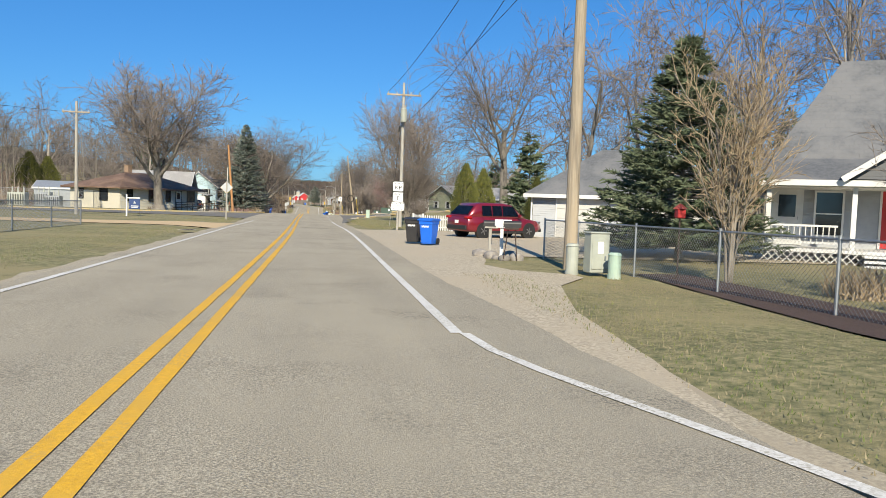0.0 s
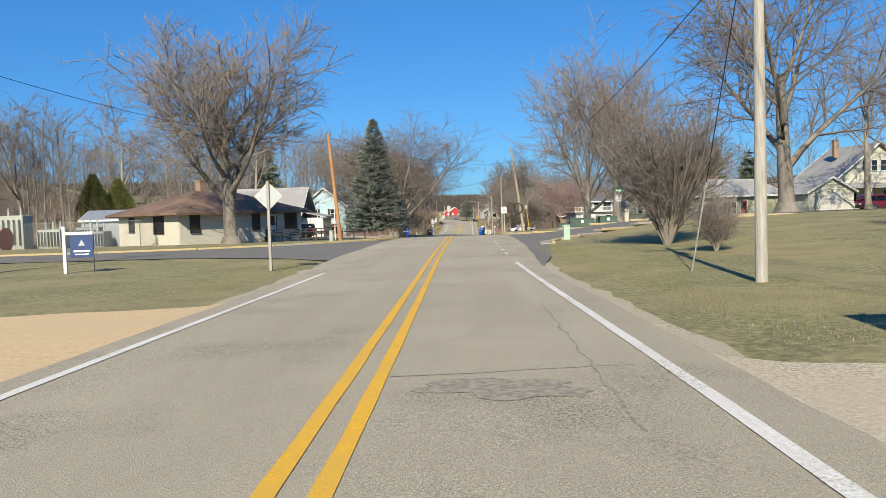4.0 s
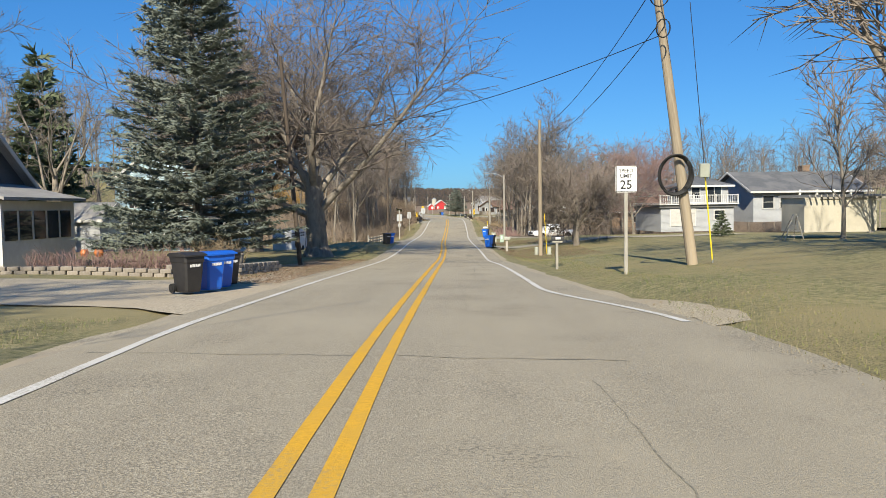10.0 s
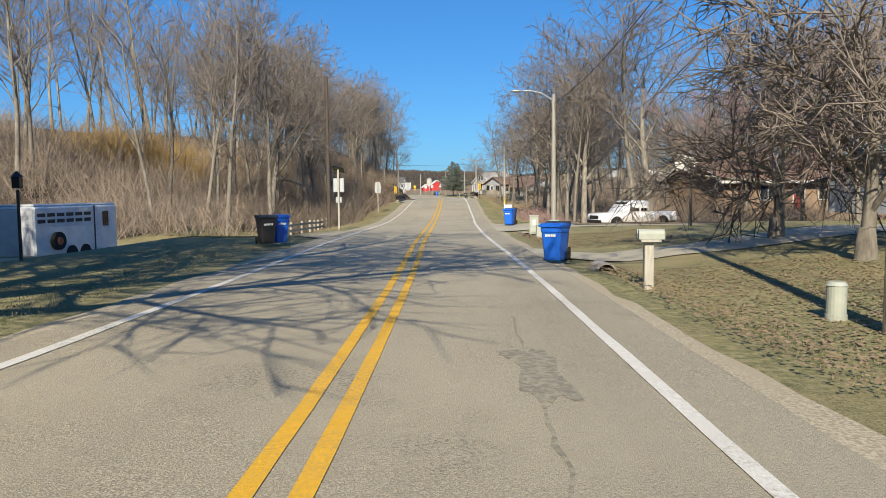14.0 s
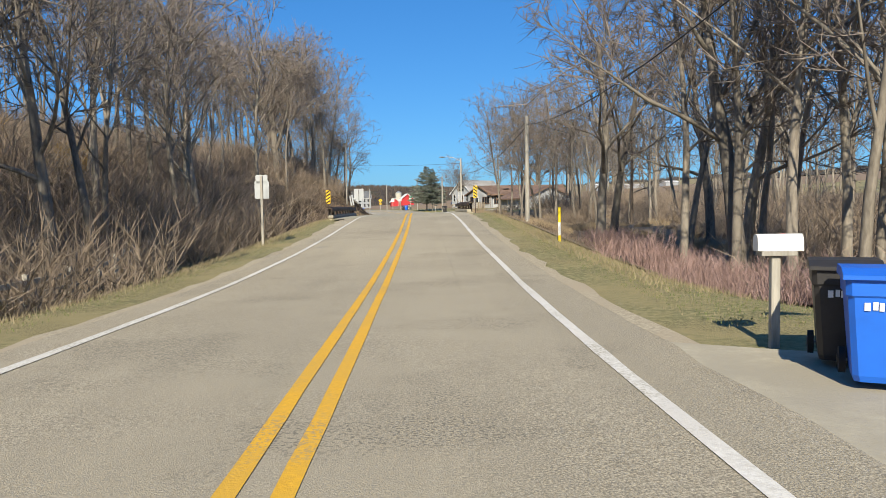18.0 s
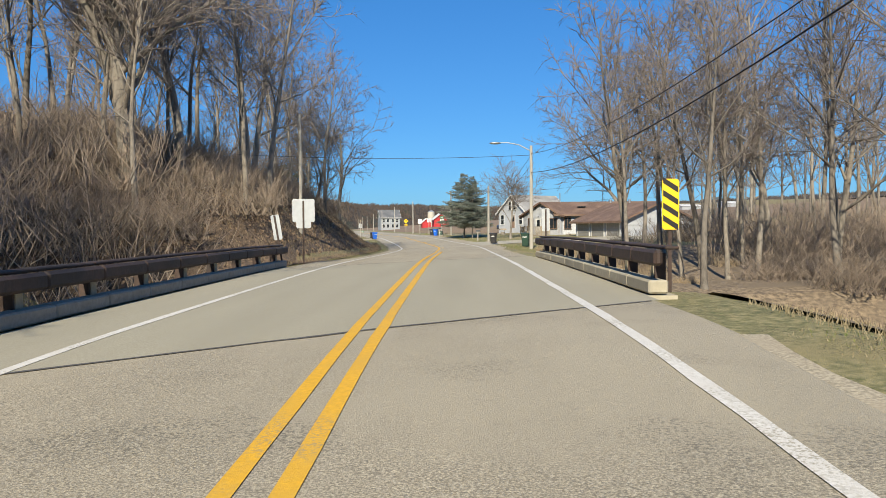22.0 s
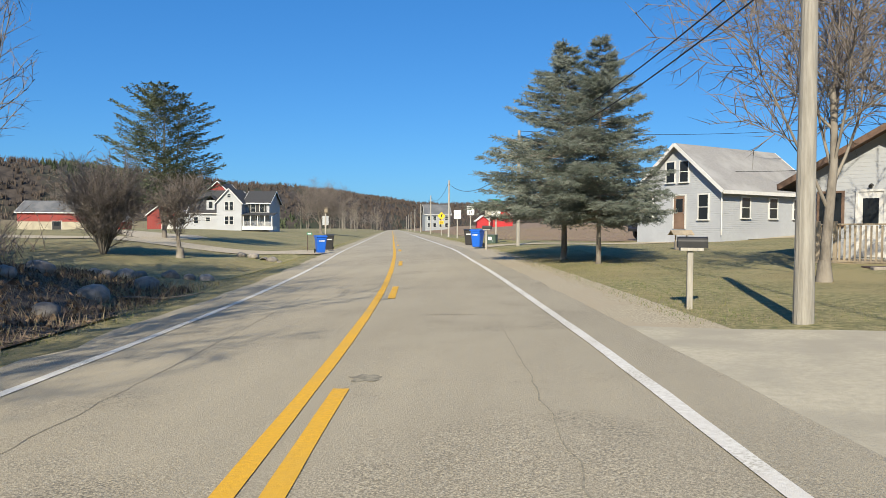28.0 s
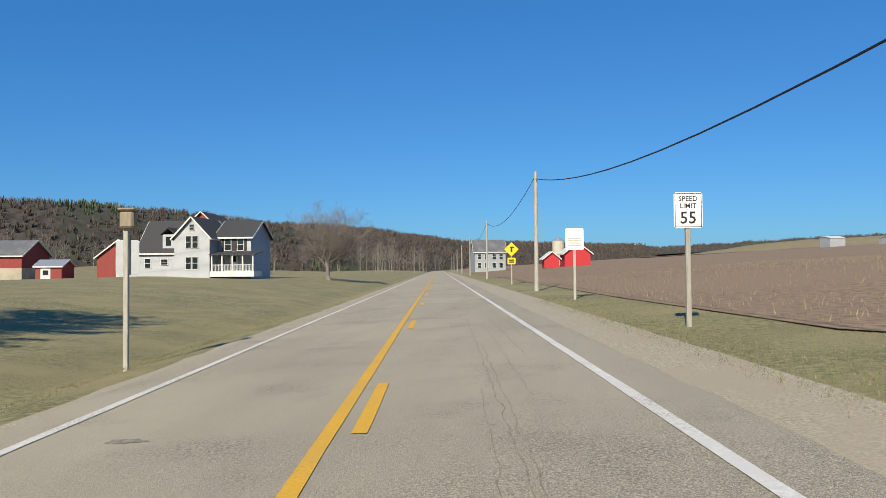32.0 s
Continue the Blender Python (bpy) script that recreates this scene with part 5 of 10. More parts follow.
def car(at, turn, paint, label, kind="suv", length=4.8, width=1.93, height=1.74):
    """Nose towards +x."""
    ob = thing("car" if kind != "pickup" else "pickup_truck", pose(*at, 0, 0, turn), label, "car" if kind != "pickup" else "pickup truck", "parked vehicles")
    L, w, H = length / 2, width / 2, height
    g = 0.26
    if kind == "pickup":
        body = [(-L, w * .93, w * .93, 0.5, 1.12), (-L + .08, w, w * .97, 0.45, 1.15), (-0.25, w, w * .97, 0.42, 1.15), (0.2, w, w * .97, 0.42, 1.14), (1.1, w, w * .96, 0.42, 1.14), (L - .5, w, w * .93, 0.42, 1.12), (L - .08, w * .96, w * .9, 0.45, 1.05), (L, w * .9, w * .86, 0.5, 0.98)]
        cab = [(-0.75, w * .94, w * .80, 1.1, H - .06), (-0.6, w * .95, w * .82, 1.1, H), (0.55, w * .95, w * .82, 1.1, H), (0.72, w * .95, w * .80, 1.1, H - 0.03), (1.35, w * .95, w * .86, 1.1, 1.16)]
        glass_x = ((-0.62, -0.08), (0.02, 0.72))
    else:
        body = [(-L, w * .86, w * .84, 0.42, 0.95), (-L + .1, w * .97, w * .93, 0.32, 1.06), (-L + .9, w, w * .96, g, 1.08), (0.0, w, w * .96, g, 1.03), (L - 1.15, w, w * .95, g, 1.0), (L - .35, w * .97, w * .88, 0.3, 0.9), (L - .04, w * .88, w * .8, 0.36, 0.76), (L, w * .82, w * .76, 0.4, 0.68)]
        rear = -L + (0.12 if kind in ("suv", "van") else 0.75)
        slant = 0.55 if kind == "suv" else 0.12
        cab = [(rear, w * .90, w * .80, 1.02, 1.14 if kind == "suv" else H - .28), (rear + slant + .02, w * .93, w * .76, 1.02, H - .05), (rear + 1.0, w * .94, w * .78, 1.0, H), (-0.1, w * .94, w * .78, 1.0, H), (0.45, w * .94, w * .78, 1.0, H - .08), (1.25 if kind != "van" else 1.5, w * .93, w * .86, 0.98, 1.04)]
        glass_x = ((rear + .2 + slant, rear + 1.05 + slant * .6), (rear + 1.06 + slant * .6, -0.25), (-0.24, 0.62))
    bd = part("body", rounded(lofted(body)), paint, ob, smooth=True)
    part("cabin", rounded(lofted(cab, straight=True)), paint, ob, smooth=True)
    zt, zb = H - 0.14, 1.09 if kind != "pickup" else 1.2
    for a, b in glass_x:
        for s in (-1, 1):
            bm = bmesh.new()
            yb, yt = w * .945, w * .805
            sl = 0.0 if b < 0.5 else 0.42 if kind != "pickup" else 0.12
            c = [(a + 0.03, s * (yb + .004), zb), (b + sl * .55, s * (yb + .004), zb), (b - sl * .35, s * (yt + .012), zt), (a + 0.06, s * (yt + .012), zt)]
            f = bm.faces.new([bm.verts.new(v) for v in c])
            r = bmesh.ops.solidify(bm, geom=[f], thickness=0.012)
            part("side_window", bm, "car_glass", ob)
    # windscreen and rear window
    x0, x1 = (cab[-2][0], cab[-1][0])
    bm = bmesh.new()
    f = bm.faces.new([bm.verts.new(v) for v in ((x1 - .06, -w * .80, 1.1 if kind != "pickup" else 1.2), (x1 - .06, w * .80, 1.1 if kind != "pickup" else 1.2), (x0 + .07, w * .70, H - .1), (x0 + .07, -w * .70, H - .1))])
    bmesh.ops.solidify(bm, geom=[f], thickness=-0.03)
    part("windscreen", bm, "car_glass", ob)
    xr = cab[0][0]
    xs = {"suv": (-0.02, 0.42), "pickup": (-0.03, -0.03)}.get(kind, (-0.02, 0.06))
    bm = bmesh.new()
    f = bm.faces.new([bm.verts.new(v) for v in ((xr + xs[0], -w * .78, zb + .06), (xr + xs[0], w * .78, zb + .06), (xr + xs[1], w * .68, H - .16), (xr + xs[1], -w * .68, H - .16))])
    bmesh.ops.solidify(bm, geom=[f], thickness=0.03)
    part("rear_window", bm, "car_glass", ob)
    for s in (-1, 1):
        part("tail_lamp", boxes(((-L + .13, s * w * .80, 1.0), (0.3, w * .34, 0.13)), bevel=0.03), "red_lens", ob)
        part("headlamp", boxes(((L - .14, s * w * .72, 0.80 if kind != "pickup" else 0.92), (0.2, w * .3, 0.13)), bevel=0.02), "silver", ob)
        part("mirror", boxes(((0.75, s * (w + .1), 1.12), (0.12, 0.2, 0.15)), bevel=0.03), paint, ob)
    part("bumper", boxes(((-L + .02, 0, 0.5), (0.12, w * 1.7, 0.22)), bevel=0.03), "black" if kind != "pickup" else "silver", ob)
    part("grille", boxes(((L - .03, 0, 0.62 if kind != "pickup" else 0.82), (0.08, w * 1.1, 0.26)), bevel=0.02), "black", ob)
    part("bumper", boxes(((L - .03, 0, 0.42 if kind != "pickup" else 0.55), (0.14, w * 1.72, 0.2)), bevel=0.03), "black", ob)
    for s in (-1, 1):
        part("sill", boxes(((0, s * (w - .02), 0.3 if kind != "pickup" else 0.42), (length * .52, 0.07, 0.14)), bevel=0.02), "black", ob)
    part("number_plate", boxes(((-L - .005, 0, 0.78), (0.02, 0.3, 0.15))), "sign_white", ob)
    wheels(ob, (-L * 0.6, L * 0.62), w - 0.01, 0.36 if kind != "pickup" else 0.41)
    for x in (-L * 0.6, L * 0.62):
        for s in (-1, 1):
            r = 0.36 if kind != "pickup" else 0.41
            part("wheel_arch", rods(((x, s * (w - .2), r), (x, s * (w + .003), r), r * 1.17), n=26), "black", ob)
    return ob


# ---------------- houses ----------------
def opening(house, face, L, W, u, z, w, h, kind="window", frame="white", shutters=None, panes=(1, 2), off=0.0):
    """A window or door on one face: s -y, n +y, e +x, w -x; u runs along the face."""
    m = {"s": pose(0, -W / 2, 0), "n": pose(0, W / 2, 0, 0, 0, 180), "e": pose(L / 2, 0, 0, 0, 0, 90), "w": pose(-L / 2, 0, 0, 0, 0, -90)}[face] @ Matrix.Translation((u, -off, z))
    t = 0.07

    def put(name, bm, mat, parent):
        bmesh.ops.transform(bm, matrix=m, verts=bm.verts[:])
        return part(name, bm, mat, parent)
    fr = boxes(((-w / 2 - t / 2, -0.02, h / 2), (t, 0.1, h)), ((w / 2 + t / 2, -0.02, h / 2), (t, 0.1, h)), ((0, -0.02, h + t / 2), (w + 2 * t, 0.11, t)))
    if kind == "window":
        win = put("window", fr, frame, house)
        put("sill", boxes(((0, -0.04, -t / 2), (w + 2 * t + 0.04, 0.16, t))), frame, win)
        put("pane", boxes(((0, -0.012, h / 2), (w, 0.05, h))), "glass", win)
        nx, nz = panes
        bm = bmesh.new()
        for i in range(1, nx):
            box(bm, (-w / 2 + w * i / nx, -0.045, h / 2), (0.05, 0.02, h))
        for i in range(1, nz):
            box(bm, (0, -0.046, h * i / nz), (w, 0.02, 0.045))
        if nx > 1 or nz > 1:
            put("glazing_bar", bm, frame, win)
        if shutters:
            for s in (-1, 1):
                sh = put("shutter", boxes(((s * (w / 2 + t + 0.2), -0.02, h / 2), (0.36, 0.05, h + 0.08))), shutters, win)
    elif kind == "garage":
        put("garage_door_frame", fr, frame, house)
        for k in range(4):
            q = put("garage_door_panel", boxes(((0, -0.02, h * (k + 0.5) / 4), (w, 0.06, h / 4 - 0.012)), bevel=0.008), shutters or "door_panel", house)
    else:
        put("door_frame", fr, frame, house)
        dr = put("door", boxes(((0, -0.015, h / 2), (w, 0.06, h))), shutters or "white", house)
        put("door_window", boxes(((0, -0.045, h * 0.7), (w * 0.62, 0.01, h * 0.4))), "glass", dr)
        put("handle", boxes(((w * 0.4, -0.065, h * 0.48), (0.03, 0.05, 0.12))), "silver", dr)


def gable_house(at, turn, L, W, wall_h, roof_h, wall, roof, label, name="house", eave=0.4, ridge="x", trim="white", foundation=0.0, hip=0.0, gable_mat=None, soffit=0.14, group="houses", parent=None, category="house"):
    """Origin at the middle of the plan. Ridge along x or y; hip: how far the ridge is set in."""
    ob = thing(name, pose(*at, 0, 0, turn), label, category, group)
    lx, ly = L / 2, W / 2
    part("wall", boxes(((0, 0, wall_h / 2 - 0.3), (L, W, wall_h + 0.6))), wall, ob)
    if foundation:
        part("foundation", boxes(((0, 0, foundation / 2 - 0.45), (L + 0.03, W + 0.03, foundation + 0.9))), "concrete", ob)
    swap = ridge == "y"
    a, b = (ly, lx) if swap else (lx, ly)      # a along the ridge, b across

    def P(u, v, z):
        return (v, u, z) if swap else (u, v, z)
    slope = roof_h / b
    drop = slope * eave
    if not hip:
        for s in (-1, 1):
            bm = bmesh.new()
            vs = [bm.verts.new(P(s * (a - 0.005), v, z)) for v, z in ((-b, wall_h), (b, wall_h), (0, wall_h + roof_h))]
            vs2 = [bm.verts.new(P(s * (a - 0.16), v, z)) for v, z in ((-b, wall_h), (b, wall_h), (0, wall_h + roof_h))]
            bm.faces.new(vs); bm.faces.new(vs2[::-1])
            for i in range(3):
                bm.faces.new((vs[i], vs2[i], vs2[(i + 1) % 3], vs[(i + 1) % 3]))
            bmesh.ops.recalc_face_normals(bm, faces=bm.faces[:])
            part("gable", bm, gable_mat or wall, ob)
    th = soffit
    e = a + (eave if not hip else eave)
    for s in (-1, 1):
        bm = bmesh.new()
        r = e if not hip else a - hip
        top = [P(-e, s * (b + eave), wall_h - drop + th), P(e, s * (b + eave), wall_h - drop + th), P(r, 0, wall_h + roof_h + th), P(-r, 0, wall_h + roof_h + th)]
        low = [(x, y, z - th) for x, y, z in top]
        t = [bm.verts.new(v) for v in top]
        l = [bm.verts.new(v) for v in low]
        bm.faces.new(t); bm.faces.new(l[::-1])
        for i in range(4):
            j = (i + 1) % 4
            bm.faces.new((t[i], l[i], l[j], t[j]))
        bmesh.ops.recalc_face_normals(bm, faces=bm.faces[:])
        part("roof", bm, roof, ob)
    if hip:
        for s in (-1, 1):
            bm = bmesh.new()
            top = [P(s * e, -(b + eave), wall_h - drop + th), P(s * e, b + eave, wall_h - drop + th), P(s * (a - hip), 0, wall_h + roof_h + th)]
            t = [bm.verts.new(v) for v in top]
            l = [bm.verts.new((x, y, z - th)) for x, y, z in top]
            bm.faces.new(t); bm.faces.new(l[::-1])
            for i in range(3):
                bm.faces.new((t[i], l[i], l[(i + 1) % 3], t[(i + 1) % 3]))
            bmesh.ops.recalc_face_normals(bm, faces=bm.faces[:])
            part("roof", bm, roof, ob)
    # fascia boards and gutters
    for s in (-1, 1):
        bm = bmesh.new()
        box(bm, P(0, s * (b + eave + 0.03), wall_h - drop + th / 2 - 0.02), (0.05, 2 * e, th + 0.06) if swap else (2 * e, 0.05, th + 0.06))
        part("gutter", bm, trim, ob)
    if not hip:
        for s in (-1, 1):
            bm = bmesh.new()
            for q in (-1, 1):
                p0, p1 = Vector(P(s * (e + 0.02), q * (b + eave), wall_h - drop + th * .4)), Vector(P(s * (e + 0.02), 0, wall_h + roof_h + th * .4))
                d = p1 - p0
                c = (p0 + p1) / 2
                ang = math.atan2(d.z, (d.x if swap else d.y))
                rot = Matrix.Rotation(-ang, 4, "Y") if swap else Matrix.Rotation(ang, 4, "X")
                box(bm, c, (d.length, 0.05, th + 0.05) if swap else (0.05, d.length, th + 0.05), rot)
            part("verge_board", bm, trim, ob)
    return ob


def chimney(ob, x, y, z0, z1, w=0.6):
    part("chimney", boxes(((x, y, (z0 + z1) / 2), (w, w, z1 - z0)), ((x, y, z1), (w + 0.12, w + 0.12, 0.12)), bevel=0.01), "brick_tan", ob)


def lean_roof(ob, x0, x1, y0, z0, y1, z1, mat, t=0.1, name="porch_roof"):
    bm = bmesh.new()
    prism(bm, [(y0, z0), (y1, z1), (y1, z1 + t), (y0, z0 + t)], x0, x1, "x")
    part(name, bm, mat, ob)

# ---------------- far land ----------------
def ridge(name, pts, depth, mat, label, bumps=2.0, seed=1, trees=0, tall=1.0, far=False):
    """A long low hill along a line of (x, y, height above the plain)."""
    V, F = [], []
    n = 0
    cols = []
    for i in range(len(pts) - 1):
        a, b = pts[i], pts[i + 1]
        k = max(2, int(math.dist(a[:2], b[:2]) / 9))
        for j in range(k):
            t = j / k
            s = t * t * (3 - 2 * t)
            cols.append((a[0] + (b[0] - a[0]) * t, a[1] + (b[1] - a[1]) * t, a[2] + (b[2] - a[2]) * s))
    cols.append(pts[-1])
    m = 9
    for i, (x, y, h) in enumerate(cols):
        p, q = cols[max(i - 1, 0)], cols[min(i + 1, len(cols) - 1)]
        t = Vector((q[0] - p[0], q[1] - p[1], 0)).normalized()
        w = Vector((-t.y, t.x, 0))
        for j in range(m):
            f = j / (m - 1) * 2 - 1
            z = h * (1 - f * f) + bumps * noise.noise((x * .08, y * .08, f * 3 + seed)) * (1 - abs(f)) + bumps * .7 * noise.noise((x * .31, y * .31, f * 9 + seed)) * (1 - abs(f))
            V.append((x + w.x * f * depth, y + w.y * f * depth, -2.5 + z + (0.049 * (x - float(road_x(y))) if far else 0)))
    for i in range(len(cols) - 1):
        for j in range(m - 1):
            a = i * m + j
            F.append((a, a + 1, a + m + 1, a + m))
    ob = part_of(name, mesh_from(name, V, F, True), mat, None)
    tagged(ob, label, "hill", kind="structure")
    if trees:
        r = random.Random(seed)
        P = {"far_twig": ([], []), "needle_dark": ([], [])}
        for k in range(trees):
            i, j, u, v = r.randrange(len(cols) - 1), r.randrange(m - 1), r.random(), r.random()
            a = Vector(V[i * m + j]).lerp(Vector(V[(i + 1) * m + j]), u)
            p = a.lerp(Vector(V[i * m + j + 1]).lerp(Vector(V[(i + 1) * m + j + 1]), u), v) - Vector((0, 0, 0.8))
            fir = noise.noise((p.x * .012, p.y * .012, seed)) > 0.42
            W, G = P["needle_dark" if fir else "far_twig"]
            h = r.uniform(5, 9) * tall
            for q in range(5 if fir else 7):
                o = len(W)
                s = h * (0.28 if fir else 0.4)
                an = r.uniform(0, 6.283)
                ex, ey = (0, 0) if fir else (r.uniform(-.35, .35) * h, r.uniform(-.35, .35) * h)
                W.extend([(p.x + math.cos(an) * s * (1 if fir else .22), p.y + math.sin(an) * s * (1 if fir else .22), p.z), (p.x - math.cos(an) * s * (1 if fir else .22), p.y - math.sin(an) * s * (1 if fir else .22), p.z), (p.x + ex, p.y + ey, p.z + h * r.uniform(.75, 1))])
                G.append((o, o + 1, o + 2))
        for mt, (W, G) in P.items():
            if G:
                tagged(part_of("hill_woods", mesh_from("hill_woods", W, G), mt, None), "distant bare woods with dark evergreens on a hill", "woods", kind="stuff")
    return ob


ridge("backdrop_hill", [(-460, 400, 40), (-380, 560, 48), (-290, 700, 49), (-200, 860, 38), (-120, 1150, 27), (60, 1400, 20)], 80, "forest", "far wooded hill behind the farm", 3.0, 2, 13000, 0.6, far=True)
ridge("backdrop_hill", [(40, 1500, 14), (300, 1350, 12), (560, 1180, 9), (900, 1000, 12), (1400, 850, 16)], 130, "forest", "far wooded ridge beyond the field", 4.0, 5, 9000, 0.55, far=True)
ridge("backdrop_hill", [(60, 1020, 0), (160, 980, 8), (260, 930, 7), (380, 880, 0)], 70, "pasture", "pale pasture hill beyond the field", 0.8, 7, far=True)
ridge("backdrop_hill", [(-330, 380, 17), (-250, 500, 15), (-200, 620, 11), (-160, 760, 5)], 60, "pasture", "pale pasture slope behind the farm", 0.8, 9, far=True)
ridge("backdrop_hill", [(-260, -60, 14), (-210, 80, 18), (-180, 220, 22), (-200, 360, 20)], 60, "forest", "wooded rise behind the village", 3.0, 11, 5000, 0.8)
ridge("backdrop_hill", [(300, -100, 10), (240, 100, 14), (260, 300, 12), (330, 420, 4)], 60, "forest", "wooded rise behind the village", 3.0, 13, 2500)

# ---------------- utility poles and wires ----------------
utility_pole(18.8, 7.95, 10.5, 0.18, label="tall weathered wooden utility pole beside pale utility boxes")
utility_pole(55.6, 7.75, 10.6, 0.14, "timber", arm=2.5, transformer=True, label="grey utility pole with a pole transformer and crossarm")
utility_pole(67.2, -18.1, 9.4, 0.15, "timber", arm=2.2, label="grey utility pole with a crossarm on the lawn")
utility_pole(96.5, -8.35, 8.3, 0.16, "pole_orange", lean=(0, -4.6), label="orange-brown leaning utility pole beside the kerb")
coil_pole = utility_pole(128.2, 8.3, 10.0, 0.17, "pole_wood", lean=(0, -7.5), label="leaning utility pole with a coil of black cable")
utility_pole(142.6, -6.9, 10.5, 0.12, "pole_dark", lean=(0, -4), label="dark thin leaning utility pole under the trees")
utility_pole(159.6, 7.15, 9.8, 0.16, label="weathered wooden utility pole on the lawn")
utility_pole(190.3, 6.9, 7.4, 0.14, "timber", lamp=-1.7, label="pale utility pole with a street lamp")
utility_pole(203.0, -7.4, 11.0, 0.15, "pole_dark", label="tall dark utility pole beside the rail fence")
utility_pole(237.6, 7.6, 6.7, 0.15, "timber", label="pale weathered utility pole beside the road")
utility_pole(256.7, 19.7, 11.0, 0.15, "pole_dark", arm=1.6, label="dark utility pole in the marsh")
utility_pole(282.8, 5.95, 6.6, 0.13, "timber", lamp=-2.0, label="pale utility pole with a street lamp by the lawn")
utility_pole(275.2, -7.3, 6.5, 0.10, "timber", label="short weathered pole with a bird box on the bank")
utility_pole(315.0, 6.45, 5.9, 0.15, "timber", label="pale utility pole beside the driveway")
utility_pole(347.0, 7.05, 6.6, 0.125, "timber", label="weathered utility pole with tangled cable beside a field drive")
utility_pole(391.0, 6.4, 6.6, 0.13, "timber", label="utility pole beside the ploughed field")
for k in range(6):
    utility_pole(436 + 46 * k, 6.6, 6.8, 0.13, "timber", label="utility pole beside the ploughed field")


def top(y, d, h, ox=0.0):
    p = spot(y, d)
    return Vector((p.x + ox, p.y, p.z + h))


for ox, s in ((-1.1, 0.5), (1.1, 0.5), (0.0, 0.9)):
    wire(top(-40, 7.0, 10.2, ox), top(18.8, 7.95, 10.2, ox), s)
    wire(top(18.8, 7.95, 10.2, ox), top(55.6, 7.75, 9.95 if ox else 7.6, ox), s)
wire(top(55.6, 7.75, 7.6), top(128.2, 8.3, 8.4, -1.1), 1.8)
wire(top(128.2, 8.3, 8.6, -1.1), top(159.6, 7.15, 9.2), 0.7)
wire(top(128.2, 8.3, 7.4, -1.0), top(159.6, 7.15, 8.2), 0.7)
wire(top(128.2, 8.3, 7.0, -1.0), top(142.6, -6.9, 6.6, -0.6), 0.7)
wire(top(96.5, -8.35, 8.0, -0.8), top(128.2, 8.3, 8.2, -1.1), 0.9)
wire(top(96.5, -8.35, 7.6, -0.8), top(67.2, -18.6, 8.4), 0.7)
wire(top(67.2, -18.6, 8.5), top(30, -34, 8.5), 0.8)
wire(top(67.2, -18.6, 6.0), top(104, -60, 6.0), 0.8)
wire(top(159.6, 7.15, 9.2), top(190.3, 6.9, 6.9), 0.8)
wire(top(190.3, 6.9, 6.7), top(237.6, 7.6, 6.2), 1.2, 0.02)
wire(top(237.6, 7.6, 6.5), top(256.7, 19.7, 9.9), 0.6)
wire(top(237.6, 7.6, 6.1), top(282.8, 5.95, 4.9), 1.0, 0.02)
wire(top(237.6, 7.6, 6.4), top(282.8, 5.95, 6.1), 0.9)
wire(top(282.8, 5.95, 6.0), top(281, -13, 1.6), 0.25)
wire(top(282.8, 5.95, 6.0), top(315, 6.45, 5.6), 0.9)
wire(top(282.8, 5.95, 5.4), top(315, 6.45, 5.3), 0.9)
wire(top(315, 6.45, 5.7), top(347.2, 7.0, 6.2), 0.6, 0.018)
wire(top(315, 6.45, 5.3), top(347.2, 7.0, 5.6), 0.6, 0.018)
wire(top(347.2, 7.0, 4.8), top(391, 6.4, 6.2), 1.25, 0.022)
wire(top(347.2, 7.0, 6.6), top(356, 40, 7.5), 0.8)
wire(top(391, 6.4, 6.4), top(436, 6.6, 6.5), 1.3, 0.02)
wire(top(436, 6.6, 6.5), top(482, 6.6, 6.5), 1.3, 0.02)

pc = spot(347.2, 7.0)
tangle = thing("cable_tangle", pose(pc.x + 0.2, pc.y - 0.1, pc.z + 5.6), "tangled black service cables on a pole", "cable coil")
for k in range(5):
    pts = [Vector((0.12 + 0.10 * math.cos(a + k), 0.05 * math.sin(2 * a), 0.14 * k + 0.16 * math.sin(a + 0.7 * k))) for a in np.linspace(0, 5.6, 15)]
    t = Tree(1)
    t.tube("trunk", pts, [0.012] * len(pts), 5)
    part_of("loop", mesh_from("loop", *t.parts["trunk"], True), "cable", tangle)
wire(top(347.2, 7.0, 4.9), top(352, 34, 4.2), 0.7)
wire(top(347.2, 7.0, 4.8), top(358, 38, 4.6), 0.8)
# guy wires with yellow markers
def guy(y, d, h, py, pd, ph, label="yellow guy-wire marker anchored in the lawn", mat="marker_yellow"):
    a, b = spot(y, d), top(py, pd, ph)
    ob = thing("guy_wire", Matrix(), label, "guy wire", "guy wires")
    part("cable", rods((a, b, 0.012), n=6), "cable", ob)
    e = a.lerp(b, h / (b - a).length)
    part("marker", rods((a, e, 0.022), n=8), mat, ob)
    part("anchor", rods((a - Vector((0, 0, 0.2)), a + Vector((0, 0, 0.1)), 0.03), n=6), "galv", ob)


guy(128.3, 8.95, 3.0, 128.2, 8.2, 8.0)
guy(96.2, -8.95, 1.3, 96.5, -8.4, 3.2, "orange guy-wire marker beside a leaning pole", "marker_orange")
guy(159.5, 7.6, 3.0, 159.6, 7.15, 8.5)
guy(59.4, 7.4, 2.6, 55.6, 7.75, 9.0, "weathered tan guy-wire marker anchored in the lawn", "timber")

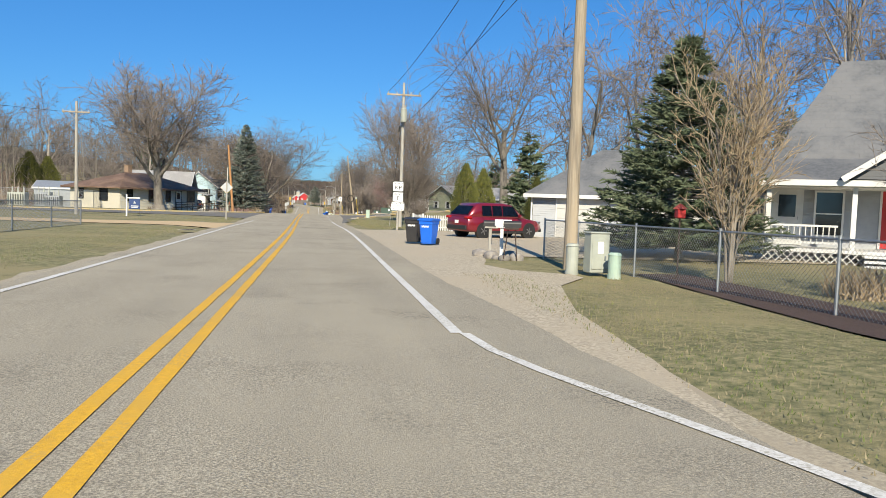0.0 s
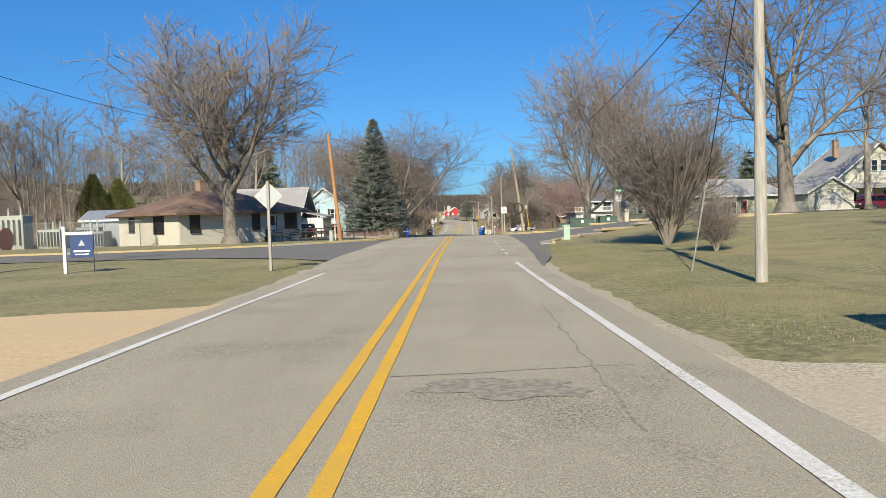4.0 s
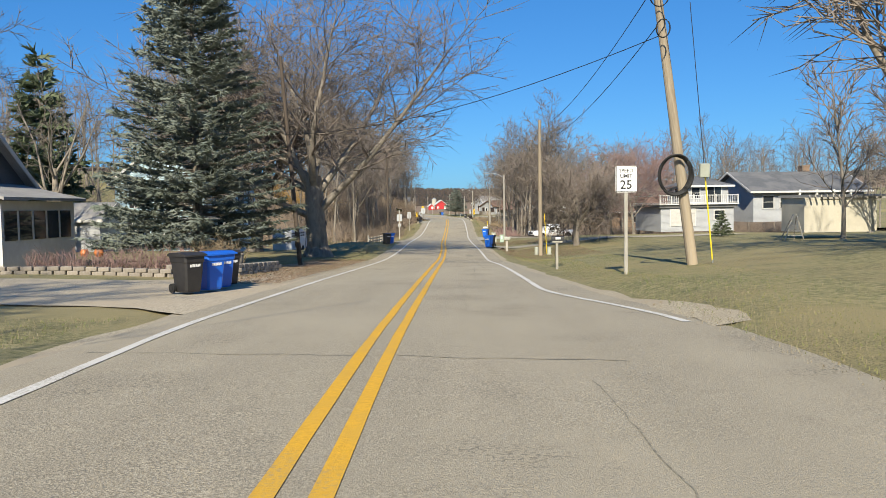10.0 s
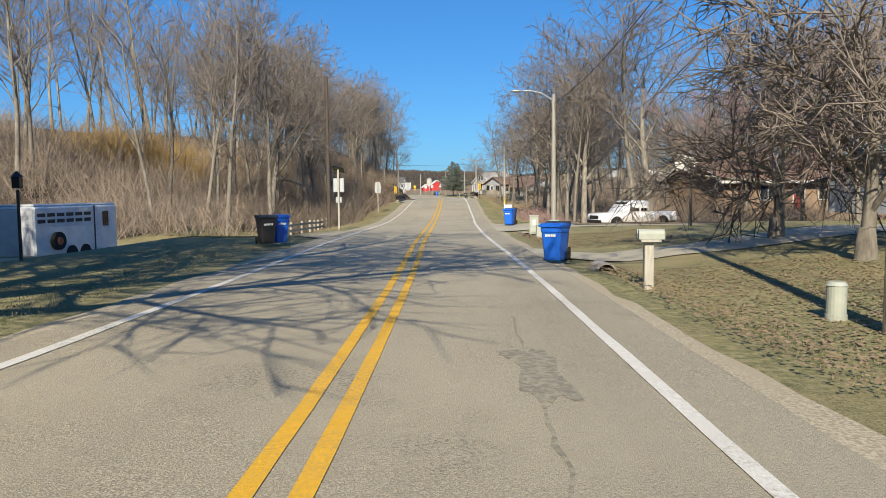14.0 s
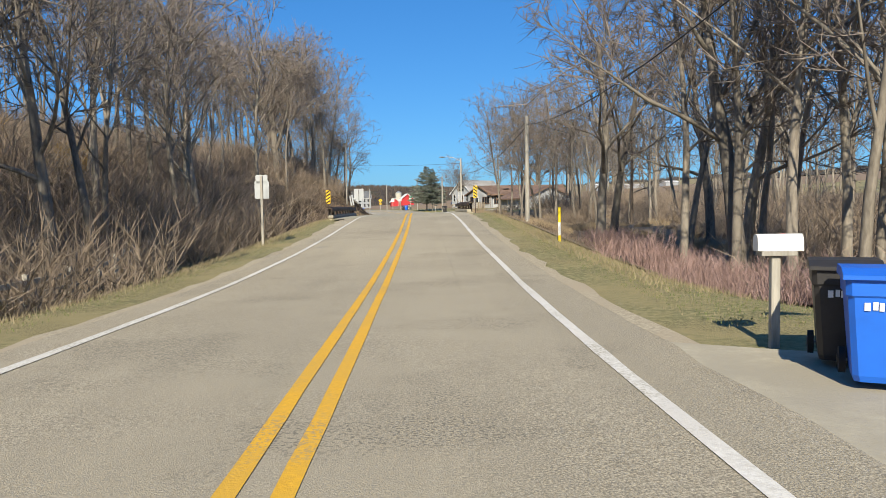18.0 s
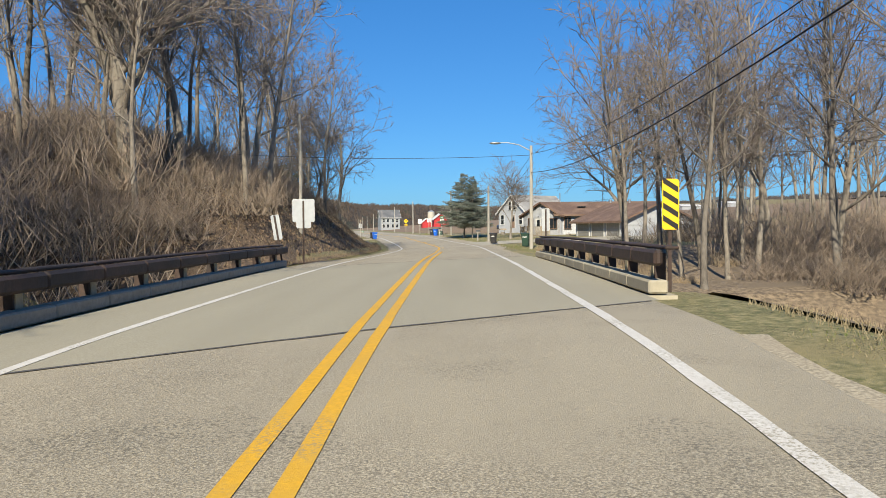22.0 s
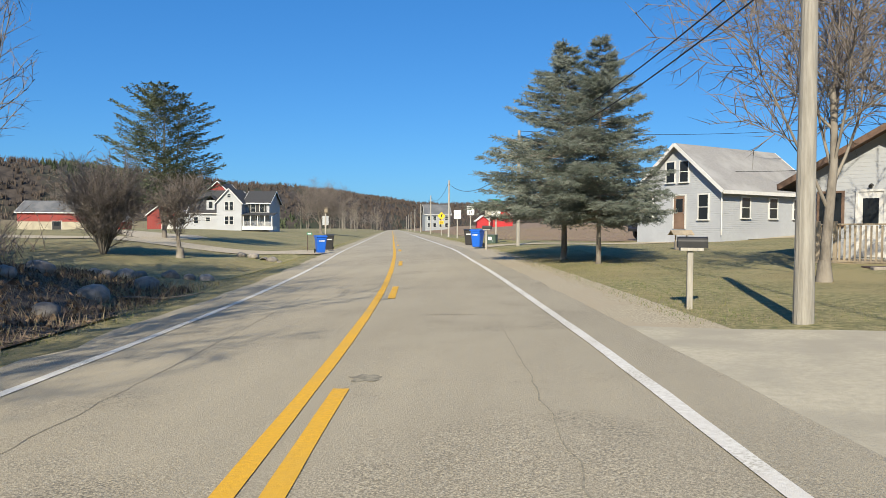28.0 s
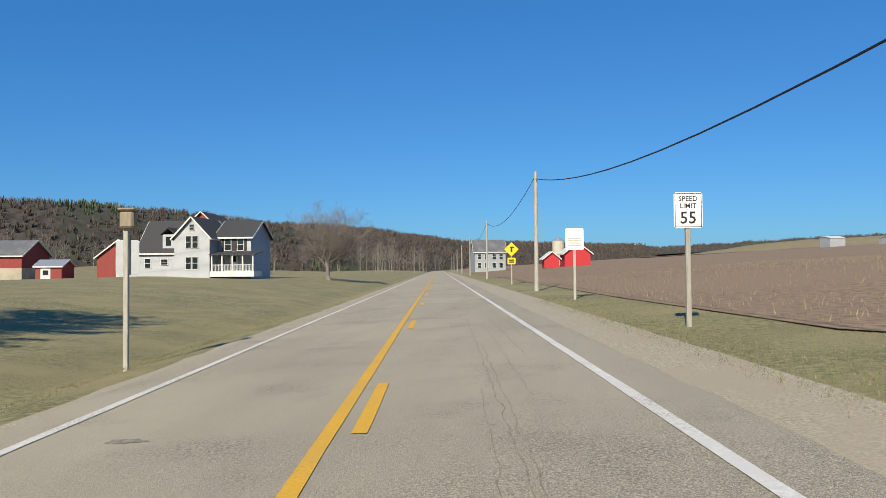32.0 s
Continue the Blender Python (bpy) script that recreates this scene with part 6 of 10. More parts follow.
# coil of cable on the leaning pole
p = spot(128.2, 8.3)
coil = thing("cable_coil", pose(p.x - 0.62, p.y - 0.3, p.z + 2.75, 8, 0, 0), "coil of thick black cable hung on a leaning pole", "cable coil")
for k in range(5):
    bm = bmesh.new()
    pts = [Vector(((0.52 - 0.02 * k) * math.cos(a), 0.03 * k - 0.06 + 0.03 * math.sin(3 * a + k), (0.62 - 0.015 * k) * math.sin(a))) for a in np.linspace(0, 2 * math.pi, 29)]
    t = Tree(1)
    t.tube("trunk", pts, [0.028] * len(pts), 6)
    part_of("loop", mesh_from("loop", *t.parts["trunk"], True), "cable", coil)
bm = bmesh.new()
box(bm, (0.95, 0.25, 0.1), (0.3, 0.16, 0.42), bevel=0.02)
part("splice_box", bm, "pedestal_grey", coil)
for dz, r in ((4.3, 0.2), (5.3, 0.3)):
    pts = [Vector((-0.35 - 0.14 * (dz - 3) + r * math.cos(a), 0, dz + r * 1.3 * math.sin(a))) for a in np.linspace(0, 2 * math.pi, 17)]
    t = Tree(1)
    t.tube("trunk", pts, [0.022] * len(pts), 5)
    part_of("loop", mesh_from("loop", *t.parts["trunk"], True), "cable", coil)

# ---------------- signs ----------------
ob = sign_post(45.4, 6.3, 2.98, "white county road signs with black letters on one wooden post")
for z, w, h, a, b in ((2.66, 0.64, 0.6, "COUNTY", "KP"), (2.02, 0.64, 0.58, "COUNTY", "F")):
    part("backing_board", plate(bmesh.new(), w + 0.03, h + 0.03, 0.008, z=z, y=0.006), "sign_black", ob)
    part("board", plate(bmesh.new(), w - 0.03, h - 0.03, z=z), "sign_white", ob)
    letters(ob, a, 0.135, 0, z + 0.17, -0.006)
    letters(ob, b, 0.33, 0, z - 0.08, -0.006, squeeze=1.1)
part("board", plate(bmesh.new(), 0.80, 0.5, z=1.46), "sign_white", ob)
border(ob, 0.80, 0.5, 1.46, 0.008, 0.012)
for i, s in enumerate(("NO THRU TRUCK", "TRAFFIC", "EXCEPT FOR", "LOCAL DELIVERIES")):
    letters(ob, s, 0.1 if i < 2 else 0.075, 0, 1.64 - 0.115 * i, -0.006)
speed_sign(126.8, 5.95, 3.1, "25", "white speed limit sign on a wooden post in the lawn")
speed_sign(365.8, 6.3, 2.85, "55", "white speed limit sign on a wooden post by the field")
ob = sign_post(65.6, -5.75, 3.2, "bare aluminium back of a diamond road sign", turn=180)
bm = bmesh.new()
prism(bm, [(-0.52, 2.66), (0, 2.14), (0.52, 2.66), (0, 3.18)], -0.003, 0.003, "y")
part("board", bm, "sign_yellow", ob)
bm = bmesh.new()
prism(bm, [(-0.51, 2.66), (0, 2.15), (0.51, 2.66), (0, 3.17)], 0.005, 0.009, "y")
part("back", bm, "alu", ob, "bare aluminium sign back")


def back_sign(y, d, h, boards, label, post="timber", kind="square", lean=0.0):
    ob = sign_post(y, d, h, label, post, 180, kind, lean=lean)
    for w, hh, z in boards:
        part("board", plate(bmesh.new(), w, hh, z=z), "sign_white", ob)
        part("back", plate(bmesh.new(), w - 0.01, hh - 0.01, 0.004, z=z, y=0.006), "alu", ob, "bare aluminium sign back")
    return ob


back_sign(222.4, -5.8, 2.9, [(0.6, 0.75, 2.3), (0.5, 0.36, 2.75)], "aluminium back of a road sign on a wooden post")
back_sign(265.4, -5.1, 2.6, [(0.92, 0.95, 2.2), (0.6, 0.3, 1.62)], "square aluminium back of a road sign", "rust", "channel")
ob = back_sign(363.9, -5.86, 3.3, [(0.5, 0.74, 2.4)], "aluminium sign back and weathered bird box on a wooden post")
part("bird_box", boxes(((-0.06, 0.1, 3.2), (0.3, 0.26, 0.36)), ((-0.06, 0.1, 3.42), (0.38, 0.34, 0.06)), bevel=0.04), "pole_wood", ob)
for y, d, s in ((243.6, -5.6, 1), (248.6, 5.18, -1)):
    ob = sign_post(y, d, 2.05, "yellow and black striped object marker at the bridge end", "rust", 0, "channel")
    part("board", plate(bmesh.new(), 0.32, 0.95, z=1.55), "sign_yellow", ob)
    for k in range(4):
        z = 1.2 + 0.235 * k
        bm = bmesh.new()
        o = 0.09 * s
        prism(bm, [(-0.14, z - o - .05), (0.14, z + o - .05), (0.14, z + o + .06), (-0.14, z - o + .06)], -0.007, -0.004, "y")
        part("stripe", bm, "sign_black", ob)
for y, d, ln in ((262.7, -5.35, 9), (266.2, 5.0, 0)):
    back_sign(y, d, 1.95, [(0.32, 0.95, 1.5)], "white object-marker back at the bridge end", "rust", "channel", lean=ln if d < 0 else 0)
ob = sign_post(192.9, -5.2, 3.4, "solar-powered radar sign on a wooden post", turn=180)
part("display", boxes(((0, -0.1, 2.5), (0.62, 0.14, 0.8)), bevel=0.02), "alu", ob)
bm = bmesh.new()
box(bm, (0, 0, 3.42), (0.7, 0.5, 0.04), Matrix.Rotation(radians(28), 4, "X") @ Matrix.Rotation(radians(-14), 4, "Y"))
part("solar_panel", bm, "car_glass", ob)
part("battery_box", boxes(((0, -0.08, 1.65), (0.34, 0.2, 0.34)), bevel=0.02), "alu", ob)
ob = sign_post(353.9, 6.75, 2.8, "green and white off-road vehicle route signs on a wooden post")
part("board", plate(bmesh.new(), 0.6, 0.44, z=2.72), "sign_green", ob)
part("pictogram", boxes(((0, -0.005, 2.77), (0.3, 0.003, 0.07)), ((-0.11, -0.005, 2.72), (0.12, 0.003, 0.1)), ((0.11, -0.005, 2.72), (0.12, 0.003, 0.1)), ((0.04, -0.005, 2.83), (0.12, 0.003, 0.05))), "sign_white", ob)
letters(ob, "ATV ROUTE", 0.09, 0, 2.58, -0.006, "sign_white")
part("board", plate(bmesh.new(), 0.6, 0.72, z=2.12), "sign_white", ob)
border(ob, 0.6, 0.72, 2.12, 0.01)
for i, (s, q) in enumerate((("ATV", 0.15), ("SPEED", 0.14), ("LIMIT", 0.14), ("35", 0.22))):
    letters(ob, s, q, 0, 2.38 - 0.155 * i - (0.03 if i == 3 else 0), -0.006)
ob = sign_post(379.5, 6.4, 2.85, "white notice board on a wooden post by the field")
part("board", plate(bmesh.new(), 0.72, 0.86, z=2.4), "sign_white", ob)
bars(ob, [(0, 2.6, 0.5, 0.02, -0.005)] + [(0, 2.42 - 0.07 * k, 0.52, 0.03, -0.005) for k in range(5)], "pedestal_grey")
ob = sign_post(407.0, 6.6, 2.9, "yellow diamond warning sign with a plate below")
bm = bmesh.new()
prism(bm, [(-0.55, 2.7), (0, 2.15), (0.55, 2.7), (0, 3.25)], -0.003, 0.003, "y")
part("board", bm, "sign_yellow", ob)
part("pictogram", boxes(((0, -0.005, 2.7), (0.14, 0.003, 0.4)), ((0.05, -0.005, 2.86), (0.3, 0.003, 0.1))), "sign_black", ob)
part("board", plate(bmesh.new(), 0.62, 0.5, z=1.8), "sign_yellow", ob)
bars(ob, [(0, 1.87, 0.4, 0.1, -0.005), (0, 1.72, 0.4, 0.1, -0.005)])
# street name sign with the back of a stop sign
ob = sign_post(108.9, 15.7, 3.1, "green street name sign above the back of a stop sign", "galv", 150, "channel")
bm = bmesh.new()
prism(bm, [(0.36 * math.cos(a), 2.25 + 0.36 * math.sin(a)) for a in [math.pi / 8 + k * math.pi / 4 for k in range(8)]], -0.004, 0.0, "y")
part("board", bm, "red", ob)
bm = bmesh.new()
prism(bm, [(0.355 * math.cos(a), 2.25 + 0.355 * math.sin(a)) for a in [math.pi / 8 + k * math.pi / 4 for k in range(8)]], 0.004, 0.008, "y")
part("back", bm, "alu", ob)
part("name_plate", boxes(((0, 0.02, 2.95), (0.75, 0.01, 0.2))), "sign_green", ob)
part("name_plate", boxes(((0, 0.02, 3.17), (0.01, 0.75, 0.2))), "sign_green", ob)
bars(ob, [(0, 2.95, 0.5, 0.09, 0.027), (0, 2.95, 0.5, 0.09, 0.013)], "sign_white")
# real-estate style board on the lawn
p = spot(66.8, -14.0)
ob = thing("hanging_sign", pose(*p, 0, 0, 12), "navy notice board hung from a white timber post", "hanging sign")
part("post", boxes(((0, 0, 0.8), (0.12, 0.12, 2.0)), bevel=0.01), "white", ob)
part("arm", boxes(((0.5, 0, 1.52), (1.1, 0.09, 0.12)), bevel=0.01), "white", ob)
part("board", boxes(((0.62, 0, 1.02), (0.85, 0.03, 0.85)), bevel=0.01), "blue_board", ob)
bars(ob, [(0.62, 0.84, 0.6, 0.07, -0.018), (0.62, 0.72, 0.5, 0.04, -0.018)], "sign_white")
bm = bmesh.new()
prism(bm, [(0.50, 1.05), (0.74, 1.05), (0.62, 1.28)], -0.019, -0.016, "y")
part("emblem", bm, "alu", ob)
part("stake", rods(((1.04, 0, -0.2), (1.04, 0, 1.5), 0.015), n=6), "black", ob)
# house-number plate on a thin post
ob = thing("number_sign", pose(*spot(353.2, -6.1), 0, 0, 10), "small blue-green house number plate on a thin dark post", "number sign")
part("post", boxes(((0, 0, 0.5), (0.05, 0.03, 1.4))), "rust", ob)
part("plate", boxes(((0.12, -0.02, 1.15), (0.36, 0.006, 0.15))), "sign_green", ob)
bars(ob, [(0.12, 1.15, 0.24, 0.07, -0.026)], "sign_white")
ob = thing("bird_feeder", pose(*spot(16.5, 9.8)), "small red bird feeder on a thin post behind the fence", "bird feeder")
part("post", rods(((0, 0, -0.2), (0, 0, 1.45), 0.02), n=6), "rust", ob)
part("box", boxes(((0, 0, 1.55), (0.2, 0.2, 0.22)), bevel=0.02), "red", ob)
part("roof", rods(((0, 0, 1.66), (0, 0, 1.78), 0.19, 0.02), n=4), "barn_red", ob)
# yellow utility marker post
p = spot(219.5, 6.3)
ob = thing("marker_post", pose(*p), "yellow plastic utility marker post in the verge", "marker post")
part("post", rods(((0, 0, -0.3), (0, 0, 1.35), 0.055), n=12), "marker_yellow", ob)
part("sticker", rods(((0, 0, 0.25), (0, 0, 0.75), 0.057), n=12), "sign_white", ob)

# ---------------- bins, boxes, mailboxes ----------------
BK, BL = "charcoal wheelie bin standing beside the road", "blue recycling wheelie bin standing beside the road"
wheelie_bin(30.2, 5.25, "bin_black", -25, "charcoal wheelie bin on the gravel driveway")
wheelie_bin(29.1, 5.7, "bin_blue", -35, "blue recycling wheelie bin on the gravel driveway")
for y, d, m, l in ((123.6, -5.75, "bin_black", BK), (124.5, -5.5, "bin_blue", BL), (125.5, -5.55, "bin_blue", BL), (126.6, -5.7, "bin_black", BK)):
    wheelie_bin(y, d, m, 55, l)
wheelie_bin(175.4, -5.25, "bin_black", 30, BK)
wheelie_bin(176.2, -5.0, "bin_blue", 40, BL)
wheelie_bin(169.7, 3.95, "bin_blue", -30, BL)
wheelie_bin(171.4, 4.3, "bin_black", -20, BK)
wheelie_bin(196.9, 5.02, "bin_blue", -25, "blue recycling wheelie bin on a concrete driveway")
wheelie_bin(197.8, 5.2, "bin_black", -25, "charcoal wheelie bin on a concrete driveway")
wheelie_bin(289.2, 6.2, "bin_green", -20, "dark green wheelie bin on the lawn")
wheelie_bin(305.2, 5.4, "bin_black", -15, "charcoal wheelie bin at the driveway mouth")
wheelie_bin(346.0, -4.5, "bin_blue", 30, "blue recycling wheelie bin at the farm driveway")
wheelie_bin(351.9, -4.5, "bin_black", 20, "charcoal wheelie bin at the farm driveway")
wheelie_bin(346.1, 4.6, "bin_blue", -20, "blue recycling wheelie bin at the field drive")
b = wheelie_bin(350.2, 4.6, "bin_black", -10, "charcoal wheelie bin leaning at the field drive")

pedestal(spot(17.2, 7.45), 0.15, 0.75, "pedestal_grey", "pale grey utility pedestal beside a pole")
cabinet("utility_cabinet", spot(17.0, 7.98), 8, 0.5, 0.36, 0.98, "pedestal_grey", "pale grey-green utility cabinet beside a pole", pad=False)
pedestal(spot(16.4, 8.2), 0.15, 0.6, "pedestal", "pale green utility pedestal beside a pole")
pedestal(spot(85.6, 7.6), 0.2, 0.9, "pedestal", "pale green utility pedestal behind the kerb", True)
pedestal(spot(96.2, -9.0), 0.17, 0.85, "pedestal_grey", "pale grey concrete bollard on the grass")
cabinet("transformer_cabinet", spot(111.6, 10.9, -0.1), 0, 0.95, 0.75, 0.62, "cabinet_green", "small dark green transformer cabinet on the lawn")
cabinet("transformer_cabinet", spot(111.2, 12.6, -0.1), 0, 2.3, 1.1, 0.88, "cabinet_green", "long dark green transformer cabinet on the lawn")
cabinet("transformer_cabinet", spot(110.8, 15.0, -0.1), 0, 1.6, 1.0, 0.75, "cabinet_green", "dark green transformer cabinet on the lawn")
pedestal(spot(160.9, 7.0), 0.15, 0.6, "pedestal_grey", "pale grey utility pedestal beside a pole")
pedestal(spot(159.4, 7.75), 0.13, 0.55, "pedestal_grey", "grey-green utility pedestal beside a pole", True)
cabinet("utility_cabinet", spot(187.3, 5.5), -6, 0.46, 0.3, 0.95, "pedestal_grey", "pale grey-green utility cabinet on the verge", pad=False)
pedestal(spot(186.0, 5.6), 0.14, 0.6, "pedestal_grey", "grey utility pedestal on the verge", True)
cabinet("utility_cabinet", spot(185.8, 6.3), -6, 0.4, 0.3, 0.85, "pedestal", "pale green utility cabinet on the verge", pad=False)
cabinet("transformer_cabinet", spot(353.6, 6.4, -0.1), -12, 0.75, 0.6, 0.62, "cabinet_green", "dark green transformer cabinet beside the field drive")

mailbox(23.1, 6.8, 80, "black", "timber", 1, 0.95, label="dark metal mailbox on a grey wooden post")
mailbox(22.2, 6.95, 80, "white", "white", 1, 1.0, label="white metal mailbox on a white post")
mailbox(21.3, 7.0, 80, "black", "rust", 1, 0.98, label="black metal mailbox on two thin iron legs", legs=True)
mb = mailbox(135.15, 5.07, 85, label="black metal mailbox with a peeling pale sticker on a wooden post")
part("sticker", boxes(((-0.087, -0.02, 1.16), (0.004, 0.2, 0.09))), "white", mb)
mailbox(135.7, 5.13, 88, h=1.0, label="black metal mailbox with a red flag on a grey wooden post")
mailbox(164.6, 5.1, 85, "pedestal_grey", "timber", 2, 0.95, pw=0.24, label="pair of grey mailboxes on a wide wooden post")
mailbox(199.0, 5.1, 85, "white", label="white mailbox on a wooden post")
mailbox(317.4, 5.68, 88, label="black mailbox with a red flag on a wooden post")
mailbox(344.3, 4.9, 80, label="black mailbox with a red flag on a wooden post")

# ---------------- vehicles ----------------
car(spot(37.6, 10.4, 0.03), 25, "red_car", "dark red sport utility car parked on a gravel driveway")
car(spot(125.2, -18.6, 0.03), 178, "black_car", "black minivan parked on a driveway", "van", 5.1, 1.95, 1.75)
q = Vector((44.0, 122.0, 0)); q.z = float(ground(q.x, q.y))
car(q, 8, "maroon_car", "maroon minivan parked on a lawn drive", "van", 5.0, 1.95, 1.75)
car(spot(200.4, 13.6, -0.25), 201, "white_car", "white pickup truck parked at the edge of the woods", "pickup", 5.9, 2.0, 1.9)
q = Vector((5.6, 355.9, 0)); q.z = float(ground(q.x, q.y))
car(q, -141, "blue_car", "navy pickup truck parked beside the white house", "pickup", 5.6, 2.0, 1.95)

# ---------------- houses: village ----------------
def at(x, y, z=None):
    return Vector((x, y, float(ground(x, y)) if z is None else z))


# white house with a porch and its garage
h = gable_house(at(23.4, 26.2), -35, 11, 8, 3.2, 4.6, "sd_white", "rf_grey", "white sided house with a grey shingle roof and front porch", eave=0.5, hip=2.4)
opening(h, "s", 11, 8, -4.75, 0.55, 0.95, 2.05, "door", shutters="white")
for u in (-3.35, 1.4, 3.6):
    opening(h, "s", 11, 8, u, 0.95, 0.85, 1.55)
opening(h, "s", 11, 8, -1.2, 0.55, 0.95, 2.05, "door", shutters="red")
for u in (-2.0, 1.8):
    opening(h, "w", 11, 8, u, 0.95, 0.9, 1.5)
lean_roof(h, -5.9, 5.9, -6.5, 2.72, -4.0, 3.62, "rf_grey", 0.12)
part("porch_ceiling", boxes(((0, -5.2, 2.66), (11.2, 2.3, 0.06))), "white", h)
part("porch_fascia", boxes(((0, -6.54, 2.76), (11.9, 0.06, 0.2))), "white", h)
part("porch_floor", boxes(((0, -5.15, 0.45), (11, 2.3, 0.12))), "white", h)
for k in range(5):
    part("porch_post", boxes(((-5.3 + 2.65 * k, -6.15, 1.6), (0.16, 0.16, 2.2)), bevel=0.01), "white", h)
for x0, x1 in ((-5.3, -3.1), (0.0, 5.3)):
    for z in (0.72, 1.3):
        part("porch_rail", boxes((((x0 + x1) / 2, -6.15, z), (x1 - x0, 0.07, 0.07))), "white", h)
    for k in range(int((x1 - x0) / 0.18)):
        part("baluster", box(bmesh.new(), (x0 + 0.14 + 0.18 * k, -6.15, 1.0), (0.03, 0.03, 0.56)), "white", h)
for k in range(3):
    part("porch_step", boxes(((-1.6, -6.5 - 0.28 * k, 0.34 - 0.15 * k), (1.4, 0.3, 0.08))), "white", h)
bm = bmesh.new()
for k in range(44):
    for q in (-1, 1):
        box(bm, (-5.35 + 0.245 * k, -6.26 - 0.02 * q, 0.18), (0.03, 0.02, 0.62), Matrix.Rotation(q * 0.75, 4, "Y"))
part("lattice", bm, "white", h)
bm = bmesh.new()
prism(bm, [(-2.9, 2.9), (-0.6, 4.5), (1.7, 2.9)], -6.5, -4.2, "y")
part("porch_gable", bm, "sd_dark", h, "dark-faced gable over the porch steps")
for q in (-1, 1):
    bm = bmesh.new()
    box(bm, (-0.6 + q * 1.25, -5.5, 3.78), (3.0, 2.5, 0.12), Matrix.Rotation(q * 0.607, 4, "Y"))
    part("porch_gable_roof", bm, "rf_grey", h)
    bm = bmesh.new()
    box(bm, (-0.6 + q * 1.25, -6.77, 3.72), (3.0, 0.06, 0.2), Matrix.Rotation(q * 0.607, 4, "Y"))
    part("verge_board", bm, "white", h)

g = gable_house(at(17.65, 40.9), -28, 10, 7, 2.55, 2.4, "sd_white", "rf_grey", "white two-door garage with a grey shingle roof", "garage", 0.45, hip=3.2)
for u in (-2.3, 2.3):
    opening(g, "s", 10, 7, u, 0.05, 2.7, 2.1, "garage", shutters="door_panel")
part("downpipe", rods(((-5.05, -3.6, 0.1), (-5.05, -3.6, 2.4), 0.05), n=8), "white", g)
for k, (u, mt, nm) in enumerate(((-0.75, "bin_blue", "blue"), (-0.1, "bin_blue", "blue"), (0.55, "bin_green", "green"))):
    q = g.matrix_world @ Vector((u, -4.1, 0.05))
    tb = thing("storage_tub", pose(q.x, q.y, q.z, 0, 0, -28), nm + " plastic storage tub beside the garage doors", "storage tub", "storage tubs")
    part("tub", rods(((0, 0, 0), (0, 0, 0.48), 0.24, 0.3), n=4), mt, tb)
    part("rim", rods(((0, 0, 0.46), (0, 0, 0.51), 0.33), n=4), mt, tb)

# sage green ranch house on the rise
h = gable_house(Vector((28.7, 134.2, -0.75)), 23.5, 16, 9.2, 3.2, 1.95, "sd_green", "rf_light", "sage green sided ranch house with a pale roof", eave=0.45, foundation=0.5)
for u in (-2.1, 1.7):
    opening(h, "w", 16, 9.2, u, 1.3, 0.85, 1.1, shutters="white")
for u, w in ((-6.3, 0.8), (-4.4, 0.8), (-0.2, 2.0), (4.5, 0.9)):
    opening(h, "s", 16, 9.2, u, 1.3 if w < 1.5 else 1.0, w, 1.1 if w < 1.5 else 1.4, shutters="white" if w < 1.5 else None, panes=(1, 2) if w < 1.5 else (3, 1))
opening(h, "s", 16, 9.2, 2.0, 0.45, 0.95, 2.05, "door", shutters="barn_red")
for u in (-2.0, 1.5):
    opening(h, "w", 16, 9.2, u, 0.12, 0.7, 0.35, panes=(1, 1))
part("downpipe", rods(((-8.05, -4.65, 0.2), (-8.05, -4.65, 3.0), 0.05), n=8), "white", h)
part("vent_pipe", rods(((-2, 2, 4.2), (-2, 2, 5.0), 0.07), n=8), "galv", h)
chimney(h, 3, 1.5, 4.2, 5.7)

h = gable_house(at(50.0, 140.0, 0.1), 6, 10, 10, 4.4, 3.9, "sd_pale", "rf_light", "cream two-storey house with a wide front porch", eave=0.5, ridge="y")
for u in (-1.7, -0.5, 0.7):
    opening(h, "s", 10, 10, u, 4.9, 0.7, 1.3)
for u in (-3.4, -1.2, 1.2, 3.4):
    opening(h, "s", 10, 10, u, 0.9, 1.1, 1.5)
lean_roof(h, -5.4, 5.4, -7.6, 2.7, -5.0, 3.3, "rf_light")
for k in range(5):
    part("porch_post", boxes(((-4.8 + 2.4 * k, -7.3, 1.35), (0.16, 0.16, 2.7))), "white", h)
chimney(h, -2.5, 0, 7.0, 9.2)
g = gable_house(at(41.5, 132.0, -0.1), 12, 6, 5.5, 2.6, 1.6, "sd_pale", "rf_light", "small cream garage beside the house", "garage", 0.35, ridge="y")
opening(g, "s", 6, 5.5, 0, 0.05, 2.8, 2.1, "garage")

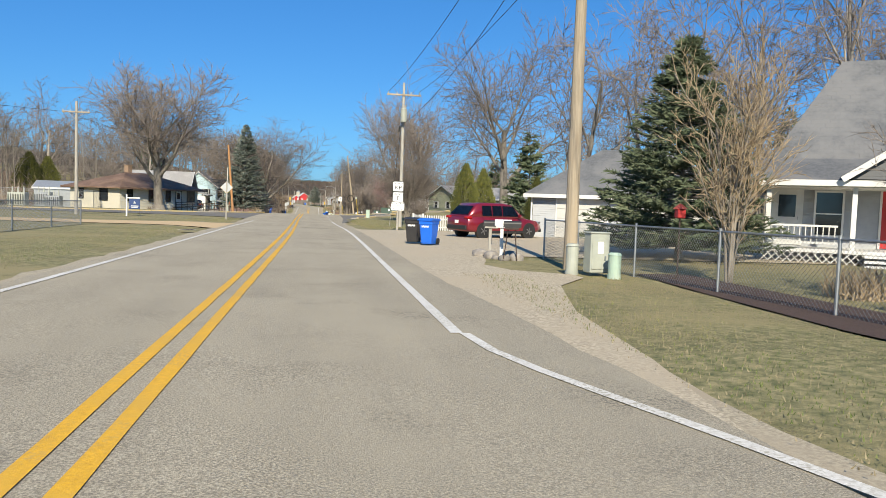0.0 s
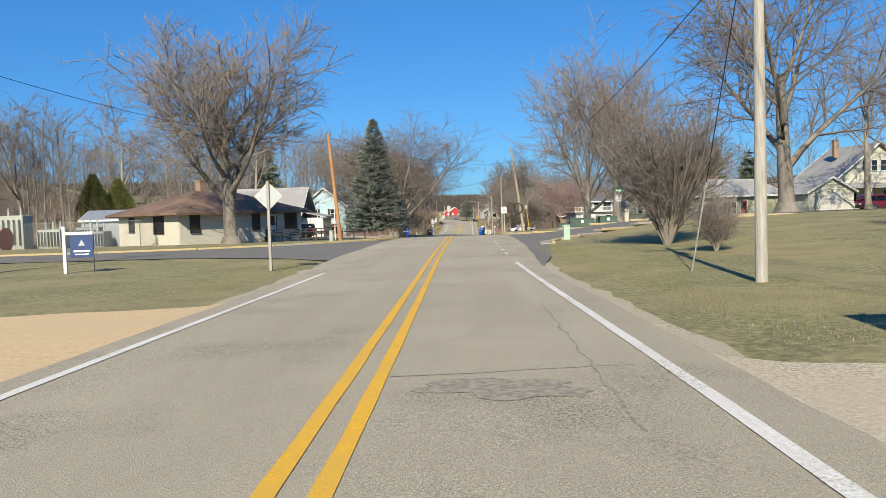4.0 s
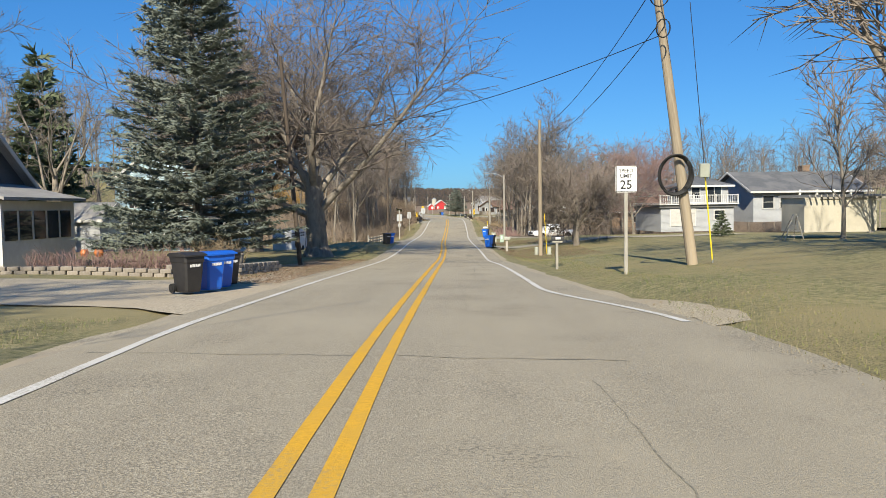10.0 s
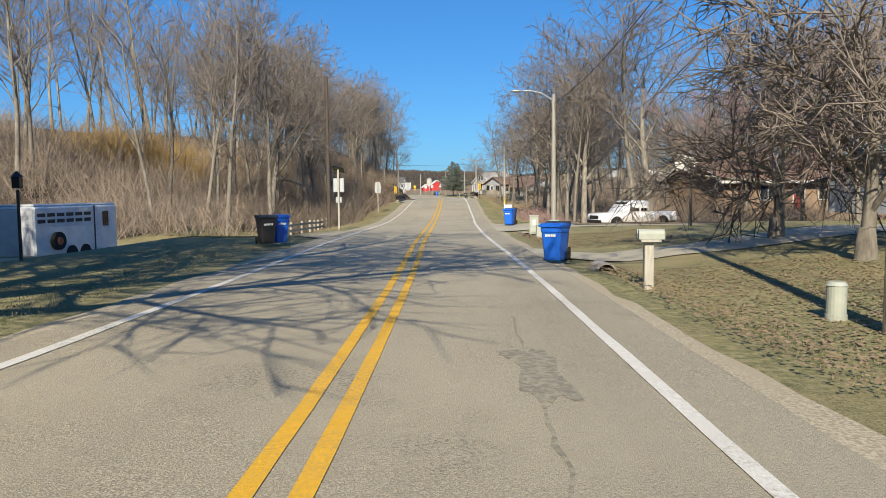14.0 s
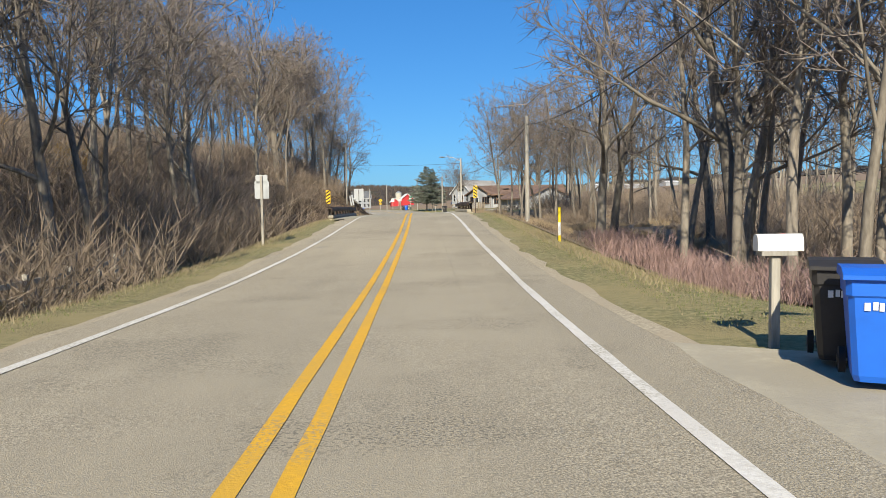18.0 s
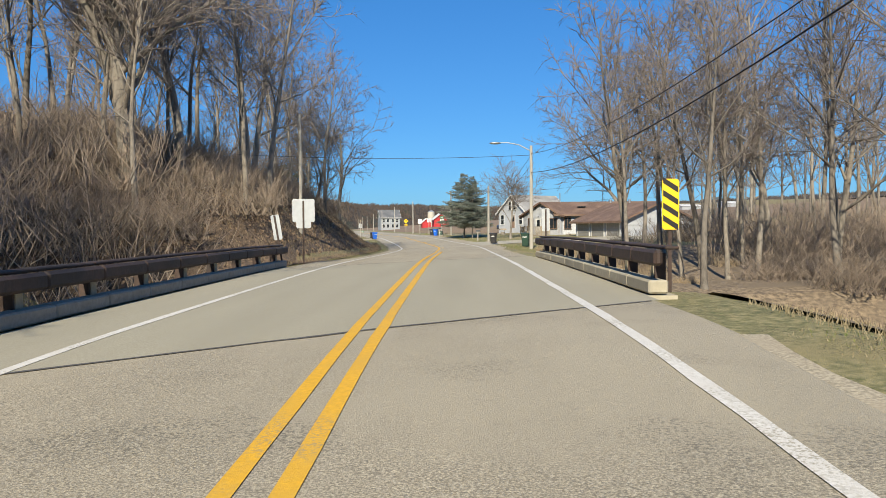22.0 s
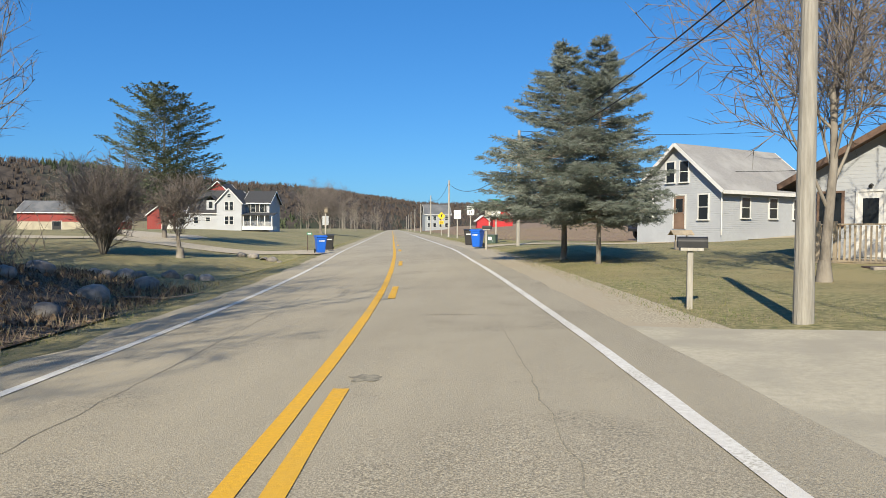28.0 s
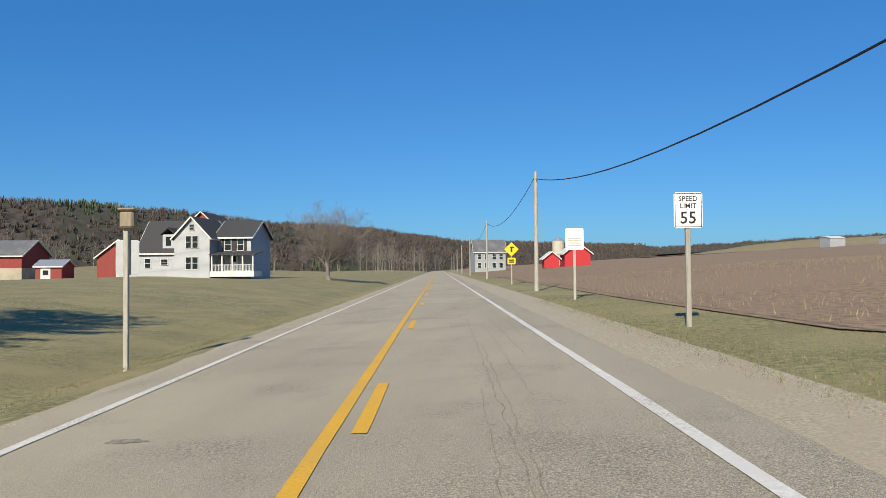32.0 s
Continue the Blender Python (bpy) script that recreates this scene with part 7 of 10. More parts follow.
# cream house with a brown hipped roof, and its ramp
h = gable_house(Vector((-25.0, 109.5, -0.75)), -32, 8.6, 14.4, 3.0, 1.75, "stucco", "rf_brown", "cream stucco house with a brown hipped roof", eave=0.8, ridge="y", hip=5.2, trim="rf_brown", soffit=0.16)
opening(h, "s", 8.6, 14.4, 1.6, 1.15, 1.3, 1.4, frame="black")
opening(h, "s", 8.6, 14.4, -2.3, 1.3, 0.7, 1.2, frame="black")
part("siding", boxes(((4.32, 0, 1.4), (0.05, 14.3, 3.0))), "sd_cream", h, "cream lap siding on the long side")
for u, w in ((-5.6, 0.9), (-1.87, 0.8), (1.25, 0.8), (5.7, 1.45)):
    opening(h, "e", 8.7, 14.4, u, 1.15, w, 1.6, frame="black", panes=(2 if w > 1 else 1, 2))
opening(h, "e", 8.7, 14.4, 3.25, 0.4, 1.0, 2.15, "door", frame="black", shutters="white")
chimney(h, -1.0, -0.6, 4.2, 5.9, 0.7)
for u, hh in ((-2.3, 0.9), (2.1, 0.8), (-0.6, 0.5)):
    plant("shrub", hedge_mesh("house_bush", 70, 0.45, 0.45, 0.8, 90, "twig_brush"), h.matrix_world @ Vector((4.85, u, -0.15)), "small dark bush against the house wall", "shrub", "bare shrubs", 60 * u, hh)
p = spot(108.2, -15.2)
rm = thing("access_ramp", pose(*p, 0, 0, 20), "dark weathered wooden access ramp with handrails", "ramp")
part("deck", boxes(((-1.0, 0, 0.4), (2.2, 1.9, 0.08)), ((1.9, -0.3, 0.25), (3.8, 1.3, 0.08))), "pole_dark", rm)
for k in range(9):
    part("post", boxes(((-2.0 + 0.72 * k, -0.95, 0.55), (0.09, 0.09, 1.3 - 0.05 * k))), "pole_dark", rm)
for z in (0.62, 0.85, 1.1):
    part("rail", boxes(((0.9, -0.95, z), (6.0, 0.05, 0.09))), "pole_dark", rm)
fp = thing("flagpole", pose(*spot(101.5, -9.6)), "thin white flagpole on the grass", "flagpole")
part("pole", rods(((0, 0, -0.3), (0, 0, 5.6), 0.045, 0.03), n=10), "white", fp)
part("finial", rods(((0, 0, 5.6), (0, 0, 5.72), 0.05, 0.02), n=10), "white", fp)
fe = thing("rail_fence", Matrix(), "low dark wooden rail fence on the grass", "fence")
for k in range(5):
    p = spot(101.5 + 2.2 * k, -11.2 + 0.75 * k)
    part("post", boxes(((p.x, p.y, p.z + 0.4), (0.12, 0.12, 1.0)), bevel=0.01), "pole_dark", fe)
    if k < 4:
        q = spot(103.7 + 2.2 * k, -10.45 + 0.75 * k)
        part("rail", rods(((p.x, p.y, p.z + 0.72), (q.x, q.y, q.z + 0.72), 0.05), n=6), "pole_dark", fe)

# electric substation
p = at(-44, 108, -0.8)
for i, (dx, dy, w, hgt, m, l) in enumerate(((-0.1, 0, 3.6, 3.2, "pedestal_grey", "grey substation transformer with radiator fins"), (-5.2, 1.5, 2.0, 1.9, "pedestal_grey", "grey substation switch cabinet"), (4.7, -1, 2.1, 1.8, "pedestal_grey", "grey substation switch cabinet"), (7.2, 1.0, 2.0, 1.9, "galv", "grey substation switch cabinet"), (9.4, -2.0, 1.8, 1.5, "galv", "grey substation switch cabinet"))):
    ob = thing("substation_transformer" if i == 0 else "switch_cabinet", pose(p.x + dx, p.y + dy, p.z), l, "electrical equipment", "substation equipment")
    part("tank", boxes(((0, 0, hgt / 2), (w, 1.6, hgt)), bevel=0.04), m, ob)
    for k in range(7):
        part("fin", boxes(((-w / 2 + w * (k + .5) / 7, -0.98, hgt * .5), (0.06, 0.34, hgt * .75))), m, ob)
    for k in range(3):
        part("bushing", rods(((-w / 3 + w / 3 * k, 0, hgt), (-w / 3 + w / 3 * k, 0, hgt + .75), 0.12, 0.05), n=8), "pedestal_grey", ob)
ob = thing("cable_reel", pose(p.x + 2.8, p.y - 6, p.z), "large red cable reel inside the fence", "cable reel")
for s in (-1, 1):
    part("flange", rods(((s * .5, 0, 1.05), (s * .56, 0, 1.05), 1.05), n=24), "red", ob)
part("drum", rods(((-.5, 0, 1.05), (.5, 0, 1.05), 0.62), n=20), "red", ob)
ob = thing("cable_reel", pose(p.x - 0.2, p.y - 6, p.z), "dark red cable reel inside the fence", "cable reel")
for s in (-1, 1):
    part("flange", rods(((s * .6, 0, .85), (s * .66, 0, .85), .85), n=24), "barn_red", ob)
part("drum", rods(((-.6, 0, .85), (.6, 0, .85), .5), n=20), "black", ob)
sh = gable_house(at(-36.0, 114, -0.6), 5, 6.2, 5, 2.3, 0.9, "galv", "metal_roof", "low grey metal control shed in the substation", "shed", 0.2, category="shed")


def chain_link(pts, hgt, label, pitch=0.1, rail=True, wire_r=0.0035):
    fe = thing("chain_link_fence", Matrix(), label, "fence", "chain-link fences")
    for i, p in enumerate(pts):
        part("post", rods((p - Vector((0, 0, .3)), p + Vector((0, 0, hgt + .06)), 0.03), n=8), "galv", fe)
        if i == len(pts) - 1:
            break
        q = pts[i + 1]
        up = Vector((0, 0, hgt))
        if rail:
            part("rail", rods((p + up, q + up, 0.02), n=6), "galv", fe)
        L = (q - p).length
        n = int(L / pitch)
        k = int(hgt / pitch)
        t = Tree(1)
        for a in range(-k, n + 1):
            for s in (1, -1):
                u0, u1 = a, a + k
                z0, z1 = (0, hgt) if s > 0 else (hgt, 0)
                if u0 < 0:
                    z0 += (z1 - z0) * (-u0) / k
                    u0 = 0
                if u1 > n:
                    z1 = z0 + (z1 - z0) * (n - u0) / max(u1 - u0, 1e-6)
                    u1 = n
                if u1 <= u0:
                    continue
                A = p.lerp(q, u0 / n) + Vector((0, 0, z0)); B = p.lerp(q, u1 / n) + Vector((0, 0, z1))
                t.tube("trunk", [A, B], [wire_r, wire_r], 3)
        part_of("mesh", mesh_from("mesh", *t.parts["trunk"]), "galv", fe)
    return fe


chain_link([spot(22.6, 8.4), spot(20.1, 8.6), spot(17.0, 8.95), spot(13.6, 9.2), spot(10.5, 9.45), spot(7.3, 9.6), spot(4.0, 9.7), spot(0.5, 9.8)], 1.22, "galvanised chain-link fence along the garden", 0.09)
chain_link([at(-52 + 4.0 * k, 100, -0.75) for k in range(7)], 2.3, "tall chain-link fence round the substation", 0.22, True, 0.006)
chain_link([at(-28, 100 + 3.4 * k, -0.75) for k in range(4)], 2.3, "tall chain-link fence round the substation", 0.22, True, 0.006)
chain_link([spot(41.0 - 4.5 * k, -10.5) for k in range(8)], 1.2, "chain-link fence along the lawn", 0.14, True, 0.005)

# white picket fence
pf = thing("picket_fence", Matrix(), "short white picket fence beside cedar trees", "fence")
a, b, c = spot(46.0, 7.35), spot(44.7, 7.75), spot(45.6, 9.7)
for p, q in ((a, b), (b, c)):
    L = (q - p).length
    w = (q - p) / L
    n = int(L / 0.155)
    ang = math.atan2(w.y, w.x)
    for k in range(n + 1):
        o = p + w * (L * k / n)
        post = k in (0, n)
        bm = bmesh.new()
        if post:
            box(bm, (0, 0, 0.52), (0.11, 0.11, 1.1), bevel=0.01)
        else:
            prism(bm, [(-0.04, 0.06), (0.04, 0.06), (0.04, 0.94), (0, 1.0), (-0.04, 0.94)], -0.012, 0.012, "y")
        bmesh.ops.transform(bm, matrix=Matrix.Translation(o) @ Matrix.Rotation(ang, 4, "Z"), verts=bm.verts[:])
        part("fence_post" if post else "picket", bm, "white", pf)
    for z in (0.25, 0.75):
        bm = bmesh.new()
        box(bm, (p + q) / 2 + Vector((0, 0, z)) + Vector((w.y, -w.x, 0)) * -0.03, (L, 0.03, 0.09), Matrix.Rotation(ang, 4, "Z"))
        part("rail", bm, "white", pf)

# grey house with a white enclosed porch
gz = -1.4
h = gable_house(Vector((-27.3, 136.4, gz)), 0, 10.4, 8.2, 3.4, 3.2, "sd_grey", "rf_light", "pale grey house with a steep gable and white enclosed porch", eave=0.45, gable_mat="sd_dark")
opening(h, "e", 10.4, 8.2, -0.5, 4.0, 0.7, 1.3)
opening(h, "s", 10.4, 8.2, 2.2, 1.2, 0.85, 1.25)
opening(h, "s", 10.4, 8.2, -2.2, 1.2, 0.85, 1.25)
for u in (1.3, 3.1):
    bm = bmesh.new()
    for k in range(6):
        for s in (-1, 1):
            box(bm, (u, -4.13, 1.15 + 0.24 * k), (0.03, 0.02, 0.5), Matrix.Rotation(s * 0.8, 4, "Y"))
    for s in (-1, 1):
        box(bm, (u + s * 0.24, -4.13, 1.75), (0.03, 0.02, 1.5))
    part("trellis", bm, "white", h)
pw = part("porch", boxes(((6.55, 0.3, 1.25), (2.7, 5.6, 2.9))), "white", h, "white enclosed porch")
bm = bmesh.new()
prism(bm, [(5.1, 3.45), (8.3, 2.72), (8.3, 2.84), (5.1, 3.57)], -2.9, 3.5, "y")
part("porch_roof", bm, "rf_light", h)
for k in range(5):
    part("porch_window", boxes(((7.91, -1.9 + 1.05 * k, 1.7), (0.04, 0.85, 1.2))), "glass", h)
part("porch_door", boxes(((6.5, -2.53, 1.15), (0.95, 0.05, 2.1))), "white", h)
part("door_window", boxes(((6.5, -2.56, 1.45), (0.6, 0.03, 1.2))), "door_panel", h)
dm = part("dormer", boxes(((-2.2, -2.2, 4.6), (4.2, 2.6, 1.9))), "sd_white", h, "white shed dormer with small windows")
bm = bmesh.new()
prism(bm, [(-3.8, 5.45), (0.2, 6.5), (0.2, 6.6), (-3.8, 5.57)], -4.6, 0.2, "x")
part("dormer_roof", bm, "rf_light", h)
for k in range(3):
    part("dormer_window", boxes(((-3.4 + 1.2 * k, -3.52, 4.75), (0.75, 0.04, 0.8))), "glass", h)

# pale blue house with a porch
bz = -2.35
h = gable_house(Vector((-25.2, 169.0, bz)), 0, 7.2, 9.5, 5.6, 2.9, "sd_blue", "rf_grey", "pale blue two-storey house with white trim and dark shutters", eave=0.4, ridge="y")
for u in (-1.6, 1.5):
    opening(h, "s", 7.2, 9.5, u, 3.5, 0.85, 1.5, shutters="black")
opening(h, "s", 7.2, 9.5, -1.8, 0.9, 0.85, 1.5, shutters="black")
bay = part("bay_window", boxes(((1.5, -5.15, 1.35), (2.2, 0.8, 1.7)), bevel=0.15), "white", h, "white bay window with a dark roof")
for k in range(3):
    part("bay_pane", boxes(((0.85 + 0.65 * k, -5.57, 1.45), (0.5, 0.03, 1.2))), "glass", bay)
part("bay_roof", boxes(((1.5, -5.1, 2.35), (2.4, 1.0, 0.22)), bevel=0.1), "rf_dark", bay)
w = gable_house(Vector((-22.4, 170.0, bz)), 0, 4.8, 6.0, 5.0, 2.2, "sd_blue", "rf_dark", "blue rear wing of a house with an open porch", eave=0.35, ridge="x")
for u, z in ((-1.2, 3.2), (1.2, 3.2), (1.3, 0.9)):
    opening(w, "s", 4.8, 6.0, u, z, 0.85, 1.5, shutters="black")
for u, z in ((-1.5, 3.2), (1.5, 3.2), (1.5, 0.9)):
    opening(w, "e", 4.8, 6.0, u, z, 0.85, 1.5, shutters="black")
lean_roof(w, -1.4, 2.4, -5.9, 2.5, -3.0, 3.05, "sd_white")
part("porch_floor", boxes(((0.5, -4.4, 0.3), (3.8, 2.8, 0.14))), "white", w)
for k in range(3):
    part("porch_post", boxes(((-1.25 + 1.75 * k, -5.7, 1.4), (0.14, 0.14, 2.2))), "white", w)
part("flag_staff", rods(((-0.6, -5.8, 1.6), (-0.1, -6.9, 2.1), 0.02), n=6), "white", w)
bm = bmesh.new()
prism(bm, [(-6.8, 2.0), (-6.0, 1.65), (-6.05, 0.95), (-6.5, 1.15)], -0.32, -0.30, "x")
part("flag", bm, "flag", w, "faded red, white and blue striped flag")
s2 = gable_house(Vector((-29.5, 160.0, -2.1)), 0, 5.0, 4.5, 2.4, 1.1, "sd_white", "rf_light", "small white outbuilding with windows", "shed", 0.3, category="shed")
for u in (-1.2, 0.2):
    opening(s2, "s", 5.0, 4.5, u, 0.9, 0.9, 1.0)

# white house on the rise with a garage under a deck, and its neighbours
h = gable_house(Vector((36.5, 193.0, -0.7)), 8, 13, 9, 2.9, 2.0, "sd_white", "rf_grey", "white hillside house with a grey roof and porch posts", eave=0.7)
for u in (-4.8, -2.8, 4.0):
    opening(h, "s", 13, 9, u, 0.9, 1.2, 1.3)
opening(h, "s", 13, 9, 0.6, 0.2, 1.0, 2.05, "door")
for k in range(4):
    part("porch_post", boxes(((-1.5 + 2.0 * k, -5.1, 1.4), (0.2, 0.2, 2.9))), "white", h)
chimney(h, 2.5, 0.5, 4.2, 5.7, 0.9)
g = thing("garage", pose(23.0, 187.5, -1.6, 0, 0, 8), "white garage with a railed deck on its flat roof", "garage", "houses")
part("wall", boxes(((0, 0, 0.8), (8.0, 7.0, 2.6))), "sd_white", g)
part("fascia", boxes(((0, 0, 2.15), (8.5, 7.5, 0.3))), "rf_grey", g)
part("deck", boxes(((0, -0.1, 2.34), (8.7, 7.8, 0.09))), "white", g)
opening(g, "s", 8.0, 7.0, -1.6, 0.05, 2.7, 1.75, "garage")
opening(g, "s", 8.0, 7.0, 2.4, 0.75, 1.1, 0.9)
for k in range(44):
    part("baluster", box(bmesh.new(), (-4.25 + 0.197 * k, -3.9, 2.82), (0.035, 0.035, 0.8)), "white", g)
for k in range(8):
    part("rail_post", boxes(((-4.25 + 1.214 * k, -3.9, 2.86), (0.1, 0.1, 1.0))), "white", g)
for z in (2.5, 3.26):
    part("rail", boxes(((0, -3.9, z), (8.6, 0.09, 0.07))), "white", g)
    part("rail", boxes(((-4.27, -0.3, z), (0.09, 7.2, 0.07))), "white", g)
u2 = gable_house(Vector((24.9, 188.6, 0.78)), 8, 4.6, 5.0, 2.0, 0.9, "sd_white", "rf_grey", "white upper storey with a grey hipped roof above the garage", eave=0.5, hip=2.4)
opening(u2, "s", 4.6, 5.0, -1.4, 0.6, 0.9, 1.1)
opening(u2, "s", 4.6, 5.0, 0.7, 0.05, 1.5, 1.85, panes=(2, 1))
opening(u2, "w", 4.6, 5.0, 0.0, 0.6, 1.0, 1.1)
h = gable_house(Vector((27, 216, -2.6)), 14, 17, 8.5, 2.6, 1.9, "brick_tan", "rf_brown", "tan brick ranch house with a brown roof behind bare trees", eave=0.7)
for u in (-4.5, 1.0, 4.2):
    opening(h, "s", 17, 8.5, u, 0.9, 1.4, 1.2, panes=(2, 1))
opening(h, "s", 17, 8.5, -1.6, 0.1, 1.0, 2.05, "door", shutters="barn_red")
h = gable_house(at(45, 160), -5, 12, 8, 2.6, 1.7, "brick_tan", "rf_brown", "brown-roofed ranch house beyond the lawn", eave=0.6)
opening(h, "w", 12, 8, 0, 0.9, 1.4, 1.2)
sh = thing("garden_shed", pose(27.0, 163.5, -1.5, 0, 0, 4), "tan garden shed with an open timber pergola roof", "shed")
part("wall", boxes(((0, 0, 1.3), (5.6, 3.4, 2.6))), "stucco", sh)
for k in range(14):
    part("rafter", boxes(((-2.9 + 0.45 * k, -0.3, 2.72), (0.09, 4.6, 0.18))), "timber", sh)
part("post", boxes(((4.6, -1.4, 1.3), (0.14, 0.14, 2.7))), "timber", sh)
part("beam", boxes(((1.6, -1.75, 2.56), (6.4, 0.1, 0.16))), "timber", sh)
lad = thing("step_ladder", pose(23.0, 160.2, float(ground(23.0, 160.2)), 0, 0, 10), "pale wooden step ladder leaning on the lawn", "step ladder")
for s in (-1, 1):
    part("rail", rods(((s * 0.75, 0, 0), (s * 0.12, 0, 1.9), 0.045), n=6), "timber", lad)
    part("rail", rods(((s * 0.55, 0.9, 0), (s * 0.12, 0, 1.9), 0.045), n=6), "timber", lad)
for k in range(4):
    part("rung", boxes(((0, 0, 0.35 + 0.38 * k), (1.25 - 0.26 * k, 0.08, 0.04))), "timber", lad)

# basketball hoop
p = spot(185.8, 12.9)
bh = thing("basketball_hoop", pose(*p, 0, 0, 205), "basketball hoop with a white backboard on a dark pole", "basketball hoop")
part("pole", rods(((0, 0, -.2), (0, 0, 2.9), 0.06), n=10), "black", bh)
bm = bmesh.new()
prism(bm, [(-.55, 2.7), (.55, 2.7), (.65, 3.1), (.4, 3.5), (-.4, 3.5), (-.65, 3.1)], -0.45, -0.41, "y")
part("backboard", bm, "white", bh)
bm = bmesh.new()
t = Tree(1)
t.tube("trunk", [Vector((0.22 * math.cos(a), -0.7 + 0.22 * math.sin(a), 2.85)) for a in np.linspace(0, 6.283, 19)], [0.012] * 19, 5)
part_of("rim", mesh_from("rim", *t.parts["trunk"]), "pole_orange", bh)
part("bracket", boxes(((0, -0.2, 2.95), (0.1, 0.45, 0.1))), "black", bh)

# horse trailer
p = spot(174.5, -14.0)
tr = thing("horse_trailer", pose(-18.4, 180.6, float(ground(-18.4, 180.6)), 0, 0, 80), "white horse trailer with slatted side vents", "trailer")
part("body", boxes(((0, 0, 1.35), (5.2, 2.0, 2.0)), bevel=0.08), "white_car", tr)
part("roof", boxes(((0, 0, 2.38), (5.1, 1.9, 0.1)), bevel=0.04), "white_car", tr)
for k in range(6):
    for z in (1.75, 2.0):
        part("vent", boxes(((-2.2 + 0.55 * k, -1.005, z), (0.42, 0.02, 0.14))), "black", tr)
part("window", boxes(((1.75, -1.005, 1.75), (0.4, 0.03, 0.65)), bevel=0.01), "car_glass", tr)
part("trim_strip", boxes(((1.0, -1.01, 1.35), (0.06, 0.03, 2.0))), "black", tr)
w1 = part("spare_wheel", rods(((-1.4, -1.0, 0.95), (-1.4, -1.18, 0.95), 0.36), n=24), "rubber", tr)
part("hub", rods(((-1.4, -1.17, 0.95), (-1.4, -1.2, 0.95), 0.16), n=16), "terracotta", w1)
for x in (-0.5, 0.35):
    for s in (-1, 1):
        part("wheel", rods(((x, s * 0.85, 0.36), (x, s * 1.02, 0.36), 0.36), n=22), "rubber", tr)
part("drawbar", boxes(((3.2, 0, 0.5), (1.4, 0.12, 0.12))), "black", tr)
lp = thing("yard_lamp", pose(*spot(168.2, -9.9)), "black lantern post on the lawn", "yard lamp")
part("post", rods(((0, 0, -.2), (0, 0, 1.8), 0.04), n=8), "black", lp)
part("lantern", boxes(((0, 0, 1.98), (0.2, 0.2, 0.3)), bevel=0.02), "glass", lp)
part("cap", rods(((0, 0, 2.12), (0, 0, 2.27), 0.16, 0.02), n=8), "black", lp)

# split-rail fence on the left below the bank
rf = thing("rail_fence", Matrix(), "weathered three-rail wooden fence below the road", "fence")
prev = None
for k in range(20):
    y = 186.5 + 2.45 * k
    p = spot(y, -8.2 - 3.6 * float(ss(204, 233, y)) - 0.2 * math.sin(k))
    part("post", boxes(((p.x, p.y, p.z + 0.5), (0.13, 0.13, 1.3)), bevel=0.01), "timber", rf)
    if prev is not None:
        for z in (0.3, 0.62, 0.95):
            q0, q1 = prev + Vector((0.05, 0, z)), p + Vector((0.05, 0, z))
            bm = bmesh.new()
            d = q1 - q0
            box(bm, (q0 + q1) / 2, (0.04, d.length, 0.13), Matrix.Rotation(math.atan2(-d.x, d.y), 4, "Z") @ Matrix.Rotation(math.atan2(d.z, d.y), 4, "X"))
            part("rail", bm, "timber", rf)
    prev = p

# culverts
for y, d in ((168.6, 5.0), (187.6, 5.1), (345.0, -7.7)):
    p = spot(y, d, -0.06)
    cu = thing("culvert", pose(*p, 0, 0, heading(y)), "corrugated steel culvert end in the ditch", "culvert")
    bm = bmesh.new()
    loops = [[bm.verts.new((q * math.cos(math.pi * a / 14), yy, q * math.sin(math.pi * a / 14) - .08)) for a in range(-3, 18)] for q, yy in ((.23, 0.5), (.23, -.5), (.27, -.5), (.27, 0.5))]
    for m in range(3):
        for k in range(20):
            bm.faces.new((loops[m][k], loops[m][k + 1], loops[m + 1][k + 1], loops[m + 1][k]))
    part("pipe", bm, "stone", cu)
    # Black disc set inside the pipe stands for its unlit depth.
    part("mouth", rods(((0, -0.1, -0.08), (0, -0.06, -0.08), 0.235), n=16), "black", cu)

# kerbs at the junction
def kerb(pts, mats, label, gutter=0.0):
    k = thing("kerb", Matrix(), label, "kerb", "kerbs")
    for i in range(len(pts) - 1):
        a, b = spot(*pts[i]), spot(*pts[i + 1])
        d = b - a
        bm = bmesh.new()
        turn = Matrix.Rotation(math.atan2(-d.x, d.y), 4, "Z")
        box(bm, (a + b) / 2 + Vector((0, 0, 0.045)), (0.22, d.length - 0.05, 0.2), turn, 0.045)
        part("kerbstone", bm, mats[i % len(mats)], k)
        if gutter:
            side = Vector((d.y, -d.x, 0)).normalized() * gutter
            bm = bmesh.new()
            box(bm, (a + b) / 2 + side, (0.62, d.length + 0.12, 0.1), turn, 0.008)
            part("gutter_pan", bm, "curb", k, "pale worn concrete gutter")


kerb([(97.6, -4.6), (95.4, -5.6), (92.8, -7.5), (90.6, -9.3), (88.6, -11.5), (86.4, -16), (85.2, -22), (84.8, -30)], ["curb_yellow", "curb_yellow", "curb_yellow", "curb"], "concrete kerb with worn yellow paint at the side street")
kerb([(111.4, 4.9), (109.9, 5.3), (108.9, 6.2), (108.0, 7.6), (107.0, 9.8), (106.4, 12.5), (105.9, 16), (105.2, 22), (104.8, 30)], ["curb_yellow", "curb", "curb_yellow"], "concrete kerb with worn yellow paint at the side street")
kerb([(80.4, 6.2), (82.0, 6.25), (84.8, 7.0)], ["curb_yellow"], "short worn yellow kerb at the corner", -0.43)
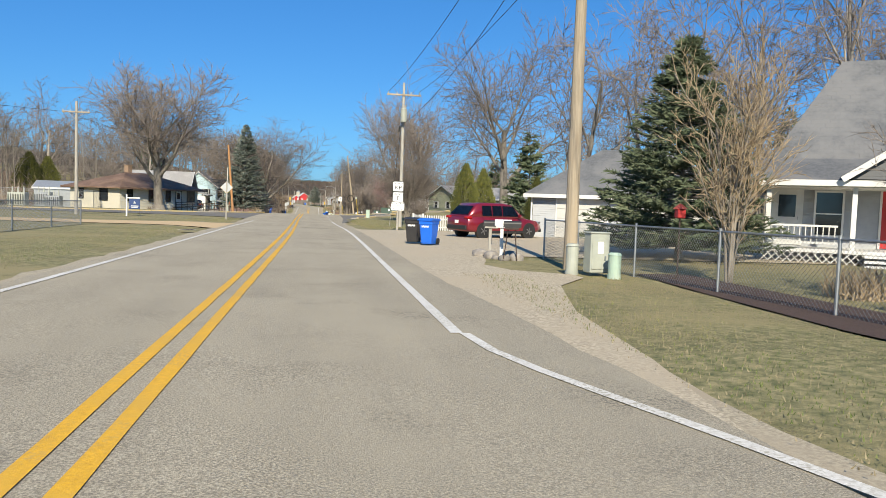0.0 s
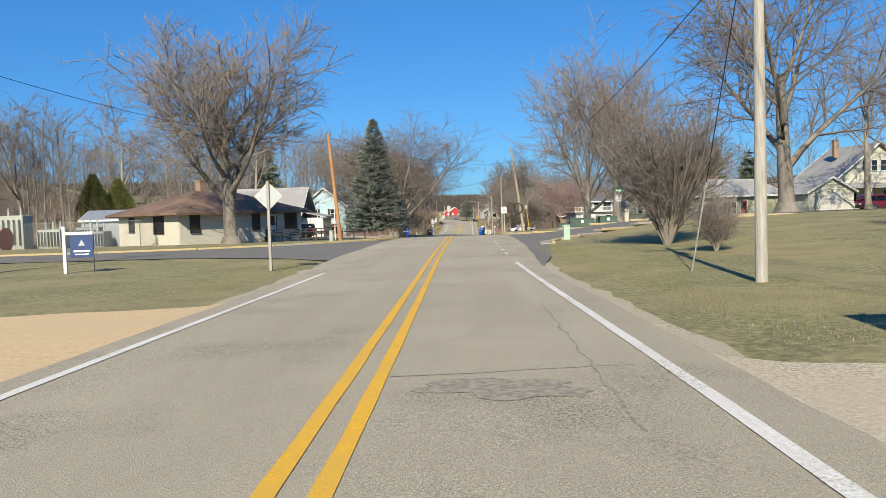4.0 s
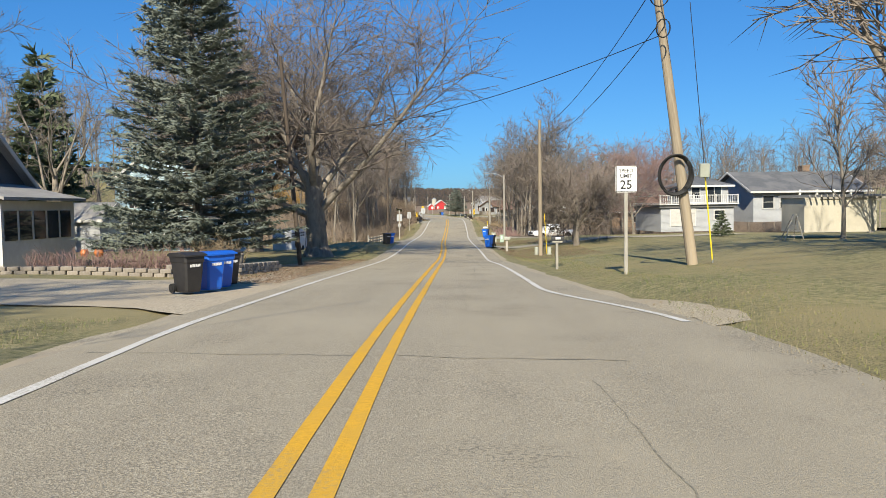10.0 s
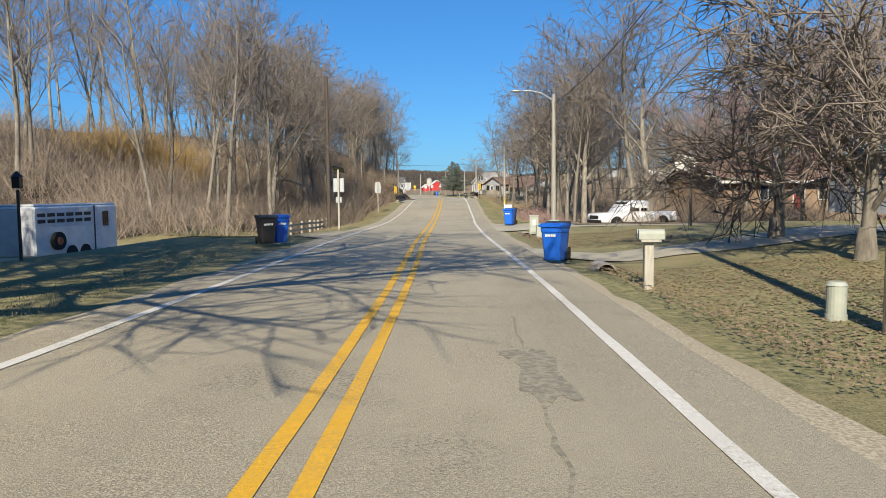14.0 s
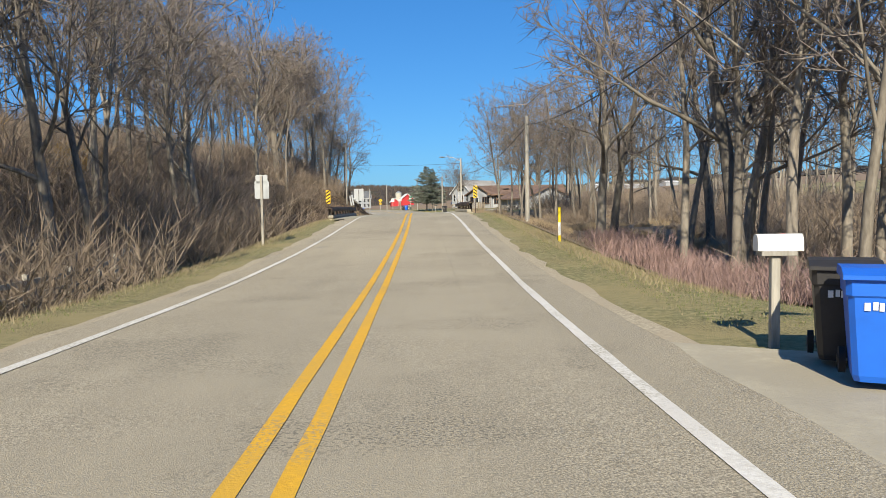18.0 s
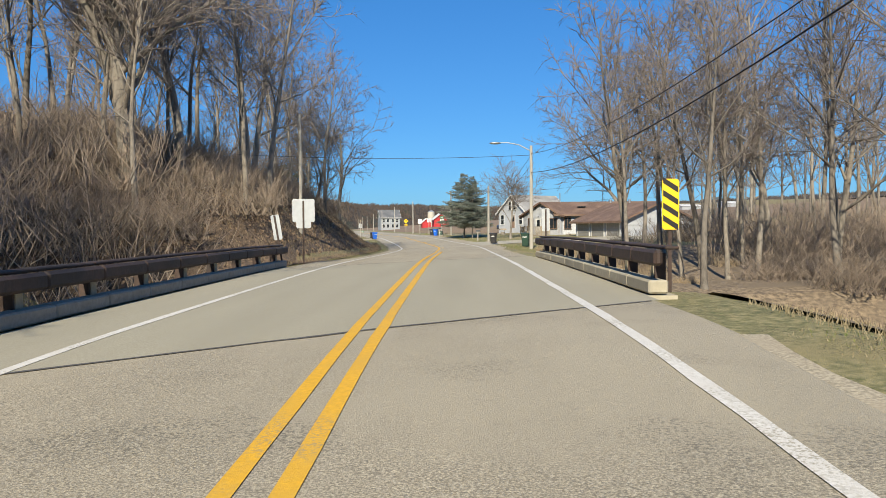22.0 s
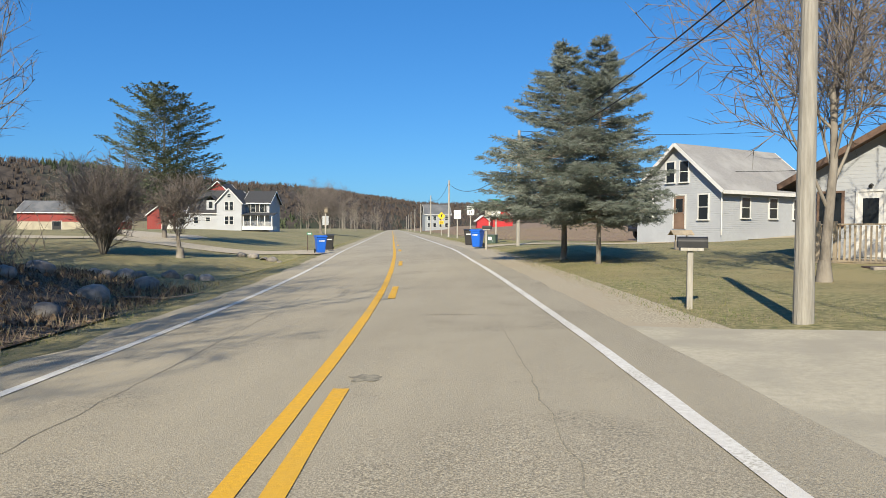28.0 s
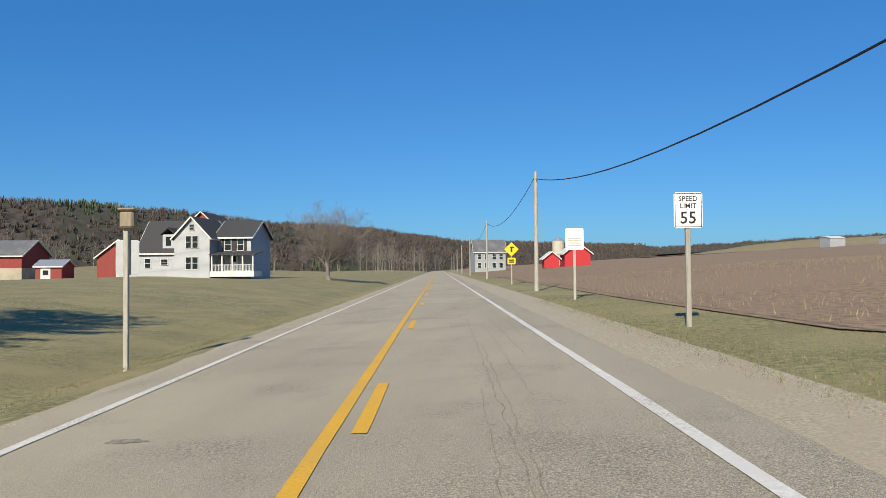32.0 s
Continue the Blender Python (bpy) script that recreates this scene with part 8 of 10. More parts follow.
kerb([(85.4, 7.3), (87.6, 8.6), (90.0, 10.6), (92.4, 13.5), (94.3, 18), (95.2, 26)], ["curb_yellow", "curb"], "worn yellow kerb at the corner", -0.43)
dr = thing("storm_drain", pose(*spot(110.4, 5.45, 0.0), 0, 0, 30), "rusty kerb inlet of a storm drain", "storm drain")
part("slot", boxes(((0, 0, 0.08), (0.32, 1.0, 0.14))), "rust", dr)
part("hood", boxes(((0.05, 0, 0.19), (0.5, 1.3, 0.06)), bevel=0.01), "curb_yellow", dr)

# ---------------- houses: beyond the bridge ----------------
rz = -2.2
g = gable_house(Vector((15.8, 316.4, rz)), 19, 8.2, 10, 2.35, 1.75, "sd_white", "rf_brown", "white three-door garage wing with a brown roof", "garage", 0.55, ridge="y", trim="rf_brown")
for u in (-3.2, 0.0, 3.2):
    opening(g, "w", 8.2, 10, -u, 0.05, 2.6, 2.05, "garage", shutters="door_grey")
h = gable_house(Vector((15.9, 331.2, rz)), -1, 13.4, 9.8, 3.25, 1.55, "sd_white", "rf_brown", "white ranch house with a brown shingle roof", eave=0.55, ridge="x", trim="rf_brown")
opening(h, "s", 13.4, 9.8, -5.55, 1.5, 0.75, 1.3, frame="rf_brown", panes=(2, 1))
# Grey panel on the wall paints the shade of a recessed porch.
part("porch_recess", boxes(((-2.9, -4.93, 1.5), (2.3, 0.1, 2.5))), "door_grey", h, "flat grey panel standing for the shaded porch recess")
for x in (-4.1, -3.2, -1.8):
    part("porch_post", boxes(((x, -5.02, 1.5), (0.1, 0.1, 2.7))), "white", h)
part("porch_rail", boxes(((-2.9, -5.02, 1.05), (2.3, 0.06, 0.07))), "white", h)
part("downpipe", rods(((-6.6, -5.0, 0.6), (-6.6, -5.0, 3.1), 0.045), n=8), "rf_brown", h)
part("skylight", boxes(((-3.6, -2.6, 4.2), (1.0, 0.8, 0.12))), "glass", h)
for x, hh in ((-6.0, 1.2), (0.4, 0.35), (2.8, 0.35)):
    part("roof_vent", rods(((x, -0.5, 4.6), (x, -0.5, 4.8 + hh), 0.06 if hh > 1 else 0.16), n=10), "galv", h)
c = gable_house(Vector((10.42, 331.35, rz)), -43.5, 5.7, 9.0, 3.2, 1.5, "sd_white", "rf_brown", "white gabled front of a ranch house behind a small deck", eave=0.45, ridge="y", trim="rf_brown")
opening(c, "s", 5.7, 9, 1.5, 1.53, 1.55, 1.2, panes=(3, 1), frame="rf_brown")
opening(c, "s", 5.7, 9, -1.77, 1.78, 0.7, 1.0, frame="rf_brown", panes=(2, 1))
opening(c, "s", 5.7, 9, -0.55, 0.75, 0.75, 2.05, "door")
part("wall_lamp", rods(((-0.55, -4.52, 3.0), (-0.55, -4.62, 2.96), 0.06), n=10), "black", c)
pl = thing("stone_planter", pose(5.3, 324.6, rz, 0, 0, -2), "low stone-block planter along the house front", "planter")
rb = random.Random(15)
for k in range(3):
    for i in range(11):
        part("block", boxes(((0.27 + 0.54 * i + 0.13 * (k % 2), rb.uniform(-0.015, 0.015), 0.2 + 0.17 * k), (0.52, 0.26, 0.155)), bevel=0.02), "block", pl)
part("soil", boxes(((3.0, 0.55, 0.3), (5.8, 0.9, 0.6)), bevel=0.03), "dirt", pl)
plant("shrub", hedge_mesh("yard_shrub", 69, 0.4, 0.4, 0.5, 60, "twig_brush"), Vector((10.2, 325.2, rz + 0.58)), "small bare shrub in a stone planter", "shrub", "bare shrubs")
dk = thing("wooden_deck", pose(6.92, 328.47, rz, 0, 0, -43.5), "weathered wooden deck with a baluster railing and steps", "deck")
for k in range(13):
    part("board", boxes(((0.25, -0.1 - 0.142 * k, 0.66), (3.3, 0.13, 0.05))), "pole_wood", dk)
part("joist_frame", boxes(((0.25, -1.82, 0.52), (3.3, 0.06, 0.24)), ((-1.36, -0.95, 0.52), (0.06, 1.8, 0.24)), ((1.86, -0.95, 0.52), (0.06, 1.8, 0.24))), "pole_wood", dk)
for k in range(23):
    if not 3 < k < 7:
        part("baluster", boxes(((-1.35 + 0.146 * k, -1.82, 1.2), (0.045, 0.045, 1.05))), "pole_wood", dk)
for k in range(11):
    for x in (-1.36, 1.86):
        part("baluster", boxes(((x, -1.65 + 0.146 * k, 1.2), (0.045, 0.045, 1.05))), "pole_wood", dk)
for x in (-1.36, -0.8, -0.3, 1.86):
    part("deck_post", boxes(((x, -1.84, 0.9), (0.1, 0.1, 1.9))), "pole_wood", dk)
for x, w in ((-1.08, 0.62), (0.78, 2.2)):
    part("handrail", boxes(((x, -1.82, 1.76), (w, 0.13, 0.045))), "pole_wood", dk)
for x in (-1.36, 1.86):
    part("handrail", boxes(((x, -0.95, 1.76), (0.13, 1.8, 0.045))), "pole_wood", dk)
for k in range(3):
    part("step", boxes(((-0.55, -2.0 - 0.27 * k, 0.5 - 0.17 * k), (0.55, 0.3, 0.05))), "pole_wood", dk)
cp = thing("covered_trailer", pose(23.0, 306.5, -2.2, 0, 0, 12), "black covered boat trailer parked beside the garage", "trailer")
part("cover", boxes(((0, 0, 1.55), (5.0, 2.2, 0.9)), bevel=0.2), "black", cp)
part("hull", boxes(((0, 0, 0.85), (4.6, 1.9, 0.5)), bevel=0.12), "silver", cp)
for x in (-0.6, 0.4):
    for s in (-1, 1):
        part("wheel", rods(((x, s * 0.8, 0.33), (x, s * 1.0, 0.33), 0.33), n=20), "rubber", cp)
part("drawbar", boxes(((-3.1, 0, 0.5), (1.6, 0.1, 0.1))), "galv", cp)
q = Vector((8.5, 352.2, float(ground(8.5, 352.2)) + 0.25))
h = gable_house(q - Vector((0, 0, 0.15)), -51, 6.2, 9, 2.75, 2.6, "sd_white", "rf_light", "white steep-gabled farmhouse with a pale roof", eave=0.35, ridge="y")
for u in (-0.5, 0.5):
    opening(h, "s", 6.2, 9, u, 3.2, 0.6, 1.2)
opening(h, "s", 6.2, 9, -2.2, 1.0, 0.65, 1.4)
opening(h, "s", 6.2, 9, 1.9, 1.0, 0.65, 1.4)
opening(h, "s", 6.2, 9, 0.2, 0.45, 0.8, 1.95, "door", shutters="rf_brown")
for u in (-2.4, 0.2, 2.6):
    opening(h, "e", 6.2, 9, u, 1.1, 0.75, 1.15)
part("downpipe", rods(((3.13, -4.53, 0.1), (3.13, -4.53, 2.6), 0.045), n=8), "white", h)
ac = thing("air_conditioner", pose(*at(13.7, 351.2), 0, 0, -51), "grey outdoor air-conditioning unit beside a wall", "air conditioner")
part("case", boxes(((0, 0, 0.4), (0.8, 0.8, 0.8)), bevel=0.04), "pedestal_grey", ac)
part("grille", rods(((0, 0, 0.8), (0, 0, 0.83), 0.32), n=18), "black", ac)
p = spot(337.5, 12.6)
wl = thing("wishing_well", pose(*p, 0, 0, 10) @ Matrix.Scale(0.62, 4), "stone wishing well with a small shingled roof", "wishing well")
part("ring", rods(((0, 0, -.1), (0, 0, 0.55), 0.48), n=14), "block", wl)
for s in (-1, 1):
    part("post", boxes(((s * 0.4, 0, 0.75), (0.08, 0.08, 0.7))), "pole_wood", wl)
bm = bmesh.new()
prism(bm, [(-.55, 1.0), (0, 1.3), (.55, 1.0), (.55, 1.05), (0, 1.36), (-.55, 1.05)], -0.75, 0.75, "x")
part("roof", bm, "pole_wood", wl)

# farm on the left
fz = float(ground(-59, 441)) + 0.1
h = gable_house(Vector((-59.4, 442, fz)), 4, 4.7, 8, 5.1, 2.5, "sd_white", "rf_dark", "white gabled centre of a two-storey farmhouse with a dark roof", eave=0.35, ridge="y")
for u, z in ((-0.45, 3.7), (0.45, 3.7), (-0.45, 1.0), (0.45, 1.0)):
    opening(h, "s", 4.7, 8, u, z, 0.7, 1.5)
opening(h, "s", 4.7, 8, 0, 6.0, 0.6, 0.7)
w = gable_house(Vector((-55, 444.6, fz)), 4, 4.6, 7.5, 5.2, 2.2, "sd_white", "rf_dark", "white farmhouse wing with a two-level porch", eave=0.4)
for u in (-0.8, 0.9):
    opening(w, "s", 4.6, 7.5, u, 3.4, 0.8, 1.5, shutters="black")
opening(w, "s", 4.6, 7.5, 0, 0.9, 0.9, 2.0, "door")
lean_roof(w, -2.2, 3.9, -6.6, 2.75, -3.7, 3.2, "rf_dark")
part("porch_floor", boxes(((0.8, -5.1, 0.35), (5.8, 2.8, 0.7))), "white", w)
for k in range(5):
    part("porch_post", boxes(((-1.9 + 1.35 * k, -6.3, 1.7), (0.16, 0.16, 2.1))), "white", w)
for k in range(28):
    part("baluster", box(bmesh.new(), (-1.8 + 0.195 * k, -6.3, 1.1), (0.05, 0.05, 0.7)), "white", w)
part("rail", boxes(((0.85, -6.3, 1.5), (5.6, 0.1, 0.08))), "white", w)
e = gable_house(Vector((-64.9, 443.8, fz)), 4, 6.4, 7.5, 3.3, 4.2, "sd_white", "rf_dark", "white farmhouse wing with a steep dark roof and dormer", eave=0.3)
opening(e, "s", 6.4, 7.5, 0.5, 1.6, 0.9, 0.7)
opening(e, "s", 6.4, 7.5, -1.8, 1.2, 0.8, 1.2)
part("dormer", boxes(((0.9, -2.5, 4.6), (1.6, 1.9, 2.0))), "sd_white", e)
bm = bmesh.new()
prism(bm, [(-.15, 5.5), (.9, 6.4), (1.95, 5.5), (1.95, 5.62), (.9, 6.54), (-.15, 5.62)], -3.7, -0.6, "y")
part("dormer_roof", bm, "rf_dark", e)
part("dormer_window", boxes(((0.9, -3.47, 4.7), (0.7, 0.05, 1.2))), "glass", e)
k2 = gable_house(Vector((-69.2, 442.4, fz)), 4, 3.2, 4.5, 2.3, 0.9, "sd_white", "rf_dark", "low white shed extension of a farmhouse", "shed", 0.25, category="shed")
opening(k2, "s", 3.2, 4.5, 0, 1.0, 0.8, 0.8)
b = gable_house(at(-82.4, 462), 14, 6.6, 14, 3.4, 2.6, "barn_red", "metal_roof", "red barn with a pale metal roof", "barn", 0.35, ridge="y", category="barn")
opening(b, "s", 6.6, 14, 0.9, 0.0, 2.4, 2.4, "garage", shutters="door_panel")
s3 = gable_house(at(-87.4, 449.5), 12, 3.8, 4, 2.2, 0.9, "barn_red", "metal_roof", "low red shed beside the barn", "shed", 0.25, category="shed")
opening(s3, "s", 3.8, 4, -0.4, 0.0, 1.3, 1.8, "door", shutters="white")
b = gable_house(at(-106.4, 459), 8, 15, 8, 4.0, 2.4, "barn_red", "rf_grey", "long red barn on a stone base with a grey roof", "barn", 0.4, category="barn", foundation=1.9)
opening(b, "s", 15, 8, 1.0, 0.0, 2.0, 2.0, "door", shutters="black")
b = gable_house(at(-77.6, 480), 10, 9.6, 14, 6.6, 4.6, "barn_red", "rf_dark", "tall red barn with a steep dark roof behind the farmhouse", "barn", 0.5, ridge="y", category="barn")
opening(b, "s", 9.6, 14, 0, 6.6, 1.2, 1.4)
h = gable_house(at(-47, 332), 20, 8, 9, 4.6, 2.6, "sd_white", "rf_brown", "white two-storey house among trees on the bank", eave=0.4, ridge="y")
for u in (-1.8, 1.8):
    opening(h, "s", 8, 9, u, 3.0, 0.9, 1.4)
    opening(h, "e", 8, 9, u, 3.0, 0.9, 1.4)
# far farm beyond the field
b = gable_house(Vector((-11.0, 505, 0.4)), 12, 5.2, 5, 2.3, 2.0, "barn_bright", "white", "bright red barn with a white roof beyond the field", "barn", 0.5, ridge="y", category="barn")
b = gable_house(Vector((-15.8, 500, 0.2)), 12, 3.0, 3, 1.4, 1.2, "barn_bright", "white", "small bright red barn with a white roof", "barn", 0.4, ridge="y", category="barn")
si = thing("silo", pose(-14.5, 512, 0.4) @ Matrix.Scale(0.5, 4), "tan concrete silo behind the red barn", "silo")
part("tower", rods(((0, 0, -1), (0, 0, 10), 2.6), n=20), "stucco", si)
part("dome", rods(((0, 0, 10), (0, 0, 11.6), 2.6, 0.5), n=20), "metal_roof", si)
h = gable_house(Vector((-33.5, 545, -0.8)), 15, 8, 8, 4.8, 3.0, "sd_grey", "rf_grey", "grey-blue farmhouse beside the far road", eave=0.4)
for u in (-2.8, -1, 1, 2.8):
    opening(h, "s", 8, 8, u, 2.8, 0.9, 1.3)
    opening(h, "s", 8, 8, u, 0.6, 0.9, 1.3)
for x, y, L, hh in ((165, 800, 18, 2.5), (200, 815, 14, 3), (140, 830, 10, 5), (560, 900, 12, 2), (640, 890, 14, 2), (720, 880, 10, 2.4)):
    gable_house(Vector((x, y, float(ground(x, y)))), 20, L, 9, hh, 1.2, "sd_white", "white", "far white farm building beyond the field", "farm_building", 0.3, category="farm building")

# ---------------- trees near the road ----------------
GR = "bare roadside trees"
big = [tree_mesh("big", s, BIG, 7.0, 0.42) for s in (11, 12, 13)]
tall = [tree_mesh("tall", s, TALL, 15.0, 0.19, 3, bark="bark" if s % 2 else "bark_pale") for s in (21, 22, 23, 24, 25)]
multi = [tree_mesh("multi", s, MULTI, 3.6, 0.4, bark="bark_pale") for s in (31, 32)]
apple = [tree_mesh("apple", s, APPLE, 2.6, 0.12) for s in (41, 42)]
young = [tree_mesh("young", s, dict(TALL, kids=(16, 9, 5, 3), ratio=(0.38, 0.5, 0.5, 0.5), bare=(0.22, .2, .1, .1), twigs=4), 8.0, 0.13, 2) for s in (51, 52)]
brush = [hedge_mesh("brush", s, 1.9, 1.9, 2.6, 140, "twig_brush", 4, 0.9) for s in (61, 62, 63)]
TREE = "bare deciduous tree with fine grey-brown twigs"


def tree(y, d, meshes, scale, turn, label=TREE, lean=0.0, squash=1.0, name="tree", up=0.0):
    return plant(name, meshes, spot(y, d, up), label, "tree", GR, turn, scale, squash, lean)


tree(98.8, -17.6, big[0], 1.25, 40, "large bare tree in front of a cream house", squash=1.2)
tree(99.7, 27.0, big[1], 1.6, 10, "large bare tree with pale bark on the lawn")
tree(129.2, 15.9, multi[0], 1.35, 150, "huge bare multi-stemmed maple on the lawn")
tree(113.9, 16.6, big[2], 1.1, 120, "bare maple beside the street sign")
oak = tree_mesh("oak", 17, dict(BIG, fine=0.65, segs=(4, 8, 4, 2), wiggle=0.13, lift=(0.0, 0.04, 0.02, 0.0), kids=(10, 17, 12, 6), bare=(0.45, .2, .1, .1), ratio=(2.7, .44, .5, .5), angle=((8, 56), (25, 65), (28, 65), (20, 60)), taper=(.25, .88, .85, .6), thin=0.5, twigs=5), 3.6, 0.36)
tree(154.0, -8.1, oak, 1.5, 200, "large bare tree with a thick dark trunk on the lawn", squash=1.35)
tree(160.5, -14.0, big[0], 1.15, 300, "bare tree with pale limbs beside the blue house", lean=-6)
tree(175.0, 12.3, apple[1], 1.7, 80, "spreading bare apple tree")
tree(167.5, 11.1, apple[0], 1.6, 160, "spreading bare apple tree")
tree(150.0, 24.0, young[0], 1.1, 10)
tree(157.0, 32.0, young[1], 1.3, 60)
yard = tree_mesh("yard", 53, dict(BIG, fine=0.6, kids=(10, 9, 8, 5), ratio=(1.0, .5, .5, .5), angle=((14, 48), (22, 55), (25, 60), (20, 60)), bare=(.35, .2, .12, .1), thin=0.45, twigs=5, twig_len=0.6), 4.6, 0.13)
tree(321.6, 10.1, yard, 1.0, 15, "bare tree beside a utility pole and deck")
tree(268, -13.5, big[0], 1.1, 133, "large bare tree overhanging the bank")
tree(346, 32.0, big[1], 1.45, 140, "large spreading bare tree behind the ranch house", squash=1.15)
tree(449, -14.7, oak, 0.85, 70, "round-crowned bare tree beside the farmhouse")
plant("tree", tree_mesh("fork", 77, dict(MULTI, fine=0.6, kids=(4, 8, 8, 5), ratio=(1.9, 0.5, 0.5, .5), angle=((10, 28), (18, 50), (22, 55), (20, 60)), bare=(.3, .2, .12, .1)), 1.3, 0.16), spot(340.3, -11.3), "small dark bare tree among stones", "tree", GR)
plant("shrub", tree_mesh("shrubtree", 71, SHRUB, 3.4, 0.05, 3, 26, 0.55), spot(338.0, -14.5), "bare bushy shrub on the grass", "shrub", "bare shrubs")
plant("shrub", tree_mesh("shrubtree", 72, SHRUB, 4.6, 0.06, 3, 34, 0.5), spot(73.5, 10.6), "large bare multi-stemmed bush on the lawn", "shrub", "bare shrubs")
plant("shrub", tree_mesh("shrubtree", 71, SHRUB, 3.4, 0.05, 3, 26, 0.55), spot(67.5, 10.8), "small bare bush on the lawn", "shrub", "bare shrubs", 40, 0.45)
plant("shrub", tree_mesh("redshrub", 73, dict(SHRUB, angle=((8, 30), (15, 40), (20, 50), (25, 60))), 3.9, 0.04, 3, 5, 0.14, "bark_pale", "twig_tan"), spot(15.6, 10.6), "tall shrub with tan dead leaves behind the fence", "shrub", "bare shrubs")
for y, d in ((10.8, 11.6), (13.0, 11.9), (8.0, 11.0)):
    plant("grass_clump", hedge_mesh("clump", 81, 0.5, 0.5, 0.75, 160, "twig_tan"), spot(y, d), "clump of dry tan ornamental grass", "grass clump", "grass clumps")

spruce = [conifer_mesh(101, 15.8, 4.7, boughs=90, power=0.8, sprig=0.24, dense=1.15, thin=0.16), conifer_mesh(103, 7.4, 3.5, "needle_dark", boughs=80, sprig=0.19, dense=1.3, thin=0.16)]
far_spruce = conifer_mesh(107, 8.6, 3.0, "needle_dark", boughs=26, sprig=0.42, dense=0.45)
pine = conifer_mesh(104, 11.6, 4.6, "needle_dark", first=0.2, boughs=26, gappy=0.4, droop=0.2, sprig=0.17, dense=2.2, thin=0.15, stems=3, bushy=0.4, shape=lambda f: (1 - f ** 8) * (0.7 + 0.3 * math.sin(3.2 * f)))
plant("spruce_tree", spruce[0], spot(138.5, -10.6), "tall blue spruce beside the driveway", "spruce tree", "conifers")
plant("spruce_tree", spruce[1], spot(24.0, 13.6), "dense dark green spruce behind the fence", "spruce tree", "conifers")
blue = conifer_mesh(105, 8.3, 3.75, first=0.2, boughs=40, gappy=0.35, sprig=0.2, dense=3.4, tuft=13, bushy=0.4, droop=0.5, trunk=0.85, shape=lambda f: (1 - f ** 1.9) * (0.62 + 0.42 * math.sin(3.3 * f)) + 0.03)
plant("spruce_tree", blue, spot(333.2, 6.6), "pale blue spruce with a bare lower trunk on the lawn", "spruce tree", "conifers")
plant("spruce_tree", blue, spot(330.0, 7.1), "pale blue spruce with a bare lower trunk on the lawn", "spruce tree", "conifers", 110, 0.93, 0.8)
plant("pine_tree", pine, spot(357.5, -17.7), "dark open-crowned pine on the farm lawn", "pine tree", "conifers")
for x, y, s in ((-35, 165, 1.8), (-33, 152, 1.1), (40, 150, 1.25), (36, 154, 1.5), (58, 120, 1.3), (64, 96, 1.7), (-62, 130, 1.3)):
    plant("spruce_tree", far_spruce, at(x, y), "dark green spruce beyond the houses", "spruce tree", "conifers", x * 7 % 360, s, 0.8)
plant("spruce_tree", far_spruce, at(17.5, 62.0), "dark green pine behind the garage", "spruce tree", "conifers", 50, 0.9)
plant("tree", yard, spot(11.2, 12.4), "small dark ornamental tree behind the fence", "tree", GR, 200, 0.42, 1.2)
plant("spruce_tree", far_spruce, at(21.5, 171.0), "small young spruce on the lawn", "spruce tree", "conifers", 10, 0.25, 1.3)
ced = [cedar_mesh(s, 4.2, 0.85) for s in (111, 112)]
for i, (y, d, s) in enumerate(((46.6, 10.7, 1.0), (48.2, 12.2, 0.95), (52.5, 17.2, 0.9), (53.2, 19.0, 0.85), (53.6, 20.6, 0.9), (54.0, 22.4, 0.85), (54.3, 24.4, 0.85), (54.6, 26.4, 0.9))):
    plant("cedar_tree", ced[i % 2], spot(y, d), "columnar yellow-green cedar in a row", "cedar tree", "cedars", 50 * i, s)
for i, (x, y, s) in enumerate(((-44, 124, 1.9), (-46, 127, 1.7), (-42, 126, 1.8))):
    plant("cedar_tree", ced[i % 2], at(x, y), "tall green cedar behind the cream house", "cedar tree", "cedars", 70 * i, s, 1.2)
plant("shrub", hedge_mesh("hedge", 64, 3.2, 0.7, 1.1, 420, "twig_red"), spot(133.6, -12.0), "clipped bare reddish hedge in a garden bed", "hedge", "hedges", 12)
plant("shrub", hedge_mesh("hedge_tan", 65, 0.8, 0.8, 1.6, 150, "twig_tan"), spot(134.6, -8.6), "tan dead bush beside the spruce", "shrub", "bare shrubs")
plant("birch_tree", tree_mesh("birch", 75, dict(BIG, kids=(7, 5, 4, 3), thin=0.5, wiggle=0.16), 5.5, 0.3, 2, 1, 0, "bark_pale", "bark_pale"), at(-26.0, 150.0), "pruned pale-barked tree with bare white limbs", "tree", GR)
white_birch = tree_mesh("white_birch", 78, dict(MULTI, kids=(3, 7, 6, 4), ratio=(1.6, 0.5, 0.5, 0.5), bare=(0.3, 0.25, 0.15, 0.1)), 3.6, 0.26, 3, 2, 0.22, "bark_pale", "twig")
for x, y, k in ((-38, 138, 1.25), (-34, 141, 1.15), (-30.5, 146, 1.0)):
    plant("birch_tree", white_birch, at(x, y), "tall pale-barked birch behind the grey house", "tree", GR, x * 9, k)

